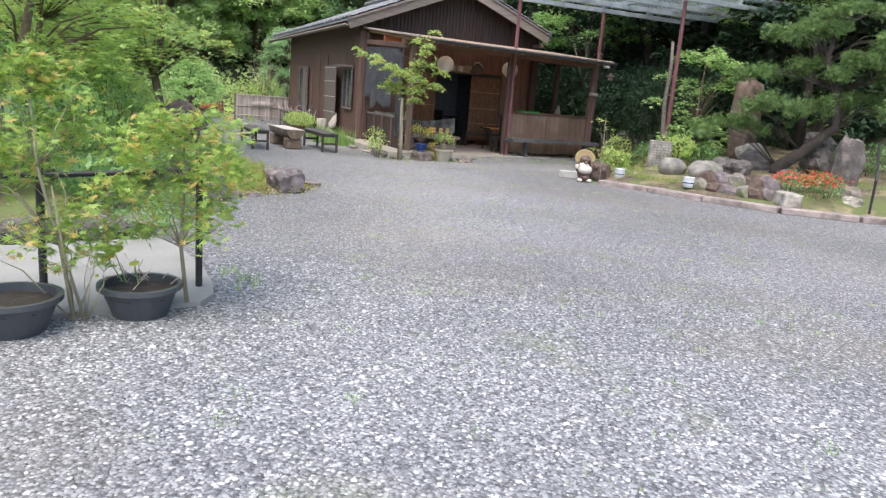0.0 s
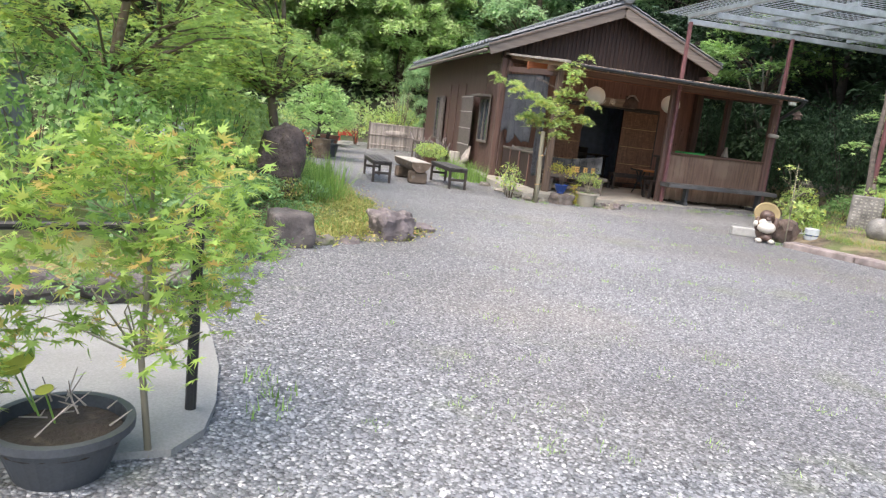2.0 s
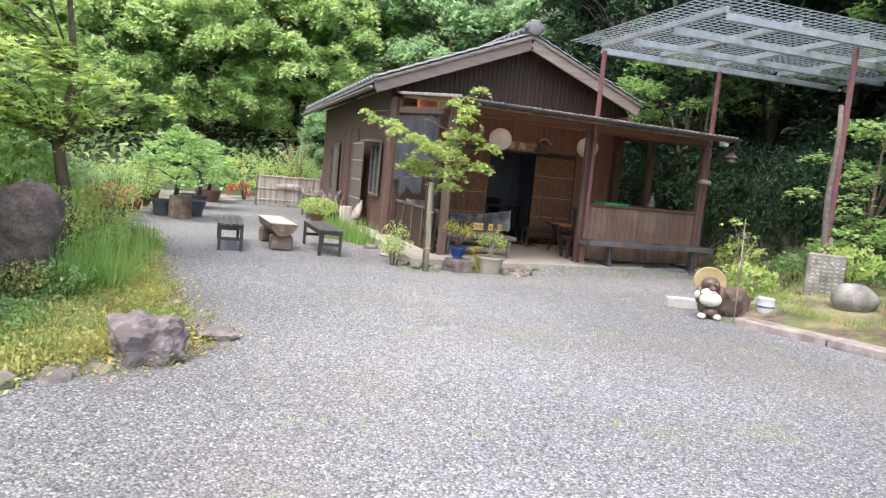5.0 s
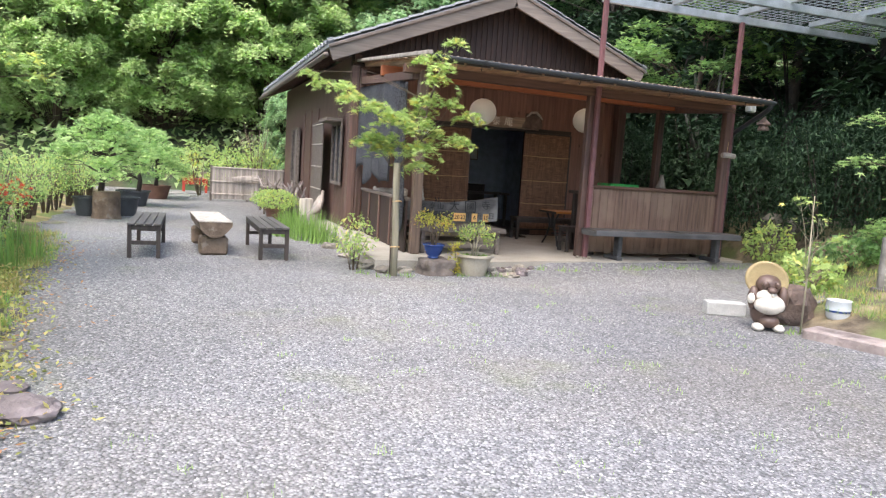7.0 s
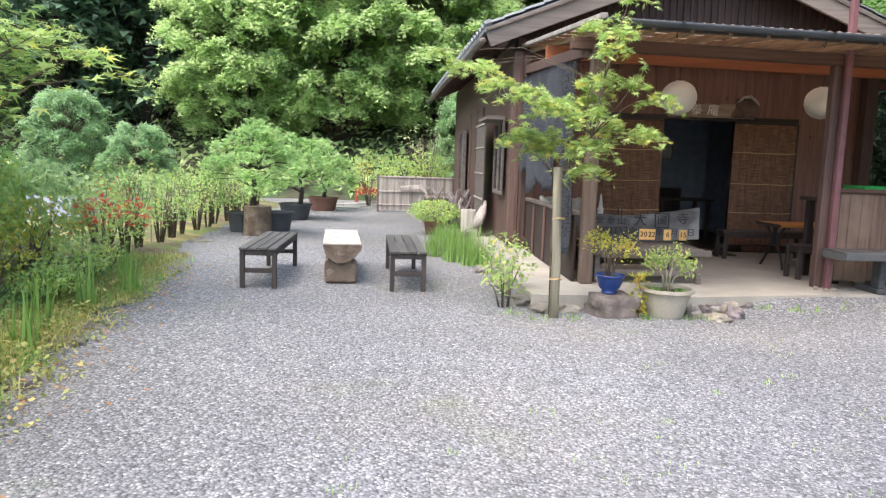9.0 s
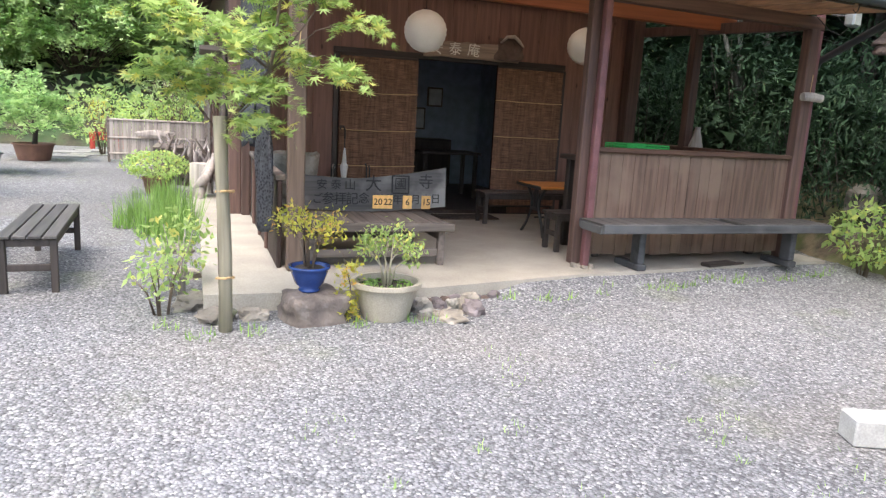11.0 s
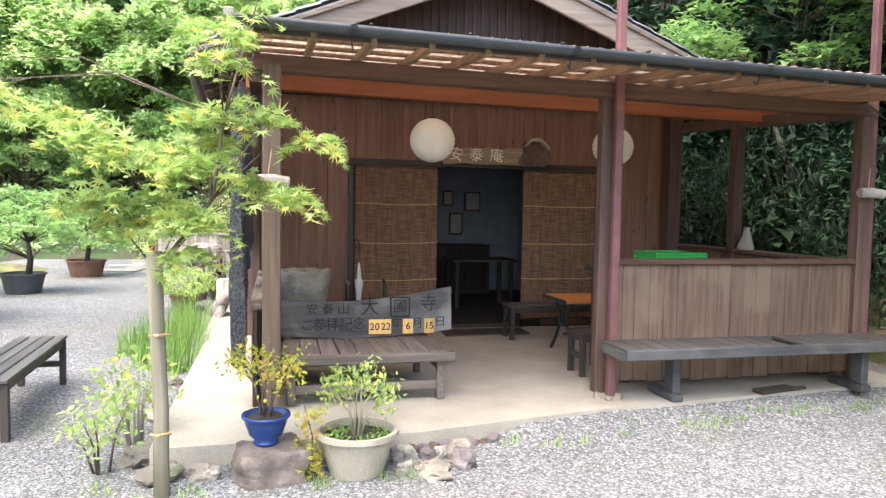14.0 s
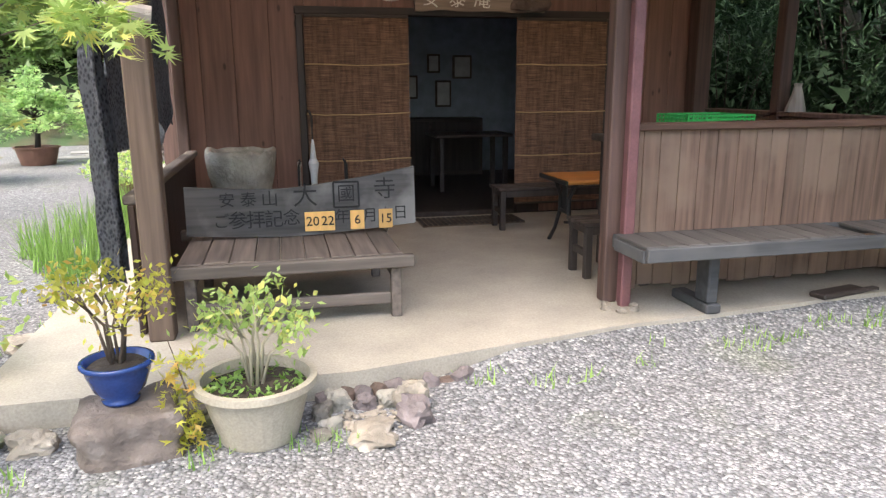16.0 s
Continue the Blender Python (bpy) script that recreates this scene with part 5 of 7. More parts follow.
def room_things():
    """Dim shapes inside the doorway."""
    for k, (x, z, w, h) in enumerate(((8.75, 1.75, 0.22, 0.3), (8.8, 1.3, 0.3, 0.22), (9.25, 1.45, 0.5, 0.35), (9.75, 1.8, 0.2, 0.28), (9.9, 1.35, 0.25, 0.4), (10.2, 1.75, 0.3, 0.35))):
        ob = thing("picture_frame", "dim framed picture on the dark room wall", "picture", (x, 23.44, z), 0, "framed pictures")
        part("frame", cube(-w / 2, w / 2, 0, 0.04, -h / 2, h / 2), GREYWOOD, ob)
        part("sheet", cube(-w / 2 + 0.03, w / 2 - 0.03, -0.006, -0.001, -h / 2 + 0.03, h / 2 - 0.03, 0.0), CLEAR, ob)
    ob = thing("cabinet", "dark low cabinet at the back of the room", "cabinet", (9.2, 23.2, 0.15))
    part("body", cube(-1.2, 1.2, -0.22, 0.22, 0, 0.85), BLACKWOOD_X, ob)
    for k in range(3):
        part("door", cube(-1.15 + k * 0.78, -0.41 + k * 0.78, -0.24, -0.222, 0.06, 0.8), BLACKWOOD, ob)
    ob = thing("room_table", "dark table with a chair inside the room", "table", (9.8, 21.6, 0.15))
    part("tabletop", cube(-0.5, 0.5, -0.35, 0.35, 0.68, 0.72), BLACKWOOD_X, ob)
    for x in (-0.42, 0.42):
        for y in (-0.28, 0.28):
            part("leg", cube(x - 0.03, x + 0.03, y - 0.03, y + 0.03, 0, 0.68), BLACKWOOD, ob)


room_things()


# ---- yard things ----
for x, y in ((3.27, 17.3), (4.8, 17.28)):
    slat_bench("slat_bench", "black wooden slatted bench on the gravel", (x, y, 0), 0.5 if x < 4 else 2.5, 0.4, 1.68, 0.43, 4, SLAT, BLACKWOOD, "slatted benches in the yard")


def log_bench():
    ob = thing("log_bench", "split log seat with a pale flat top on wooden blocks", "bench", (4.05, 17.6, 0), 5)
    bm = bmesh.new()
    n, rings = 12, 9
    rows = []
    for i in range(rings):
        y = -0.8 + 1.6 * i / (rings - 1)
        row = []
        for k in range(n + 1):
            a = math.pi + math.pi * k / n
            r = 0.215 * (1 + 0.12 * noise.noise(Vector((math.cos(a) * 2, math.sin(a) * 2, y * 2))))
            row.append(bm.verts.new((r * math.cos(a), y + 0.02 * noise.noise(Vector((a, y, 3))), 0.44 + r * 0.95 * math.sin(a) + 0.01 * noise.noise(Vector((y * 5, k, 0))))))
        rows.append(row)
    for u, v in zip(rows, rows[1:]):
        for k in range(n):
            bm.faces.new((u[k], u[k + 1], v[k + 1], v[k]))
    bm.faces.new(rows[0]), bm.faces.new(rows[-1][::-1])
    part("half_log", bm, BARK, ob)
    bm = bmesh.new()
    top = [[bm.verts.new((s * 0.21 * (1 + 0.06 * noise.noise(Vector((y * 4, s, 0)))), y, z)) for s in (-1, 1)] for y in (-0.79, -0.4, 0, 0.4, 0.79) for z in (0.438, 0.452)]
    for i in range(0, 8, 2):
        a, b = top[i + 1], top[i + 3]
        bm.faces.new((a[0], a[1], b[1], b[0]))
        for s in (0, 1):
            q = (top[i][s], top[i + 1][s], top[i + 3][s], top[i + 2][s])
            bm.faces.new(q if s == 0 else q[::-1])
    bm.faces.new((top[0][0], top[0][1], top[1][1], top[1][0]))
    bm.faces.new((top[-1][0], top[-1][1], top[-2][1], top[-2][0]))
    part("seat", bm, LOG, ob, "pale worn flat seat")
    for y in (-0.6, 0.6):
        part("block", cube(-0.19, 0.17, y - 0.14, y + 0.14, 0, 0.25, 0.03), BARK, ob)


log_bench()


def round_pot(name, label, at, r0, r1, h, material, group="", rim=0.02, water=False):
    ob = thing(name, label, "plant pot", at, 0, group)
    part("bowl", lathe([(r0, 0), (r0 * 1.03, 0.01), (r1 * 0.97, h - 0.035), (r1 + rim, h - 0.03), (r1 + rim, h), (r1 - 0.01, h), (r1 * 0.93, h - 0.06), (r1 * 0.5, h - 0.09)], 30), material, ob, smooth=False)
    soil = lathe([(r1 * 0.92, h - 0.07), (r1 * 0.9, h - 0.045), (r1 * 0.5, h - 0.04), (0.02, h - 0.035)], 20)
    for v in soil.verts:
        v.co.z += 0.012 * noise.noise(v.co * 14)
    part("soil", soil, SOIL, ob, "dark soil")
    return ob


round_pot("plant_pot", "wide black plastic tub of dark soil and stubble", (0.74, 5.1, 0), 0.155, 0.225, 0.2, BLACK_POT, "black tubs")
round_pot("plant_pot", "wide black plastic tub of green water", (0.08, 4.9, 0), 0.17, 0.245, 0.21, BLACK_POT, "black tubs")


def lotus():
    ob = thing("lotus_plant", "young lotus with round green leaves and dry stalks", "plant", (0.76, 5.12, 0.2))
    for k, (x, y, z, r) in enumerate(((-0.16, -0.02, 0.2, 0.055), (-0.2, 0.05, 0.14, 0.045), (-0.05, -0.1, 0.13, 0.03))):
        part("stalk", pipe([(x * 0.6, y * 0.6, 0), (x, y, z)], [0.004, 0.003], 5), GRASS, ob)
        bm = lathe([(r, 0.012), (r * 0.98, 0.014), (r * 0.5, 0.004), (0.004, 0)], 14)
        bm.transform(pose(x, y, z, 14, -10, 0))
        part("leaf", bm, MAPLE, ob, "round green leaf")
    rng = random.Random(4)
    bm = bmesh.new()
    for k in range(16):
        a = rng.uniform(0, 6.28)
        r = rng.uniform(0.02, 0.2)
        p = Vector((r * math.cos(a), r * math.sin(a), 0))
        tube(bm, [p, p + Vector((rng.uniform(-0.1, 0.1), rng.uniform(-0.1, 0.1), rng.uniform(0.02, 0.1)))], [0.004, 0.002], 4)
    part("dry_stalks", bm, DRIFT, ob)


lotus()


def pipe_rail():
    ob = thing("pipe_rail", "dark steel pipe rail on two posts beside the pad", "railing", (0.6, 5.6, 0))
    part("post", pipe([(0.52, -0.02, 0), (0.52, -0.02, 0.93)], [0.024, 0.024], 10), DARK_STEEL, ob)
    part("post", pipe([(-0.42, -0.1, 0), (-0.42, -0.1, 0.9)], [0.024, 0.024], 10), DARK_STEEL, ob)
    part("rail", pipe([(-2.2, -0.25, 0.74), (-0.42, -0.1, 0.79), (0.52, -0.02, 0.84)], [0.018, 0.018, 0.018], 10), DARK_STEEL, ob)


pipe_rail()

# stones at the edges of the beds
put_stone("rock", "squat square grey-brown boulder at the edge of the bed", (1.52, 9.55, 0), (0.43, 0.36, 0.35), 3, STONE_DARK, 10, 0.12, 4, 0.9)
put_stone("rock", "purple-grey angular boulder at the point of the bed", (2.65, 10.35, 0), (0.48, 0.42, 0.33), 5, STONE_PURPLE, 20, 0.32, 4, 0.55)
put_stone("rock", "small flat stone beside the boulder", (3.12, 11.0, 0), (0.36, 0.3, 0.12), 7, STONE_PURPLE, 0, 0.3)
put_stone("standing_stone", "tall dark brown standing stone with a pitted face", (1.36, 12.45, 0.1), (0.64, 0.4, 0.98), 17, STONE_PITTED, 5, 0.24, 4, 0.28)
put_stone("rock", "mossy flat edging stone", (0.72, 7.75, 0), (0.7, 0.34, 0.16), 11, STONE_MOSS, 70, 0.3)
put_stone("rock", "low dark edging stone", (1.12, 8.75, 0), (0.42, 0.3, 0.15), 12, STONE_DARK, 50, 0.3)
rs = random.Random(8)
for k, (x, y) in enumerate(((1.28, 9.2), (1.85, 9.72), (2.15, 9.95), (2.4, 10.12), (2.95, 11.4), (2.7, 12.3), (2.55, 13.3), (2.38, 14.2), (2.18, 14.45), (2.3, 14.7), (2.05, 16.5), (1.9, 16.7), (1.82, 18.6), (1.62, 20.4), (1.6, 22.5), (1.62, 23.5), (1.66, 24.5), (1.68, 25.6))):
    put_stone("edging_stone", "rough grey edging stone of the garden bed", (x, y, -0.02), (rs.uniform(0.24, 0.42), rs.uniform(0.18, 0.28), rs.uniform(0.07, 0.13)), 20 + k, STONE_MOSS if k % 2 else STONE_PURPLE, rs.uniform(0, 180), 0.35, 2, 0.2, "edging stones of the left bed")
for k, (x, y, s) in enumerate(((-0.1, 7.22, 0.5), (-0.7, 7.1, 0.55), (-1.4, 7.0, 0.5), (0.42, 7.32, 0.45))):
    put_stone("rock", "dark stone behind the concrete pad", (x, y, 0), (s, 0.3, 0.22), 50 + k, STONE_DARK, 10, 0.3)

# stones before the porch
put_stone("pedestal_stone", "squared brown stone block under the blue pot", (6.74, 15.52, 0), (0.4, 0.34, 0.22), 31, PEDESTAL, 12, 0.16, 4, 0.88)
for k, (x, y, s, h, m) in enumerate(((6.35, 15.6, 0.22, 0.12, STONE_PALE), (6.95, 15.68, 0.22, 0.13, STONE_MOSS), (7.52, 15.62, 0.14, 0.1, STONE_MOSS), (7.6, 15.72, 0.16, 0.11, STONE), (7.72, 15.68, 0.13, 0.09, STONE_PURPLE), (7.83, 15.68, 0.14, 0.1, STONE), (7.55, 15.5, 0.12, 0.08, STONE), (7.72, 15.38, 0.3, 0.08, STONE_PALE), (7.92, 15.5, 0.2, 0.14, STONE_PURPLE), (7.93, 15.62, 0.17, 0.18, STONE_PALE), (7.5, 15.42, 0.1, 0.07, STONE_MOSS), (6.1, 15.62, 0.3, 0.12, STONE_MOSS), (5.95, 15.95, 0.35, 0.13, STONE_MOSS), (5.9, 16.9, 0.3, 0.1, STONE_PALE), (5.82, 17.9, 0.32, 0.12, STONE_MOSS))):
    put_stone("stone", "loose stone along the porch edge", (x, y, 0), (s * 0.85, s * 0.65, h * 0.85), 60 + k, m, k * 37, 0.4, 3, 0.45, "stones along the porch edge")
rs = random.Random(11)
for k in range(9):
    put_stone("stone", "brown rubble at the foot of the porch slab", (7.55 + k * 0.085, 15.76 + 0.01 * k, 0), (rs.uniform(0.08, 0.14), 0.08, rs.uniform(0.06, 0.1)), 90 + k, STONE_BROWN if k % 2 else STONE_PURPLE, k * 50, 0.35, 2, 0.4, "stones along the porch edge")
for k in range(6):
    put_stone("stone", "small pale pebble at the foot of the post", (9.36 + 0.04 * math.cos(k * 1.1) * 2.4, 16.4 + 0.09 * math.sin(k * 1.1), 0.13), (0.07, 0.06, 0.05), 110 + k, STONE_PALE, k * 40, 0.3, 2, 0, "pebbles at the post")


def pale_pebbles():
    rng = np.random.default_rng(19)
    bm = bmesh.new()
    for k in range(110):
        r = bmesh.ops.create_icosphere(bm, subdivisions=1, radius=1)
        x, y, s = 7.72 + rng.normal(0, 0.08), 15.52 + rng.normal(0, 0.07), rng.uniform(0.008, 0.02)
        for v in r["verts"]:
            v.co = (x + v.co.x * s * 1.2, y + v.co.y * s, 0.006 + v.co.z * s * 0.7)
    tagged(part("pale_pebbles", bm, STONE_PALE), "scatter of pale pebbles between the stones", "gravel", kind="stuff")


pale_pebbles()


def bonsai(name, label, at, h, leaf, seed, count, size, yellow):
    ob = thing(name, label, "bonsai", at)
    rng = random.Random(seed)
    wood = STAKE if not yellow else BARK
    tips = []
    for k in range(7):
        a = k * 0.9 + rng.uniform(0, 0.5)
        r, z = rng.uniform(0.06, 0.2) * h / 0.4, rng.uniform(0.6, 1.0) * h
        m = Vector((0.35 * r * math.cos(a + 0.5), 0.35 * r * math.sin(a + 0.5), z * 0.5))
        e = Vector((r * math.cos(a), r * math.sin(a), z))
        part("stem", pipe([(0.02 * math.cos(a), 0.02 * math.sin(a), -0.04), m, e], [0.009, 0.006, 0.003], 6), wood, ob, smooth=True)
        tips.append(e)
        for j in range(2):
            b = a + rng.uniform(-1.2, 1.2)
            f = m.lerp(e, 0.6) + Vector((0.08 * math.cos(b), 0.08 * math.sin(b), rng.uniform(0.0, 0.1)))
            part("twig", pipe([m.lerp(e, 0.3), f], [0.005, 0.002], 5), wood, ob, smooth=True)
            tips.append(f)
    nr = np.random.default_rng(seed)
    t = np.array([tips[i % len(tips)] for i in range(count)])
    leaves("foliage", t + nr.normal(0, 0.045, (count, 3)), size, OVAL, leaf, ob, 0.8, seed=seed)
    return ob


pot = thing("bonsai_pot", "glossy cobalt blue round bonsai pot on a stone", "plant pot", (6.71, 15.56, 0.2))
part("bowl", lathe([(0.07, 0), (0.075, 0.015), (0.06, 0.02), (0.1, 0.06), (0.125, 0.13), (0.13, 0.155), (0.145, 0.165), (0.142, 0.18), (0.125, 0.178), (0.118, 0.15), (0.05, 0.145)], 28), BLUE_GLAZE, pot, smooth=True)
part("soil", lathe([(0.119, 0.15), (0.1, 0.165), (0.02, 0.17)], 18), SOIL, pot, "dark soil")
bonsai("bonsai", "small yellow-green maple bonsai with bare twigs", (6.71, 15.56, 0.36), 0.42, YELLOWISH, 3, 560, 0.036, True)
tr = thing("trailing_plant", "yellow-green trailing creeper hanging beside the stone", "plant", (6.97, 15.45, 0.0))
nr = np.random.default_rng(12)
c = np.stack([nr.normal(0, 0.05, 170), nr.normal(0, 0.04, 170), nr.uniform(0.0, 0.42, 170)], 1)
leaves("foliage", c, 0.04, STAR, YELLOWISH, tr, 0.8, seed=4)
part("stem", tube(bmesh.new(), [(0, 0, 0), (0.01, 0.02, 0.25), (-0.05, 0.03, 0.48)], [0.006, 0.004, 0.002], 5), BARK, tr)
round_pot("plant_pot", "large beige plastic pot on the gravel", (7.25, 15.52, 0), 0.16, 0.235, 0.27, BEIGE_POT)
bonsai("bonsai", "small azalea bonsai with pale twisted stems", (7.25, 15.52, 0.25), 0.36, MAPLE_PALE, 6, 520, 0.04, False)
nr = np.random.default_rng(15)
a, r = nr.uniform(0, 6.28, 260), 0.2 * np.sqrt(nr.uniform(0.1, 1, 260))
g = leaves("ground_cover", np.stack([r * np.cos(a), r * np.sin(a), nr.uniform(0.22, 0.26, 260)], 1), 0.035, OVAL, GRASS, None, 0.7, seed=2)
g.location = (7.25, 15.52, 0)
tagged(g, "low green ground cover in the beige pot", "plant")


# ---- beside the house ----
def woven_fence():
    ob = thing("fence", "weathered grey board fence panel with thin battens", "fence", (5.2, 28.1, 0), 4)
    rng = random.Random(3)
    for k in range(22):
        x = -0.98 + k * 0.09
        part("board", cube(x + 0.003, x + 0.087, -0.01, 0.008 + rng.uniform(0, 0.006), 0.06, 0.96 + rng.uniform(-0.01, 0.01), 0.002), DRIFT, ob)
    for z in (0.2, 0.55, 0.94):
        part("rail", cube(-1.0, 1.02, -0.035, -0.012, z - 0.02, z + 0.02), DRIFT, ob)
    for x in (-1.0, 0.0, 1.0):
        part("post", cube(x - 0.03, x + 0.03, 0.02, 0.08, 0, 1.0), GREYWOOD, ob)
    o = tagged(part("wood_ornament", stone((0.75, 0.07, 0.18), 77, 0.5, 3, 0, 0.0), DRIFT), "driftwood ornament fixed to the fence", "ornament")
    o.matrix_basis = pose(5.15, 28.0, 0.58, 0, 0, 4)


woven_fence()
pt = slat_bench("plant_table", "grey wooden plant table beside the wood pile", (5.55, 24.6, 0), 0, 0.5, 1.3, 0.62, 4, GREYWOOD_Y, GREYWOOD)
pt["category"] = "table"


def wood_pile():
    ob = thing("driftwood_pile", "pile of bleached twisted driftwood against the wall", "driftwood", (6.0, 24.6, 0))
    rng = random.Random(6)
    for k in range(64):
        x, y = rng.uniform(-0.5, 0.2), rng.uniform(-1.1, 1.3)
        h = rng.uniform(0.2, 0.85)
        pts = [Vector((x, y, 0.0)), Vector((x + rng.uniform(-0.15, 0.15), y + rng.uniform(-0.2, 0.2), h * 0.5)), Vector((x + rng.uniform(-0.3, 0.2), y + rng.uniform(-0.4, 0.4), h))]
        part("branch", pipe(pts, [rng.uniform(0.03, 0.07), 0.04, 0.012], 7), DRIFT_GREY if k % 3 else GREYWOOD, ob, smooth=True)


wood_pile()


def stump(at, r, h, material, label, seed=1, name="stump"):
    bm = lathe([(r * 1.12, 0), (r * 1.03, h * 0.15), (r, h * 0.9), (r * 0.97, h), (r * 0.1, h * 1.005)], 18)
    for v in bm.verts:
        k = 1 + 0.08 * noise.noise(Vector((v.co.x * 9, v.co.y * 9, seed)))
        v.co.x *= k
        v.co.y *= k
    ob = tagged(part(name, bm, material, None, ""), label, "stump")
    ob.location = at
    return ob


stump((6.08, 22.3, 0.0), 0.17, 0.5, LOG, "pale cut log standing by the wall")
root = thing("root_wood", "bleached flared root leaning on the wall", "driftwood", (6.12, 21.3, 0.1))
rr = random.Random(9)
for k in range(6):
    part("root", pipe([(0.12, 0, 0.62 - 0.04 * k), (0.0, -0.05 - 0.09 * k + 0.2, 0.3), (-0.08 - 0.03 * k, -0.35 + 0.12 * k, 0.0)], [0.03, 0.07, 0.05], 7), DRIFT, root, smooth=True)
round_pot("plant_pot", "dark round pot by the house wall", (5.42, 22.5, 0), 0.15, 0.2, 0.25, BROWN_POT)
bush("potted_shrub", "bright green low shrub in a dark pot", (5.42, 22.5, 0.15), 0.5, 0.5, 1500, 0.06, MAPLE, 5, OVAL)
for k, (x, y) in enumerate(((5.6, 21.4), (5.7, 20.7), (5.75, 20.0), (5.8, 19.3), (5.55, 18.9), (5.4, 20.2), (5.3, 19.4), (5.78, 18.5))):
    tuft("iris", "clump of upright green iris blades", (x, y, 0), 0.22, 0.4, 130, GRASS, 200 + k, 0.42, 0.55, "iris strip beside the house", "iris")
bush("shrub", "thin yellow-green shrub at the corner of the slab", (5.85, 16.3, 0), 0.3, 0.7, 300, 0.06, MAPLE_PALE, 14, OVAL, 7, twig=DRIFT, hollow=0.1)
bush("shrub", "small leggy green shrub beside the stake", (5.75, 15.8, 0), 0.25, 0.5, 160, 0.06, MAPLE, 15, OVAL, 5, hollow=0.1)

# far end of the yard
stump((2.27, 21.65, 0), 0.24, 0.5, BARK, "cut tree stump holding a pot")
for at, r, m, l in (((1.88, 22.1, 0), 0.24, BLACK_POT, "black plastic tub by the hedge"), ((2.5, 22.4, 0), 0.28, BLACK_POT, "black plastic tub behind the stump"), ((2.45, 25.0, 0), 0.36, BLACK_POT, "wide black plastic tub by the path"), ((2.75, 28.0, 0), 0.4, BROWN_POT, "wide brown tub by the path")):
    round_pot("plant_pot", l, at, r * 0.75, r, 0.36, m, "tubs along the hedge")
for k, (x, y, z0, r) in enumerate(((2.15, 21.75, 0.5, 0.88), (2.55, 24.9, 0.3, 0.85), (2.75, 28.0, 0.3, 0.8))):
    rng = np.random.default_rng(300 + k)
    sp = []
    for j in range(34):
        a, d = rng.uniform(0, 6.28), r * math.sqrt(rng.uniform(0, 1))
        sp.append((d * math.cos(a), d * math.sin(a), 0.3 + 1.2 * (1 - (d / r) ** 2) ** 0.7 * rng.uniform(0.5, 1) + 0.2 * rng.uniform(0, 1), rng.uniform(0.22, 0.38)))
    tree("potted_maple", "bright green potted maple with a low spreading crown", (x, y, z0), sp, [(0, 0, -0.1, 0.06), (0.05, 0, 0.3, 0.05), (0, 0.05, 0.6, 0.03)], POT_LEAF, 900, 0.085, STAR, BARK_DARK, 30 + k, 0.6, 0.3, 0.4, "tree", "potted maples")


def hedge():
    """A row of thin azalea bushes tied to stakes."""
    rng = random.Random(21)
    for k in range(15):
        y = 17.6 + k * 0.6
        x = 1.25 + 0.02 * (y - 17)
        bush("hedge_bush", "thin leggy azalea bush of the clipped hedge", (x + rng.uniform(-0.06, 0.06), y, 0.12), 0.36, 1.08 + rng.uniform(-0.06, 0.06), 520, 0.052, MAPLE_SHADE if k % 3 == 1 else MAPLE, 400 + k, OVAL, 11, "hedge", "clipped hedge row", 0.8, BARK, 0.35)
    ob = thing("hedge_rail", "thin bamboo rail tied along the hedge", "rail", (1.2, 21.5, 0))
    part("rail", pipe([(-0.12, -4, 0.72), (0.0, 0, 0.73), (0.12, 4.5, 0.72)], [0.014] * 3, 7), DRIFT, ob)
    for k in range(9):
        part("stake", pipe([(-0.12 + k * 0.028, -4 + k * 1.05, 0.05), (-0.12 + k * 0.028, -4 + k * 1.05, 0.95)], [0.013] * 2, 6), DRIFT, ob)


hedge()
bush("azalea", "azalea bush with sprays of red flowers", (1.5, 17.2, 0.12), 0.45, 0.8, 500, 0.055, MAPLE, 81, OVAL, 5, hollow=0.3, bloom=150)
bush("azalea", "azalea bush with red flowers behind the hedge", (0.85, 18.8, 0.12), 0.4, 0.9, 450, 0.055, MAPLE, 82, OVAL, 5, hollow=0.3, bloom=70)


def red_stand():
    ob = thing("red_stand", "red painted wooden plant stand", "stand", (3.75, 32.0, 0))
    part("top", cube(-0.4, 0.4, -0.25, 0.25, 0.42, 0.47), RED_PAINT, ob)
    for x in (-0.35, 0.35):
        for y in (-0.2, 0.2):
            part("leg", cube(x - 0.04, x + 0.04, y - 0.04, y + 0.04, 0, 0.42), RED_PAINT, ob)
    part("apron", cube(-0.3, 0.3, -0.22, -0.19, 0.26, 0.42), RED_PAINT, ob)
    round_pot("plant_pot", "small pot on the red stand", (3.6, 32.0, 0.47), 0.12, 0.16, 0.22, BROWN_POT)
    round_pot("plant_pot", "small yellowish pot on the red stand", (3.98, 32.0, 0.47), 0.1, 0.13, 0.22, BEIGE_POT)
    bush("potted_shrub", "thin potted plant on the red stand", (3.6, 32.0, 0.62), 0.35, 0.7, 240, 0.07, YELLOWISH, 91)


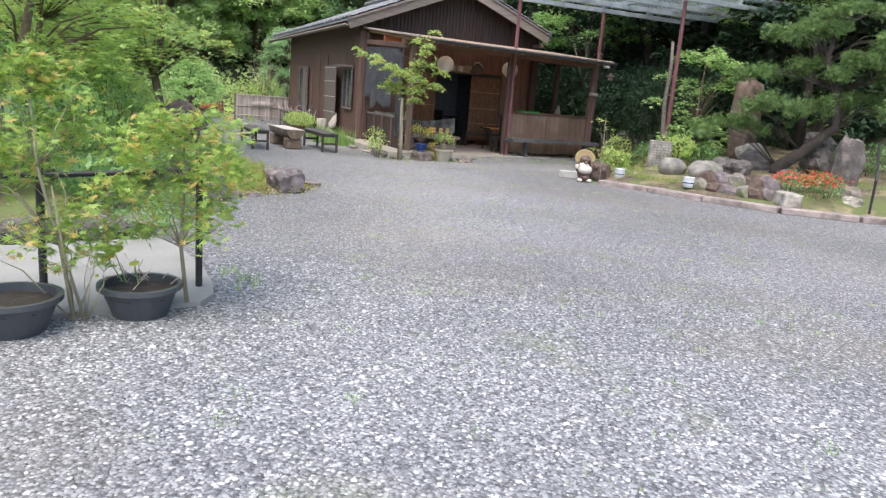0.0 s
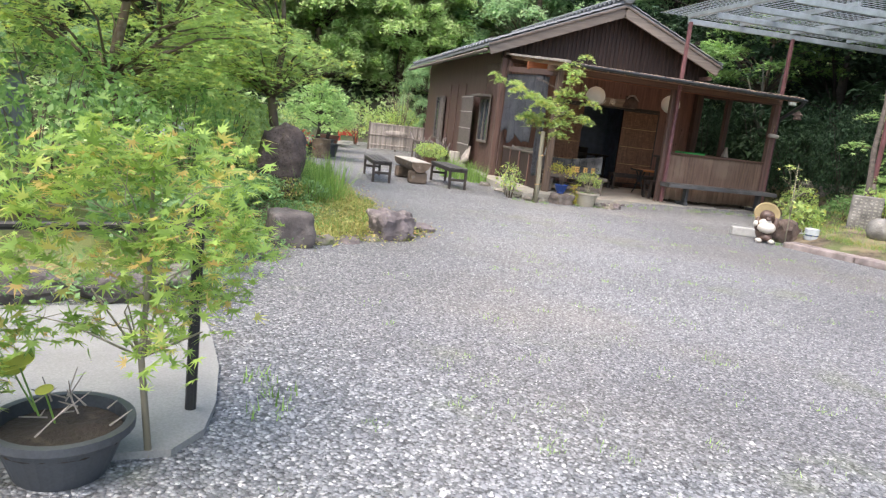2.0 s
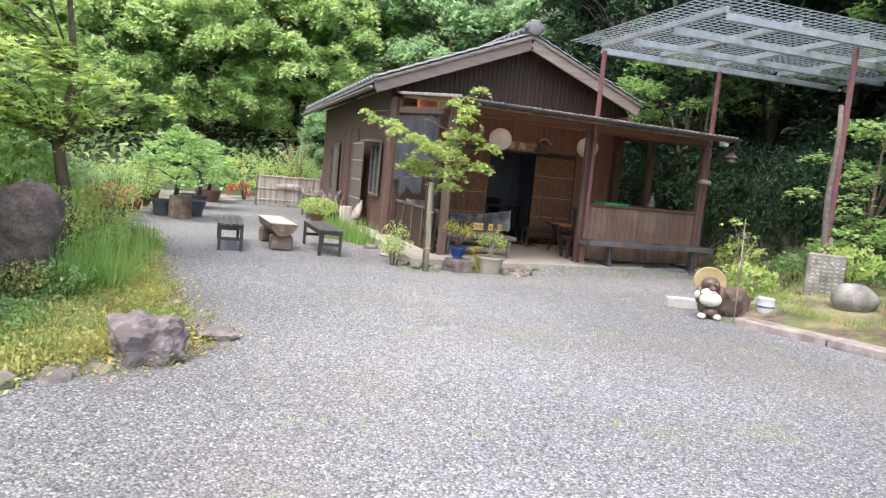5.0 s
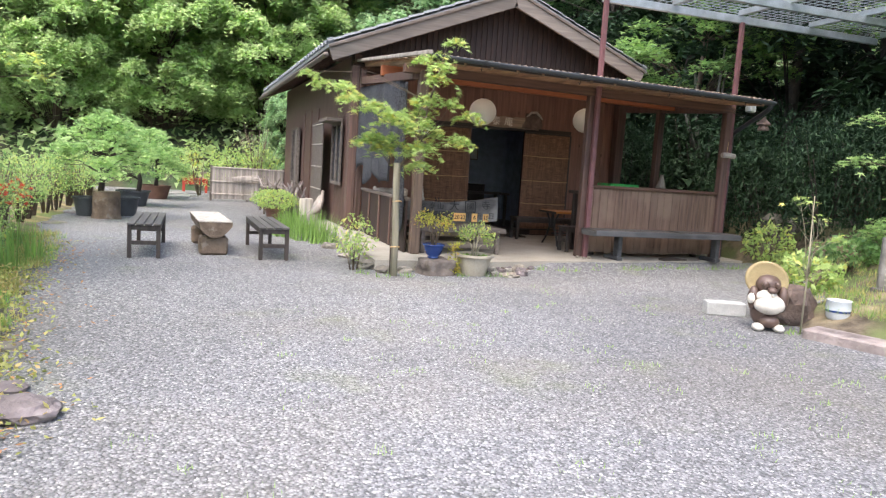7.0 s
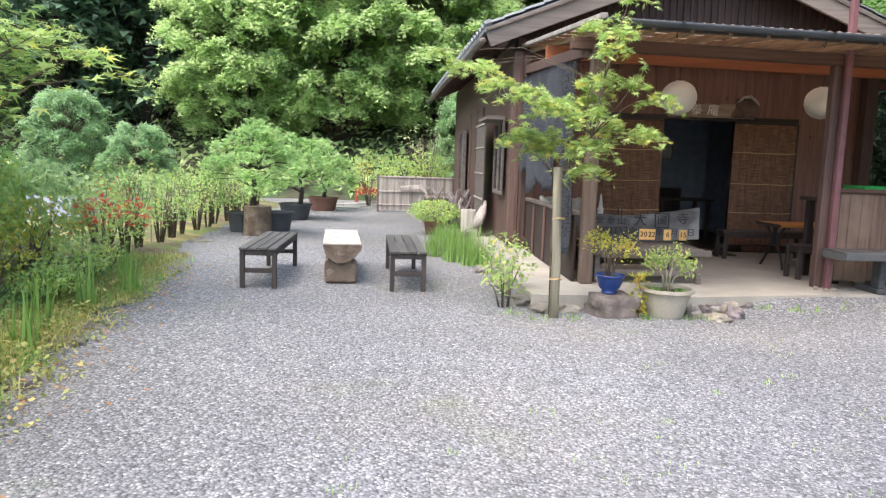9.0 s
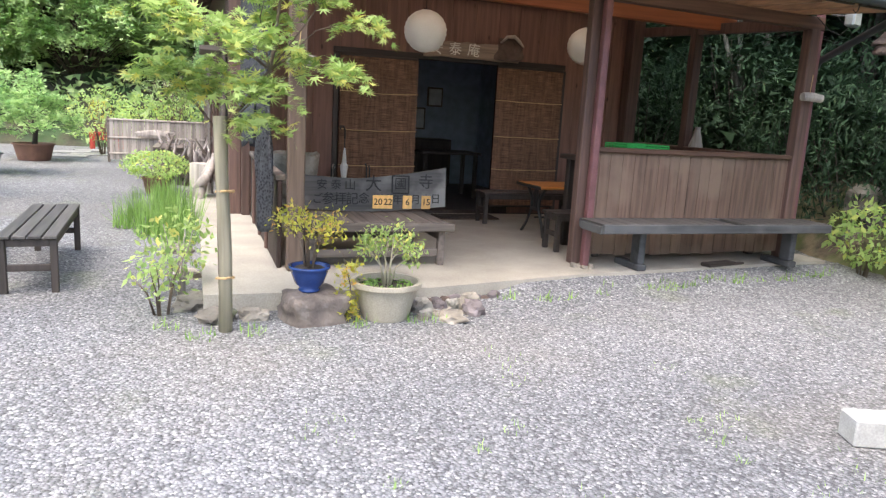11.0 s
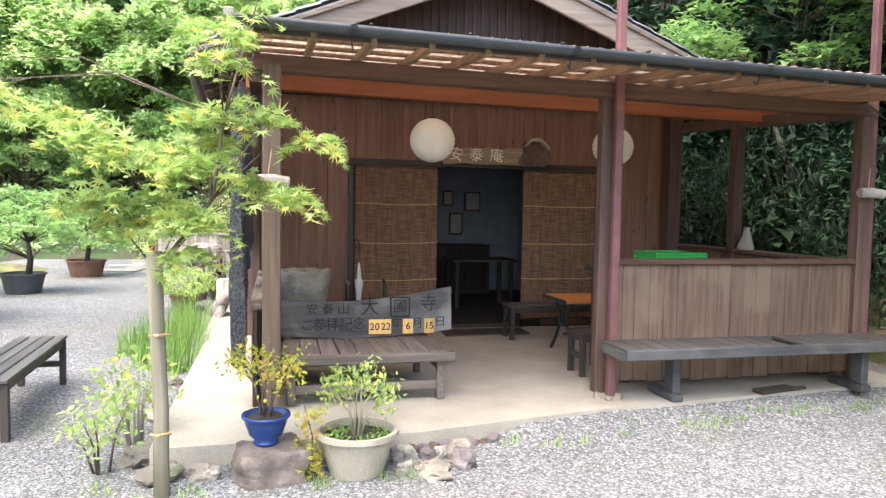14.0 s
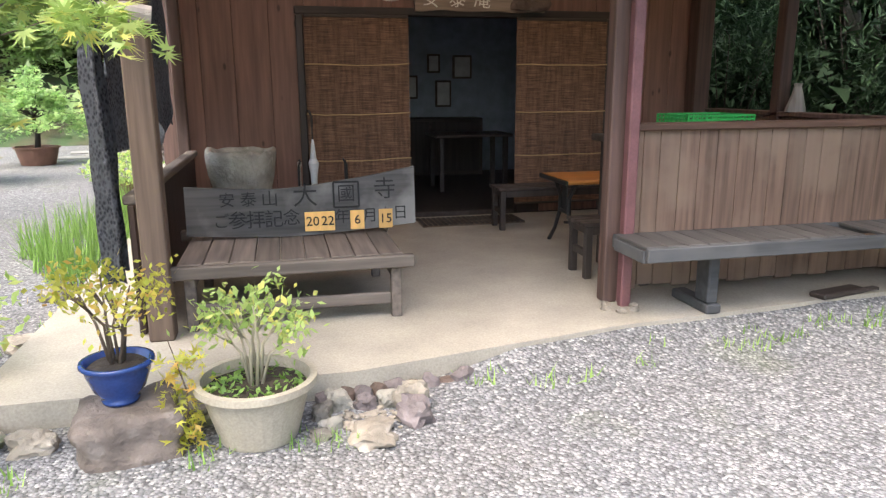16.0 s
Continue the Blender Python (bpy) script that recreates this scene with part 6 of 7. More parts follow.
red_stand()
for k, (x, y) in enumerate(((3.2, 29.2), (3.6, 29.9), (3.1, 30.6), (3.5, 31.3))):
    bm = sheet([(-0.45, -0.3), (0.4, -0.32), (0.44, 0.28), (-0.4, 0.3)], -0.02, 0.03)
    ob = tagged(part("paving_slab", bm, PAD), "pale flat paving slab in the gravel", "paving", "paving slabs")
    ob.matrix_basis = pose(x, y, 0, 0, 0, k * 9)


# the low lane beyond the hedge
def parked_car():
    ob = thing("car", "grey parked car half hidden behind the hedge", "car", (-1.9, 23.5, -0.95), 12)
    bm = bmesh.new()
    prof = [(-2.0, 0.3), (-2.0, 0.75), (-1.7, 0.85), (-0.95, 0.92), (-0.4, 1.35), (0.9, 1.38), (1.6, 0.95), (1.95, 0.9), (2.0, 0.35)]
    a = [bm.verts.new((-0.8, y, z)) for y, z in prof]
    b = [bm.verts.new((0.8, y, z)) for y, z in prof]
    n = len(prof)
    bm.faces.new(a), bm.faces.new(b[::-1])
    for i in range(n):
        bm.faces.new((a[i], b[i], b[(i + 1) % n], a[(i + 1) % n]))
    bmesh.ops.bevel(bm, geom=bm.edges[:], offset=0.06, segments=2, affect="EDGES")
    part("body", bm, plain("silver_car_paint", (0.22, 0.23, 0.25), 0.5, 0.2, 0.05), ob, smooth=True)
    glass = plain("car_glass", (0.03, 0.04, 0.05), 0.08)
    for s in (-1, 1):
        part("side_window", cube(s * 0.79 - 0.02, s * 0.79 + 0.02, -0.5, 1.0, 0.98, 1.27), glass, ob)
        for y in (-1.25, 1.25):
            w = pipe([(s * 0.62, y, 0.3), (s * 0.82, y, 0.3)], [0.3, 0.3], 18)
            tyre = part("wheel", w, BLACK_POT, ob)
            part("rim", pipe([(s * 0.822, y, 0.3), (s * 0.83, y, 0.3)], [0.18, 0.17], 14), GALV, tyre)


parked_car()


def shed(at, w, l, h, turn):
    ob = thing("shed", "low blue-grey shed beyond the garden shrubs", "shed", at, turn)
    part("wall", cube(-w / 2, w / 2, -l / 2, l / 2, 0, h, 0.02), SHED_WALL, ob)
    part("roof", bar((0, -l / 2 - 0.2, h + 0.05), (0, l / 2 + 0.2, h + 0.15), w + 0.4, 0.08), SHED_ROOF, ob)
    part("door", cube(w / 2 - 0.01, w / 2 + 0.03, -0.5, 0.4, 0, h * 0.85), GALV, ob)


shed((-5.5, 17.0, -1.1), 2.2, 4.0, 2.5, -20)
shed((-8.5, 24.5, -1.1), 3.0, 5.0, 2.4, 10)


# ---- right garden ----
def kerb():
    pts = [(9.3, 12.15), (9.68, 11.1), (10.05, 10.1), (10.6, 8.95), (11.5, 8.2), (12.9, 7.5)]
    rng = random.Random(31)
    bed = thing("kerb", "reddish stone kerb along the raised bed", "kerb", (10.3, 9.8, 0), kind="structure")
    k = 0
    for (x0, y0), (x1, y1) in zip(pts, pts[1:]):
        d = math.hypot(x1 - x0, y1 - y0)
        n = max(1, round(d / 0.85))
        for i in range(n):
            f0, f1 = i / n, (i + 1) / n - 0.015
            p = (x0 + (x1 - x0) * f0, y0 + (y1 - y0) * f0, 0.045 + rng.uniform(-0.008, 0.008))
            q = (x0 + (x1 - x0) * f1, y0 + (y1 - y0) * f1, 0.045 + rng.uniform(-0.008, 0.008))
            bm = bar(p, q, 0.32 + rng.uniform(-0.03, 0.03), 0.1, 0.012)
            part("kerb_stone", bm, KERB, bed, outside=True)


kerb()


def tanuki():
    """A pottery badger figure with a straw hat, as one plain body."""
    bm = bmesh.new()

    def ball(x, y, z, a, b, c, n=3):
        r = bmesh.ops.create_icosphere(bm, subdivisions=n, radius=1)
        for v in r["verts"]:
            v.co = (x + v.co.x * a, y + v.co.y * b, z + v.co.z * c)
            v.co += v.co.normalized() * 0.008 * noise.noise(v.co * 14)
        return r["verts"]

    ball(0, 0.03, 0.2, 0.135, 0.12, 0.19)
    ball(0, 0.0, 0.43, 0.115, 0.1, 0.1)
    ball(-0.135, -0.02, 0.3, 0.05, 0.06, 0.12, 2)
    ball(0.135, -0.02, 0.3, 0.055, 0.06, 0.13, 2)
    ball(-0.055, -0.095, 0.44, 0.03, 0.02, 0.035, 2)
    ball(0.055, -0.095, 0.44, 0.03, 0.02, 0.035, 2)
    ball(0, -0.12, 0.39, 0.045, 0.05, 0.032, 2)
    ball(0.02, -0.05, 0.09, 0.1, 0.1, 0.07, 2)
    n0 = len(bm.faces)
    ball(0, -0.085, 0.25, 0.14, 0.11, 0.095)
    ball(-0.03, -0.08, 0.33, 0.1, 0.07, 0.06, 2)
    ball(-0.17, -0.08, 0.3, 0.035, 0.035, 0.05, 2)
    ball(-0.09, -0.1, 0.035, 0.055, 0.08, 0.04, 2)
    ball(0.1, -0.1, 0.035, 0.055, 0.08, 0.04, 2)
    ball(0, -0.13, 0.355, 0.012, 0.03, 0.03, 2)
    bm.faces.ensure_lookup_table()
    for f in bm.faces[n0:]:
        f.material_index = 1
    n1 = len(bm.faces)
    n = 24
    prof = [(0.165, 0.0), (0.19, -0.02), (0.205, 0.0), (0.2, 0.025), (0.13, 0.06), (0.06, 0.085), (0.01, 0.09)]
    rings = [[bm.verts.new((r * math.cos(t), 0.05 + z + r * math.sin(t) * 0.3, 0.47 + r * math.sin(t) * 0.85)) for t in (2 * math.pi * k / n for k in range(n))] for r, z in prof]
    for u, v in zip(rings, rings[1:]):
        for k in range(n):
            bm.faces.new((u[k], u[(k + 1) % n], v[(k + 1) % n], v[k]))
    bm.faces.new(rings[0][::-1])
    bm.faces.ensure_lookup_table()
    for f in bm.faces[n1:]:
        f.material_index = 2
    ob = part("badger_statue", bm, plain("brown_pottery", (0.11, 0.07, 0.055), 0.35), None, "", True)
    ob.data.materials.append(plain("white_pottery", (0.6, 0.56, 0.49), 0.35))
    ob.data.materials.append(STRAW)
    ob.matrix_basis = pose(9.05, 12.45, 0, 0, 0, -25)
    tagged(ob, "brown pottery badger statue with a white belly and straw hat", "statue")


tanuki()
ob = tagged(part("concrete_block", cube(-0.2, 0.2, -0.08, 0.08, 0, 0.14, 0.01), BLOCK), "white concrete block lying on the gravel", "block")
ob.matrix_basis = pose(9.12, 13.08, 0, 0, 0, -22)
put_stone("rock", "dark brown boulder beside the statue", (9.6, 12.75, 0), (0.55, 0.5, 0.4), 41, STONE_BROWN, 0, 0.3, 3, 0.3)
put_stone("rock", "rounded grey boulder on the bed", (10.8, 11.9, 0.28), (0.6, 0.5, 0.36), 42, STONE_MID, 0, 0.12)
put_stone("rock", "large rounded grey boulder on the bed", (11.1, 11.3, 0.26), (0.85, 0.6, 0.4), 43, STONE_MID, 20, 0.14)
put_stone("rock", "dark angular boulder by the pine", (11.75, 11.1, 0.35), (0.7, 0.5, 0.38), 44, STONE_DARK, 40, 0.35, 3, 0.2)
for x, y, z, r in ((9.85, 12.35, 0.1, 0.115), (10.32, 10.85, 0.14, 0.115)):
    p = thing("porcelain_pot", "small blue and white porcelain pot on the bed", "plant pot", (x, y, z), 0, "porcelain pots")
    part("bowl", lathe([(r * 0.75, 0), (r * 0.9, 0.03), (r, 0.12), (r * 0.95, 0.19), (r * 1.02, 0.2), (r * 0.9, 0.2), (r * 0.8, 0.12)], 20), PORCELAIN, p, smooth=True)
    part("band", lathe([(r * 1.0, 0.085), (r * 1.012, 0.087), (r * 1.012, 0.105), (r * 0.9, 0.105)], 20), BLUE_GLAZE, p, "blue painted band")


def inscribed_stone():
    ob = thing("inscribed_stone", "grey stone slab cut with rows of small characters", "stone slab", (11.08, 12.66, 0.28), -38)
    part("slab", cube(-0.24, 0.24, -0.05, 0.05, 0, 0.62, 0.015), STONE_MID, ob)
    part("base", cube(-0.28, 0.28, -0.09, 0.09, -0.08, 0.06, 0.01), STONE_PURPLE, ob)
    rng = random.Random(4)
    for i in range(6):
        for j in range(9):
            x, z = -0.19 + i * 0.075, 0.1 + j * 0.056
            part("mark", cube(x, x + rng.uniform(0.02, 0.05), -0.056, -0.051, z, z + rng.uniform(0.012, 0.03), 0.0), STONE, ob)


inscribed_stone()
wp = thing("log_post", "tall weathered grey log post", "post", (11.45, 13.1, 0.3))
part("log", pipe([(0, 0, -0.1), (0.02, 0, 0.6), (-0.04, 0.02, 1.4), (-0.02, 0, 2.2), (-0.05, 0.02, 2.7)], [0.062, 0.052, 0.044, 0.038, 0.032], 12), GREYWOOD, wp, smooth=True)
part("gnarl", pipe([(0.05, 0, 0.3), (0.12, -0.05, 0.55), (0.04, -0.05, 0.8)], [0.05, 0.06, 0.03], 8), GREYWOOD, wp, smooth=True)
ob = put_stone("monument_stone", "tall reddish brown monument stone with carved marks", (13.5, 12.8, 0.62), (1.25, 0.6, 1.8), 46, STONE_BROWN, 40, 0.16, 4, 0.5)
put_stone("rock", "rock at the foot of the monument", (13.2, 12.2, 0.6), (0.7, 0.5, 0.4), 47, STONE_MID, 0, 0.3)


def garden_wall():
    """A low dry wall of rough stones across the back of the bed."""
    ob = thing("stone_wall", "rough dry-stone retaining wall at the forest edge", "wall", (14.6, 16.2, 0.2), -20)
    rng = random.Random(17)
    base = [part("stone", stone((0.44, 0.34, 0.36), 130 + k, 0.25, 2, 0.85), STONE_PURPLE if k % 2 else STONE_MOSS, None) for k in range(4)]
    for o in base:
        o.parent = ob
    k = 0
    for row in range(3):
        for i in range(9):
            src = base[k % 4]
            o = src if k < 4 else new("stone", src.data)
            o.parent = ob
            o.matrix_basis = pose(-1.3 + i * 0.36 + 0.15 * (row % 2), 0.35 - i * 0.1 + rng.uniform(-0.05, 0.05), row * 0.25 - 0.15, 0, 0, rng.uniform(-40, 40))
            k += 1


garden_wall()


def bed_wall():
    """A knee-low wall of mossy field stones holding up the bed."""
    ob = thing("low_stone_wall", "low mossy field-stone wall holding up the bed", "wall", (10.75, 10.1, 0.1))
    rng = random.Random(27)
    for row in range(2):
        for i in range(6 - row):
            f = (i + 0.5 * row) / 5
            size = (rng.uniform(0.34, 0.42), rng.uniform(0.24, 0.3), rng.uniform(0.24, 0.28))
            o = part("stone", stone(size, 160 + 7 * row + i, 0.3, 2, 0.5), (STONE_MOSS, STONE_BROWN, STONE_PURPLE)[(i + row) % 3], ob)
            o.matrix_basis = pose(-0.28 + 0.56 * f + 0.05 * row, 0.62 - 1.24 * f + 0.03 * row, 0.0 + 0.17 * row, 0, 0, rng.uniform(-30, 30) - 66)


bed_wall()
for k, (x, y, z, sx, sy, sz, m) in enumerate(((13.0, 9.7, 0.3, 0.45, 0.45, 1.05, STONE_DARK), (12.35, 9.1, 0.2, 0.5, 0.4, 0.3, STONE_MOSS), (12.0, 8.75, 0.15, 0.4, 0.3, 0.2, STONE), (12.9, 11.75, 0.45, 0.7, 0.5, 0.4, STONE_DARK), (13.6, 10.8, 0.6, 0.7, 0.5, 0.45, STONE_DARK), (14.3, 11.4, 0.85, 0.8, 0.6, 0.5, STONE_DARK), (12.0, 11.75, 0.35, 0.45, 0.4, 0.35, STONE_MID), (12.6, 10.55, 0.35, 0.5, 0.35, 0.25, STONE_DARK))):
    put_stone("rock", "tall lichen-covered rough rock on the bed" if sz > 1 else "mossy rough stone among the garden plants", (x, y, z), (sx, sy, sz), 180 + k, m, k * 47, 0.3, 3, 0.3, "stones of the right bed")
st = thing("tree_stump", "old weathered tree stump on the bank", "stump", (15.2, 16.6, 0.9))
bm = lathe([(0.5, 0), (0.36, 0.2), (0.3, 0.6), (0.27, 0.95), (0.2, 1.1), (0.05, 0.95)], 16)
for v in bm.verts:
    k = 1 + 0.3 * noise.noise(Vector((v.co.x * 4, v.co.y * 4, v.co.z)))
    v.co.x *= k
    v.co.y *= k
part("wood", bm, BARK, st, smooth=True)

put_stone("trough_stone", "pale grey stone trough before the azaleas", (10.95, 9.15, 0.12), (0.58, 0.3, 0.22), 48, STONE, 60, 0.05, 4, 0.95)
for k, (x, y) in enumerate(((11.3, 9.45), (11.85, 9.4), (11.7, 9.0))):
    bush("azalea", "low azalea covered with orange-red flowers", (x, y, 0.2), 0.3, 0.5, 420, 0.05, FERN, 140 + k, OVAL, 4, "shrub", "azaleas on the bed", hollow=0.3, bloom=150)
rail = thing("hand_rail", "black steel handrail at the end of the bed", "railing", (11.95, 8.35, 0.1))
part("post", pipe([(0, 0, 0), (0, 0, 0.7)], [0.022, 0.022], 8), DARK_STEEL, rail)
part("rail", pipe([(-0.05, -0.05, 0.55), (0, 0, 0.7), (0.9, 0.7, 1.15)], [0.022] * 3, 8), DARK_STEEL, rail)


def pine():
    sp = []
    rng = random.Random(44)
    for cx, cy, cz, rad, n in ((-1.15, -0.35, 0.85, 0.7, 9), (-0.4, -0.2, 1.3, 0.95, 12), (1.0, 0.1, 1.45, 0.9, 10), (-0.2, 0.1, 2.0, 1.0, 12), (0.9, 0, 2.25, 0.9, 10), (0.1, 0, 2.75, 0.95, 12), (0.8, 0.1, 3.2, 0.7, 9), (1.6, -0.1, 2.7, 0.6, 6), (1.8, 0.2, 1.9, 0.6, 6)):
        for k in range(n):
            a, d = rng.uniform(0, 6.28), rad * math.sqrt(rng.uniform(0, 1))
            sp.append((cx + d * math.cos(a), cy + d * math.sin(a), cz + 0.2 * (1 - (d / rad) ** 2) + rng.uniform(-0.05, 0.05), rng.uniform(0.2, 0.28)))
    tree("pine_tree", "trained garden pine with layered pads of needles", (12.9, 10.9, 0.42), sp, [(-0.2, 0, -0.1, 0.17), (-0.22, 0, 0.15, 0.135), (0.2, 0, 0.5, 0.11), (0.7, 0, 1.05, 0.095), (0.62, 0, 1.7, 0.08), (0.35, 0, 2.3, 0.06), (0.4, 0, 2.9, 0.04)], PINE, 4200, 0.08, NEEDLES, BARK_DARK, 44, 1.0, 0.5, 0.1, turn=-42)


pine()


# ---- maples and shrubs ----
def spread(seed, n, rx, ry, z0, z1, r0, r1, ox=0.0, oy=0.0):
    rng = np.random.default_rng(seed)
    out = []
    for k in range(n):
        a, d = rng.uniform(0, 6.28), math.sqrt(rng.uniform(0, 1))
        f = rng.uniform(0, 1)
        w = math.sin(math.pi * (0.15 + 0.8 * f)) ** 0.7
        out.append((ox + rx * d * w * math.cos(a), oy + ry * d * w * math.sin(a), z0 + (z1 - z0) * f, rng.uniform(r0, r1)))
    return out


def staked_maple():
    sprays = ((-1.08, 2.4, 0.13), (-0.9, 2.33, 0.15), (-0.72, 2.27, 0.17), (-0.5, 2.2, 0.2), (-0.28, 2.1, 0.22), (-0.05, 1.98, 0.24), (0.02, 1.72, 0.26), (0.28, 1.65, 0.24), (-0.22, 1.75, 0.2), (-0.36, 1.7, 0.16), (0.28, 1.45, 0.18), (0.58, 1.85, 0.22), (0.82, 1.78, 0.2), (0.98, 2.08, 0.17), (0.4, 2.08, 0.2), (0.46, 2.45, 0.18), (0.58, 2.78, 0.16), (0.32, 2.68, 0.14), (0.66, 2.9, 0.13), (0.12, 2.02, 0.22), (0.3, 1.92, 0.22), (0.36, 2.22, 0.18), (-0.08, 1.62, 0.18), (0.5, 2.6, 0.15), (0.52, 2.28, 0.18), (0.72, 2.2, 0.15))
    sp = [(x * 0.94 - 0.14, 0.26 * math.sin(k * 2.4) - 0.05, z - 0.08, r * 1.3) for k, (x, z, r) in enumerate(sprays)]
    tree("maple_tree", "young pale green maple tied to a wooden stake", (6.2, 15.4, 0), sp, [(-0.07, 0.035, -0.02, 0.015), (-0.085, 0.04, 0.7, 0.013), (-0.08, 0.04, 1.25, 0.012), (0.22, 0.0, 1.65, 0.012), (0.28, 0, 2.1, 0.009), (0.46, 0, 2.75, 0.004)], MAPLE_PALE, 1750, 0.072, LACE, BARK, 71, 0.5, 0.2, 0.55)
    sk = thing("stake", "split grey-green log stake with rope ties", "stake", (6.15, 15.36, 0))
    part("log", pipe([(0, 0, -0.05), (0.0, 0.0, 0.5), (-0.02, 0.01, 1.0), (-0.03, 0.0, 1.36)], [0.044, 0.042, 0.04, 0.043], 9), STAKE, sk, smooth=True)
    for z in (0.35, 0.9):
        part("tie", pipe([(0.052, 0, z), (0.0, 0.055, z), (-0.055, 0, z), (0, -0.055, z + 0.01), (0.053, 0, z + 0.005)], [0.008] * 5, 5), CORD, sk)


staked_maple()
tree("maple_sapling", "maple sapling with yellow-green leaves behind the tubs", (1.0, 5.2, 0), spread(1, 34, 0.48, 0.4, 0.42, 1.36, 0.13, 0.22, -0.02) + [(0.15, 0.45, 0.75, 0.18), (0.1, 0.65, 0.95, 0.16), (0.28, 0.3, 0.6, 0.15), (0.28, 0.05, 0.95, 0.16), (-0.3, 0, 1.0, 0.16), (0.05, 0, 1.2, 0.1)], [(0.02, 0, -0.02, 0.014), (-0.02, 0, 0.4, 0.012), (0, 0, 0.8, 0.009), (0, 0, 1.1, 0.005)], MAPLE_NEW, 1500, 0.054, LACE, STAKE, 72, 0.55, 0.5, 0.3, "tree", "maple saplings")
tree("maple_sapling", "maple sapling with green leaves behind the tubs", (0.32, 5.05, 0), spread(2, 46, 0.55, 0.4, 0.4, 1.5, 0.13, 0.22, -0.12), [(0.06, 0, -0.02, 0.014), (0.0, 0, 0.45, 0.012), (-0.1, 0, 0.9, 0.009), (-0.12, 0, 1.3, 0.005)], MAPLE_NEW, 1500, 0.054, LACE, STAKE, 73, 0.55, 0.5, 0.3, "tree", "maple saplings")
tree("maple_sapling", "thin maple sapling leaning over the pad", (0.44, 5.02, 0), spread(3, 8, 0.25, 0.25, 0.1, 0.75, 0.07, 0.12, -0.1), [(0.0, 0, -0.02, 0.01), (-0.1, 0, 0.4, 0.008), (-0.15, 0, 0.8, 0.005)], MAPLE, 500, 0.06, STAR, STAKE, 74, 0.55, 0.5, 0.3, "tree", "maple saplings")

GARDEN_TREES = (
    ((1.15, 15.1, 0.1), 81, 84, 1.5, 1.7, 1.5, 4.8, MAPLE, 0.1),
    ((-0.6, 11.6, 0.1), 82, 90, 2.0, 1.9, 1.3, 4.6, MAPLE, 0.1),
    ((-2.3, 9.4, 0.0), 83, 70, 2.0, 2.0, 1.3, 4.4, MAPLE, 0.1),
    ((-3.8, 13.4, -0.6), 85, 50, 2.2, 2.2, 1.6, 5.2, MAPLE, 0.11),
    ((-0.9, 15.6, 0.0), 84, 76, 2.0, 2.0, 1.5, 5.2, MAPLE, 0.11),
)
LOW_BOUGHS = [(0.3, -0.2, 2.2, 0.55), (0.7, -0.1, 2.15, 0.55), (1.05, 0.0, 2.05, 0.45), (1.32, 0.1, 1.9, 0.32), (0.2, -0.6, 1.8, 0.5), (0.6, -0.7, 1.7, 0.4)]
for at, seed, n, rx, ry, z0, z1, m, s in GARDEN_TREES:
    x = at[0]
    tree("maple_tree", "spreading green garden maple with layered foliage", at, spread(seed, n, rx, ry, z0, z1, 0.42, 0.72, -0.55 if x > 1 else 0.0) + (LOW_BOUGHS if x > 1 else []), [(0, 0, -0.1, 0.1), (0.05, 0.02, 0.7, 0.085), (-0.05, 0, 1.3, 0.07), (0.1, 0.1, 2.2, 0.05), (0, 0, 3.4, 0.025)], m, 330, s * 0.95, STAR, BARK, seed, 0.33, 0.16, 0.4, "tree", "garden maples")

for k, (x, y, r, h, m, c) in enumerate(((-0.6, 8.9, 0.7, 1.2, MAPLE_SHADE, 900), (-0.1, 9.8, 0.55, 1.25, MAPLE_SHADE, 700), (-1.4, 8.4, 0.8, 1.5, MAPLE_SHADE, 1200), (0.3, 11.2, 0.6, 1.35, MAPLE_SHADE, 800), (-0.9, 10.4, 0.9, 1.7, MAPLE_SHADE, 1100), (0.6, 12.6, 0.5, 1.3, MAPLE, 600), (-2.5, 7.8, 0.9, 1.5, FERN, 1000), (-0.3, 13.6, 0.8, 1.4, MAPLE_SHADE, 900), (0.55, 14.6, 0.6, 1.25, FOREST_LIGHT, 1500), (0.2, 16.6, 0.6, 1.2, FOREST_LIGHT, 1300), (0.7, 15.6, 0.6, 1.3, MAPLE, 1500), (0.55, 16.4, 0.55, 1.2, MAPLE, 1300), (0.9, 17.0, 0.5, 1.15, FOREST_LIGHT, 1100), (-0.5, 17.8, 0.8, 1.5, MAPLE_SHADE, 1600), (-3.8, 9, 1.2, 1.8, EVERGREEN_SHADED, 1800), (0.35, 8.2, 0.35, 0.5, FERN, 500))):
    bush("shrub", "dense dark green garden shrub" if m is EVERGREEN_SHADED else "leafy green garden shrub", (x, y, 0.12), r, h, c, 0.085, m, 500 + k, OVAL, 6, "shrub", "shrubs of the left bed")


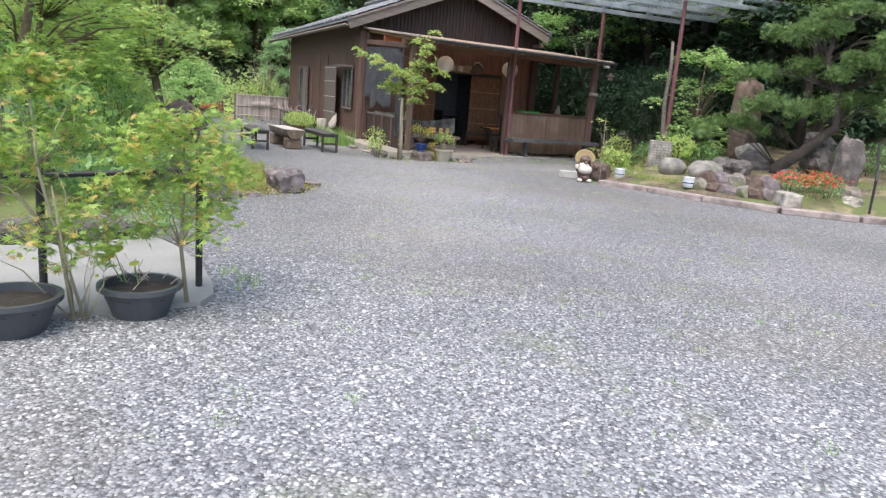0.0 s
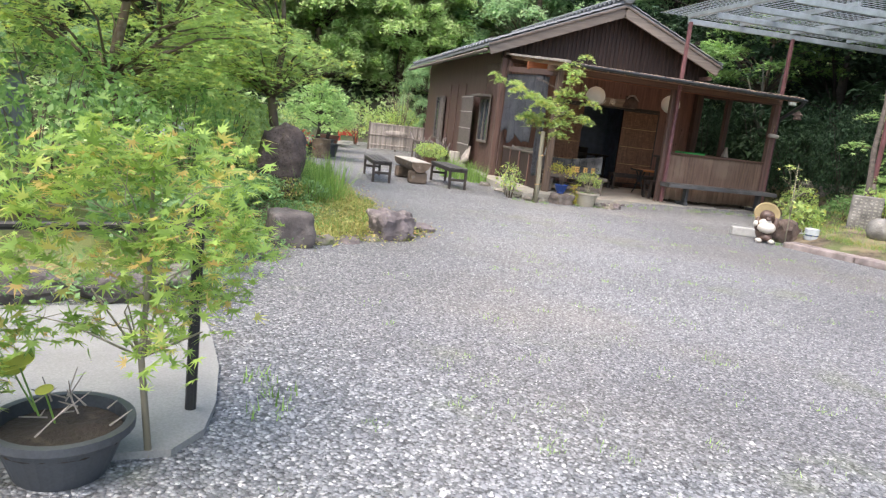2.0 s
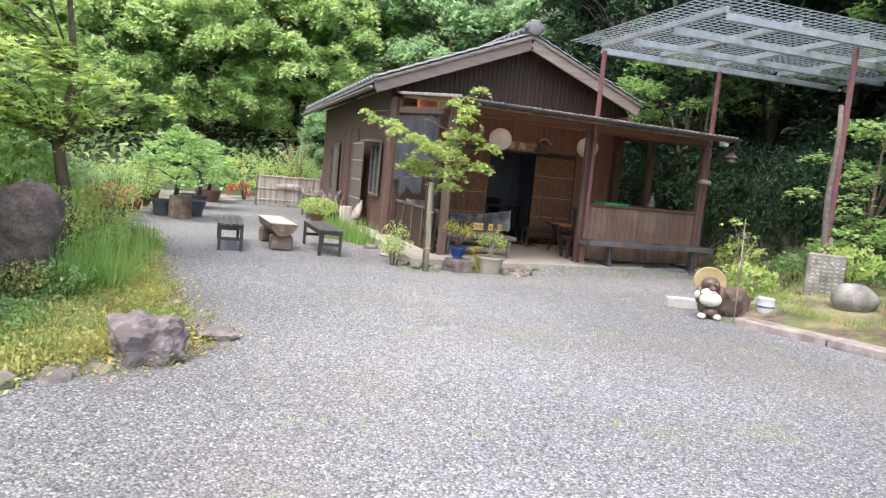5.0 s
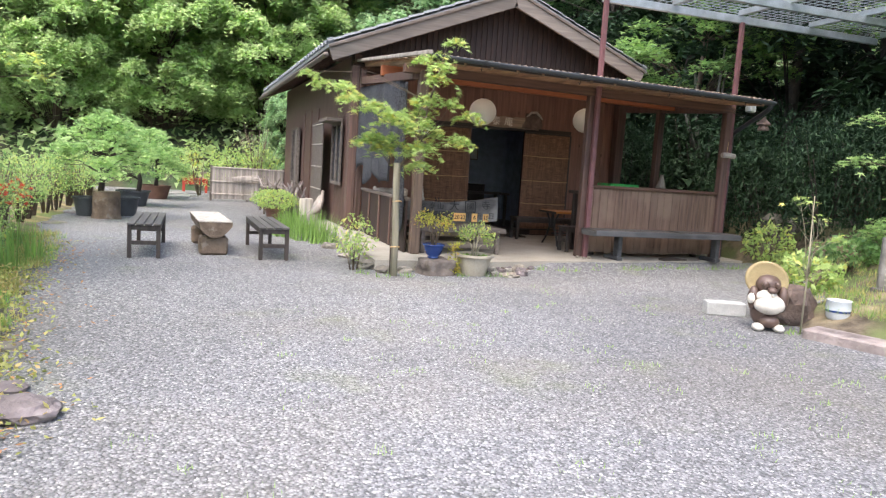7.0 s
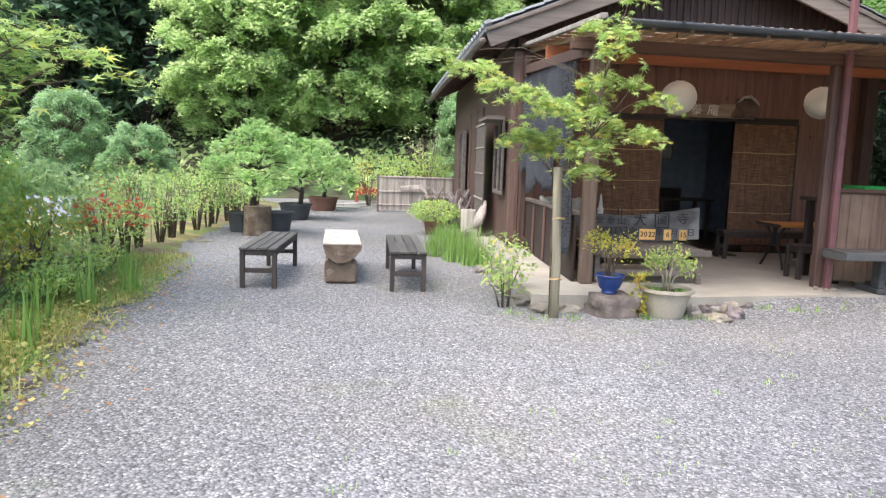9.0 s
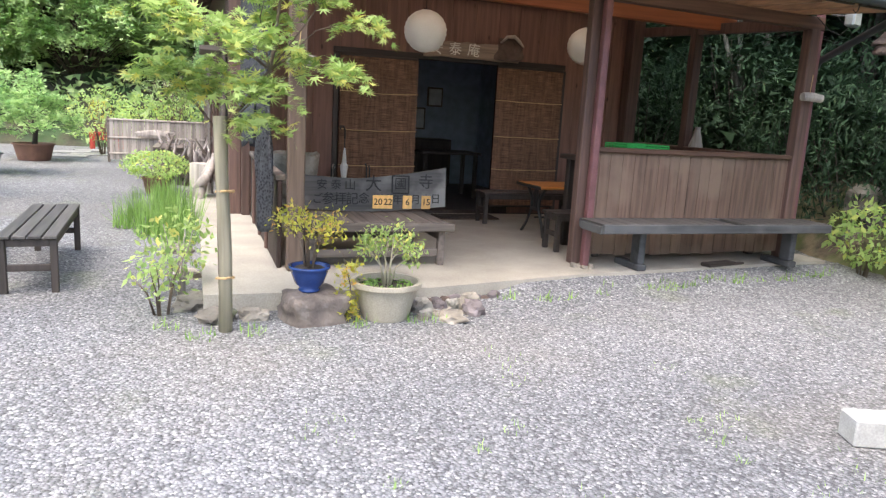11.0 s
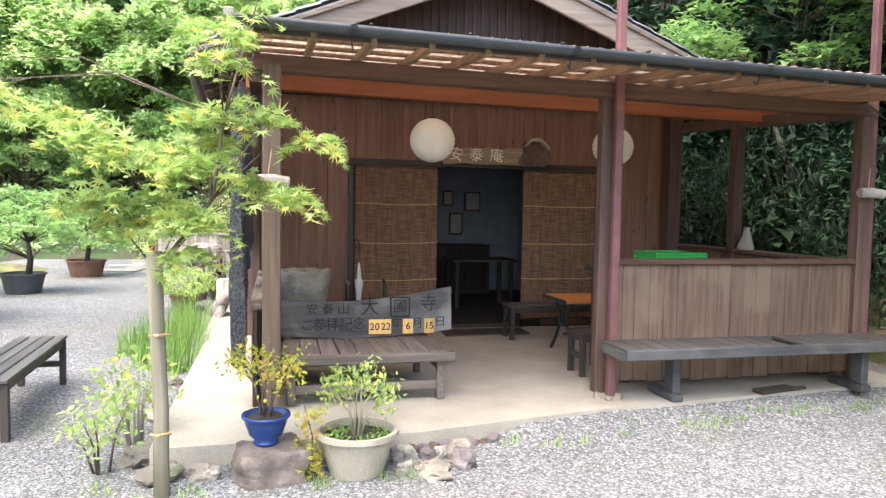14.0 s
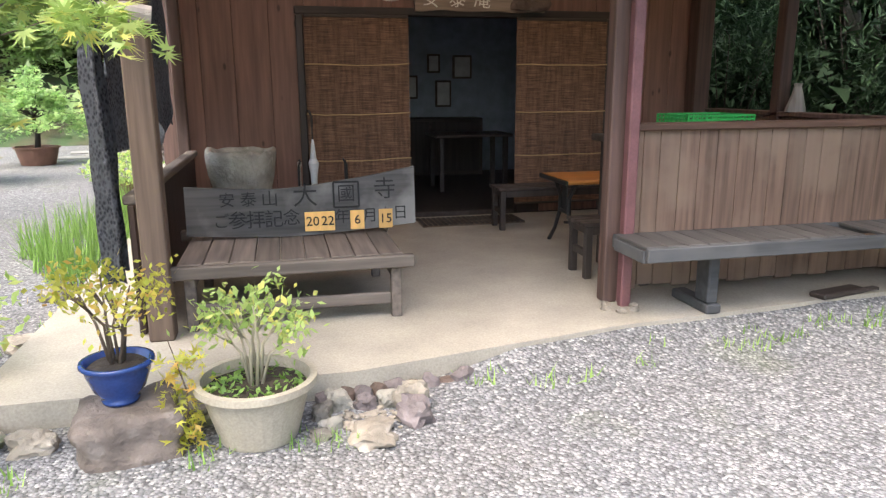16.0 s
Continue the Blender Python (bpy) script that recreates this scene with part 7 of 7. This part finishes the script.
def fern(at, seed, r=0.5):
    """Arching fronds with paired leaflets."""
    ob = thing("fern", "green fern with arching fronds", "fern", at, 0, "ferns of the left bed")
    rng = np.random.default_rng(seed)
    c = []
    bm = bmesh.new()
    for k in range(9):
        a = k * 0.7 + rng.uniform(0, 0.3)
        l = r * rng.uniform(0.75, 1.1)
        pts = [Vector((l * f * math.cos(a), l * f * math.sin(a), l * 0.75 * math.sin(f * 2.2))) for f in (0, 0.25, 0.5, 0.75, 1.0)]
        tube(bm, pts, [0.006, 0.005, 0.004, 0.003, 0.002], 4)
        for f in np.linspace(0.15, 1, 34):
            w = 0.16 * l * (1.1 - f) + 0.01
            for s in (-1, 0, 1):
                c.append((l * f * math.cos(a) - s * w * math.sin(a), l * f * math.sin(a) + s * w * math.cos(a), l * 0.75 * math.sin(f * 2.2) - 0.02 * abs(s)))
    part("stalk_crown", bm, GRASS, ob)
    leaves("fronds", c, 0.07 * r / 0.5, NARROW, FERN, ob, 0.4, seed=seed)


for k, (x, y) in enumerate(((0.5, 9.3), (0.78, 10.3), (0.3, 8.7), (0.95, 11.1), (0.7, 11.6), (0.85, 9.7), (0.2, 10.2), (0.55, 10.8))):
    fern((x, y, 0.12), 600 + k, 0.55)
for k, (x, y) in enumerate(((1.85, 12.75), (2.0, 13.3), (1.75, 12.35), (2.05, 12.6))):
    tuft("grass_clump", "tall arching clump of fine green grass", (x, y, 0.05), 0.2, 0.6, 170, GRASS, 620 + k, 0.75, 0.28, "grass beside the standing stone")
nr = random.Random(50)
green, dry = [], []
for k in range(330):
    y = nr.uniform(9.5, 18.4)
    edge = 2.85 - 0.1 * max(0, y - 11) if y > 10.4 else 1.6 + (y - 9.6)
    x = edge - 0.12 - abs(nr.gauss(0, 0.8))
    (dry if nr.random() < 0.65 else green).append((x, y, 0.06, 0.2, 60))
sward("bed_grass", "green grass and weeds over the garden bed", green, GRASS, 51, 0.9, 1.6, 0.085)
sward("dry_grass", "yellowing grass and moss over the garden bed", dry, DRY_GRASS, 52, 0.9, 1.8, 0.075)
low = []
for k in range(420):
    y = nr.uniform(7.0, 17.5)
    low.append((min(1.7, 0.9 + 0.3 * (y - 7)) - abs(nr.gauss(0.2, 0.8)), y, 0.11))
c = np.concatenate([np.array(p)[None] + np.random.default_rng(k).normal(0, (0.13, 0.13, 0.035), (34, 3)) for k, p in enumerate(low)])
tagged(leaves("ground_cover", c, 0.046, OVAL, FERN, None, 0.6, seed=9), "low leafy ground cover over the garden bed", "plant", kind="stuff")
low = []
for k in range(420):
    y = nr.uniform(9.7, 16.5)
    edge = 2.75 - 0.1 * max(0, y - 11) if y > 10.4 else 1.6 + (y - 9.6)
    low.append((edge - 0.08 - abs(nr.gauss(0.05, 0.6)), y, 0.07))
for (x0, y0), (x1, y1) in zip(LEFT_BED[0:12], LEFT_BED[1:13]):
    for k in range(int(26 * math.hypot(x1 - x0, y1 - y0))):
        f, inward = nr.random(), nr.uniform(-0.1, 0.5)
        low.append((x0 + (x1 - x0) * f - inward, y0 + (y1 - y0) * f, 0.02 + 0.09 * max(0, inward)))
c = np.concatenate([np.array(p)[None] + np.random.default_rng(900 + k).normal(0, (0.12, 0.12, 0.025), (30, 3)) for k, p in enumerate(low)])
tagged(leaves("moss_cover", c, 0.042, OVAL, MOSS, None, 0.6, seed=10), "low olive and yellowish moss over the bed edge", "plant", kind="stuff")
for k, (x, y) in enumerate(((2.25, 13.9), (2.1, 15.2), (2.2, 15.9), (1.9, 16.6), (2.0, 14.6))):
    tuft("iris", "clump of upright green iris blades", (x, y, 0.06), 0.1, 0.4, 20, GRASS, 700 + k, 0.2, 1.0, "irises of the left bed", "iris")
spots = []
for k in range(240):
    u = nr.random()
    x, y = 2.2 + 6 * u + nr.uniform(-2.3, 2.8), 2.5 + 11.5 * u + nr.uniform(-1.8, 1.8)
    if x < 1.5 and y > 4.5 or (x < 3.0 and y > 9.2) or (x > 8.8 and y > 9) or y > 15.3:
        continue
    spots.append((x, y, 0.004, nr.uniform(0.04, 0.2), 34))
sward("gravel_weeds", "small green weeds scattered through the gravel", spots, GRASS, 53, 1.25, 2.6, 0.032)
front = [(x, 15.72 + (x - 7.7) * 0.135 + nr.uniform(-0.25, 0.02), 0.05) for x in [8.2 + 0.09 * k for k in range(46)]]
spots = [(x, y, z, 0.07, 12) for x, y, z in front if nr.random() < 0.7] + [(x, y, 0, 0.1, 30) for x, y in ((6.0, 15.25), (6.32, 15.3), (5.8, 15.5), (7.05, 15.35), (7.6, 15.35), (9.9, 16.1), (8.3, 15.9), (10.9, 16.2), (11.6, 16.3), (5.95, 17.3), (5.9, 18.4), (7.42, 15.4), (8.7, 15.98), (1.45, 5.6), (1.4, 6.0), (1.5, 5.8), (9.2, 12.25), (9.35, 12.6))]
sward("edge_weeds", "small green weeds along the edges", spots, GRASS, 54, 0.7, 2.4, 0.065)
spots = []
for k in range(340):
    x = nr.uniform(9.8, 13.4)
    y = nr.uniform(max(8.7, 12.3 - (x - 9.5) * 1.6), 12.9 + (x - 9.8) * 0.55)
    spots.append((x, y, 0.14 + 0.13 * max(0.0, (x - 9.9) * 0.75 + (y - 10.6) * 0.3), 0.2, 50))
sward("bed_grass", "grass and weeds over the raised bed", spots[::4], GRASS, 55, 0.8, 1.4, 0.07)
sward("dry_grass", "dry tan grass over the raised bed", spots[1::3], DRY_GRASS, 56, 0.9, 1.6, 0.06)

lit = np.random.default_rng(77)
y = lit.uniform(9.8, 18, 520)
x = np.where(y > 10.4, 2.85 - 0.1 * np.maximum(0, y - 11), 1.6 + (y - 9.6)) + lit.normal(0.05, 0.22, 520)
tagged(leaves("fallen_leaves", np.stack([x, y, np.where(lit.uniform(0, 1, 520) > 0.5, 0.02, 0.035)], 1), 0.04, OVAL, LITTER, None, 0.2, seed=78), "brown fallen leaves along the edge of the bed", "leaves", kind="stuff")

# right side plants
tree("maple_sapling", "pale young maple behind the statue", (9.3, 12.25, 0.0), spread(5, 13, 0.3, 0.28, 0.5, 1.35, 0.09, 0.16), [(0, 0, -0.05, 0.01), (0.0, 0, 0.5, 0.008), (-0.03, 0, 1.3, 0.004)], MAPLE_PALE, 620, 0.06, STAR, STAKE, 76, 0.5, 0.4, 0.3)
for k, (x, y, r, h, m) in enumerate(((12.65, 16.2, 0.4, 0.8, MAPLE), (12.95, 15.4, 0.45, 0.5, FERN), (12.2, 14.3, 0.4, 0.45, FERN), (10.3, 13.15, 0.35, 0.5, MAPLE_PALE), (11.6, 12.75, 0.42, 0.55, MAPLE), (12.4, 12.9, 0.5, 0.5, FERN), (14.2, 10.2, 0.6, 0.7, FERN), (13.0, 14.3, 0.5, 0.6, FERN))):
    bush("shrub", "light green garden shrub on the bed", (x, y, 0.0 if y > 15 else 0.15 + 0.1 * max(0, x - 10.5) + (0.22 if 11.5 < x < 11.7 else 0)), r, h, 620, 0.08, m, 900 + k, OVAL, 6, "shrub", "shrubs of the right bed")
tree("maple_tree", "layered green maple behind the log post", (12.85, 13.6, 0.45), spread(6, 56, 1.15, 1.0, 0.2, 2.7, 0.26, 0.44), [(0, 0, -0.1, 0.04), (0, 0.05, 0.8, 0.03), (0, 0, 2.2, 0.015)], POT_LEAF, 700, 0.08, STAR, BARK, 77, 0.35, 0.18, 0.4)

# evergreen bank beside the porch, its deep shade put into the leaf colour
LONG_LEAF = ([(x * 0.5, y * 1.25) for x, y in OVAL[0]], OVAL[1])
nr = random.Random(60)
for k in range(34):
    x = nr.uniform(13.3, 17.0)
    y = 14.0 + 13.0 * k / 34 + nr.uniform(-0.5, 0.5)
    if x < 14.2 and y < 15.8:
        x += 1.2
    bush("evergreen_shrub", "dense evergreen shrub with the bank's shade in its leaf colour", (x, y, max(0.0, land(x, y)) - 0.05), nr.uniform(0.9, 1.3), nr.uniform(2.0, 3.2), 3600, 0.1, EVERGREEN_SHADED, 1000 + k, LONG_LEAF, 7, "shrub", "evergreen bank", 0.8, BARK_DARK, 0.45)


# ---- forest ----
def forest_tree(seed, h, r, leaf, size, n, per, label, cone=False, shade=False):
    """A hillside tree: flat drooping sprays in tiers round a tall trunk."""
    rng = np.random.default_rng(seed)
    sp = []
    for k in range(n):
        f = (k + rng.uniform(0, 1)) / n
        z = h * (0.1 + 0.88 * f)
        w = (1 - f) ** 0.8 + 0.08 if cone else math.sin(math.pi * (0.17 + 0.76 * f)) ** 0.55
        a, d = rng.uniform(0, 6.28), rng.uniform(0.45 if not cone else 0.3, 1) ** 0.5 * r * w
        sp.append((d * math.cos(a), d * math.sin(a), z, rng.uniform(0.5, 1.0) * (1.0 if cone else 1.05) * h / 10))
    t = [(0, 0, -0.5, 0.022 * h), (0.1, 0, h * 0.3, 0.017 * h), (-0.1, 0.1, h * 0.6, 0.011 * h), (0, 0, h * 0.95, 0.003 * h)]
    return tree("cedar_tree" if cone else "forest_tree", label, (0, 0, -100), sp, t, leaf, per, size, CHIP, BARK_DARK if cone or shade else BARK, seed, 0.42 if not cone else 0.6, 0.36, 0.6 if not cone else 0.7, "tree", "wooded hillside", far=True)


BROAD = forest_tree(91, 11, 4.2, FOREST_LIGHT, 0.19, 240, 540, "light green broadleaf tree on the hillside")
DEEP = forest_tree(92, 11, 3.8, FOREST, 0.2, 190, 400, "deep green broadleaf tree on the hillside")
DARK = forest_tree(93, 10, 3.4, EVERGREEN_SHADED, 0.24, 66, 300, "evergreen tree with shade in its leaf colour", shade=True)
CONE = forest_tree(94, 15, 2.6, CEDAR, 0.36, 120, 110, "dark conical cedar on the hillside", True)
FOREST_PLAN = (
    (BROAD, ((4.4, 40.5, 1.2), (0.4, 39.5, 1.05), (8.2, 42, 1.1), (2.4, 37.4, 0.68), (6.4, 37.6, 0.7), (-1.2, 37.0, 0.6), (9.5, 48, 1.1))),
    (DEEP, ((12.5, 36, 0.95), (16.5, 32, 0.95), (14.5, 43, 1.1), (-6.5, 34, 0.4), (-3.8, 33, 0.33), (-10, 32, 0.42), (7.2, 33.6, 0.36), (-14, 36, 0.5))),
    # some of these stand out of view, added to shade bank and right bed
    (DARK, ((15.5, 26.5, 0.95), (17.5, 20.5, 1.0), (17.5, 16.0, 0.95), (19, 12.0, 0.9), (19.5, 24, 1.1), (22, 17, 1.1), (16.4, 30, 0.9), (20, 8.5, 0.8), (15.4, 18.8, 0.8), (15.6, 22.6, 0.85), (16.2, 13.6, 0.75), (14.6, 33, 0.8))),
    (CONE, ((-10.5, 47, 1.1), (-5.6, 39.5, 1.0), (-8.8, 38.5, 0.95), (-3.6, 44, 1.1), (-6.5, 50, 1.2), (-14.5, 44, 1.0), (-2.5, 55, 1.15), (17, 49, 1.1), (11.5, 56, 1.1), (25, 40, 1.2), (-12, 54, 1.2), (22, 33, 1.1), (-11.8, 40.5, 1.0), (1.5, 58, 1.2))),
)
for src, places in FOREST_PLAN:
    for k, (x, y, s) in enumerate(places):
        m = pose(x, y, land(x, y) - 0.15, 0, 0, 77 * k + 13 * x) @ Matrix.Scale(s, 4)
        if k:
            copy_thing(src, m)
        else:
            src.matrix_basis = m


def undergrowth():
    """Leafy growth covering the slopes under the trees."""
    rng = np.random.default_rng(70)
    n = 80000
    x, y = rng.uniform(-32, 30, n), rng.uniform(4, 58, n)
    keep = ((y > 33.2) | (x > 16.5) | (x < -9) | ((x < -1.5) & (y > 29)))
    x, y = x[keep], y[keep]
    near = np.exp(-np.maximum(0, y - 34) / 14)
    hgt = np.abs(rng.normal(0, 0.55, len(x))) + 0.05
    z = np.array([land(p, q) for p, q in zip(x, y)]) + hgt * (0.6 + 0.8 * np.abs(np.sin(x * 1.7) * np.sin(y * 1.3)))
    tagged(leaves("undergrowth", np.stack([x, y, z], 1), 0.3, CHIP, FOREST_LIGHT, None, 0.6, seed=71), "dense green undergrowth on the wooded slopes", "undergrowth", kind="stuff")


undergrowth()
tree("maple_tree", "bright maple boughs reaching over the porch roof", (14.4, 20.6, 0.0), spread(7, 40, 2.0, 2.6, 3.5, 5.2, 0.4, 0.7, -0.4, -0.6), [(0.3, 0, -0.2, 0.12), (0.2, 0, 1.5, 0.1), (0, 0, 3.0, 0.07), (-0.2, -0.3, 4.4, 0.03)], MAPLE_SHADE, 420, 0.11, CLUMP, BARK, 78, 0.4, 0.2, 0.3)
tree("maple_tree", "bright maple boughs above the steel mesh", (16.0, 14.8, 0.8), spread(8, 40, 2.2, 2.6, 2.8, 4.9, 0.4, 0.7, -0.6, 0.0), [(0.3, 0, -0.2, 0.12), (0.2, 0, 1.5, 0.1), (0, 0, 3.0, 0.07), (-0.2, -0.3, 4.4, 0.03)], MAPLE_SHADE, 420, 0.11, CLUMP, BARK, 79, 0.4, 0.2, 0.3)
bush("bare_shrub", "grey half-bare shrub behind the house corner", (5.6, 30.2, 0), 1.0, 2.7, 260, 0.08, FOREST_LIGHT, 95, OVAL, 26, "shrub", "", 0.8, BARK, 0.1)
for x, r, h in ((3.9, 0.8, 1.7), (4.9, 0.7, 1.6), (5.6, 0.7, 1.7)):
    bush("shrub", "bright green shrub behind the board fence", (x, 29.8, 0), r, h, 900, 0.09, MAPLE, int(x * 10), OVAL, 6, "shrub", "shrubs behind the fence", hollow=0.3)


def pale_trunks():
    """A many-stemmed pale trunk standing before the dark bank."""
    ob = thing("bare_tree", "pale grey many-stemmed tree before the dark bank", "tree", (14.0, 19.65, 0))
    part("trunk", pipe([(0, 0, -0.1), (0.05, 0.02, 0.9), (0.02, 0, 1.75)], [0.13, 0.11, 0.1], 9), PALE_BARK, ob, smooth=True)
    for dx, dy, h in ((-0.75, 0.1, 3.3), (-0.3, 0.25, 3.9), (0.15, -0.1, 4.2), (0.5, 0.2, 3.8)):
        part("limb", pipe([(0.02, 0, 1.6), (dx * 0.45, dy * 0.5, 2.3), (dx, dy, h)], [0.06, 0.045, 0.02], 7), PALE_BARK, ob, smooth=True)
    rng = np.random.default_rng(96)
    leaves("crown", pads(rng, [(-0.8, 0, 3.5, 0.6), (0.2, 0.2, 4.3, 0.8), (0.7, 0, 3.9, 0.6)], 260, 0.3), 0.11, OVAL, EVERGREEN_SHADED, ob, 0.6, seed=97)


pale_trunks()
for k, (x, y, r, h) in enumerate(((1.3, 14.2, 0.5, 0.95), (1.2, 15.3, 0.5, 0.9), (1.55, 16.3, 0.4, 0.5), (1.0, 16.4, 0.5, 0.9), (1.7, 15.4, 0.3, 0.35))):
    bush("azalea", "yellow-green azalea bush on the garden bed", (x, y, 0.05), r, h, 700, 0.05, YELLOWISH if k % 2 else MAPLE, 1300 + k, OVAL, 7, "shrub", "azaleas of the left bed", hollow=0.25)
# high canopy tree added to block skylight from the bank
tree("forest_tree", "dark evergreen canopy added above the bank to shade it", (16.6, 17.6, 1.0), spread(9, 90, 3.6, 5.2, 4.6, 9.0, 0.7, 1.2, -0.9, 0.2), [(0, 0, -0.4, 0.24), (-0.1, 0, 2.5, 0.2), (-0.3, 0.1, 5.0, 0.14), (-0.5, 0.1, 8.4, 0.04)], EVERGREEN_SHADED, 330, 0.2, CHIP, BARK_DARK, 98, 0.5, 0.3, 0.4, far=True)
for k, (x, y) in enumerate(((1.1, 12.0), (1.45, 12.05), (1.75, 12.15), (0.95, 11.6))):
    bush("low_shrub", "low olive-green shrub at the foot of the standing stone", (x, y, 0.05), 0.3, 0.36, 420, 0.045, MOSS if k % 2 else FERN, 1400 + k, OVAL, 5, "shrub", "low shrubs at the standing stone", hollow=0.2)


def pipe_fittings():
    """Straps and joints along the porch gutter, and the wire to the flood light."""
    for k, x in enumerate((7.2, 8.6, 10.0, 11.3)):
        z = 2.69 - (x - 6.5) * 0.019
        bm = bmesh.new()
        r = 0.06
        arc = [(15.5 + r * math.cos(a), z + r * math.sin(a)) for a in [math.pi * (1 + j / 8) for j in range(9)]]
        rows = [[bm.verts.new((x + d, y, zz)) for y, zz in arc] for d in (-0.02, 0.02)]
        for j in range(8):
            bm.faces.new((rows[0][j], rows[0][j + 1], rows[1][j + 1], rows[1][j]))
        bmesh.ops.solidify(bm, geom=bm.faces[:], thickness=0.004)
        pp("gutter_joint", bm, GUTTER)
        pp("gutter_hook", pipe([(x, 15.56, z - 0.02), (x, 15.57, z - 0.09), (x + 0.01, 15.6, z - 0.11), (x + 0.01, 15.63, z - 0.08)], [0.005] * 4, 5), DARK_STEEL)
    ob = thing("cable", "thin grey cable looped from the post to the flood light", "cable", (11.9, 16.4, 2.45))
    part("wire", pipe([(-0.05, 0.12, 0.15), (0.0, 0.0, 0.02), (0.06, -0.08, -0.03), (0.12, -0.13, 0.06)], [0.005] * 4, 5), DARK_STEEL, ob, smooth=True)


pipe_fittings()
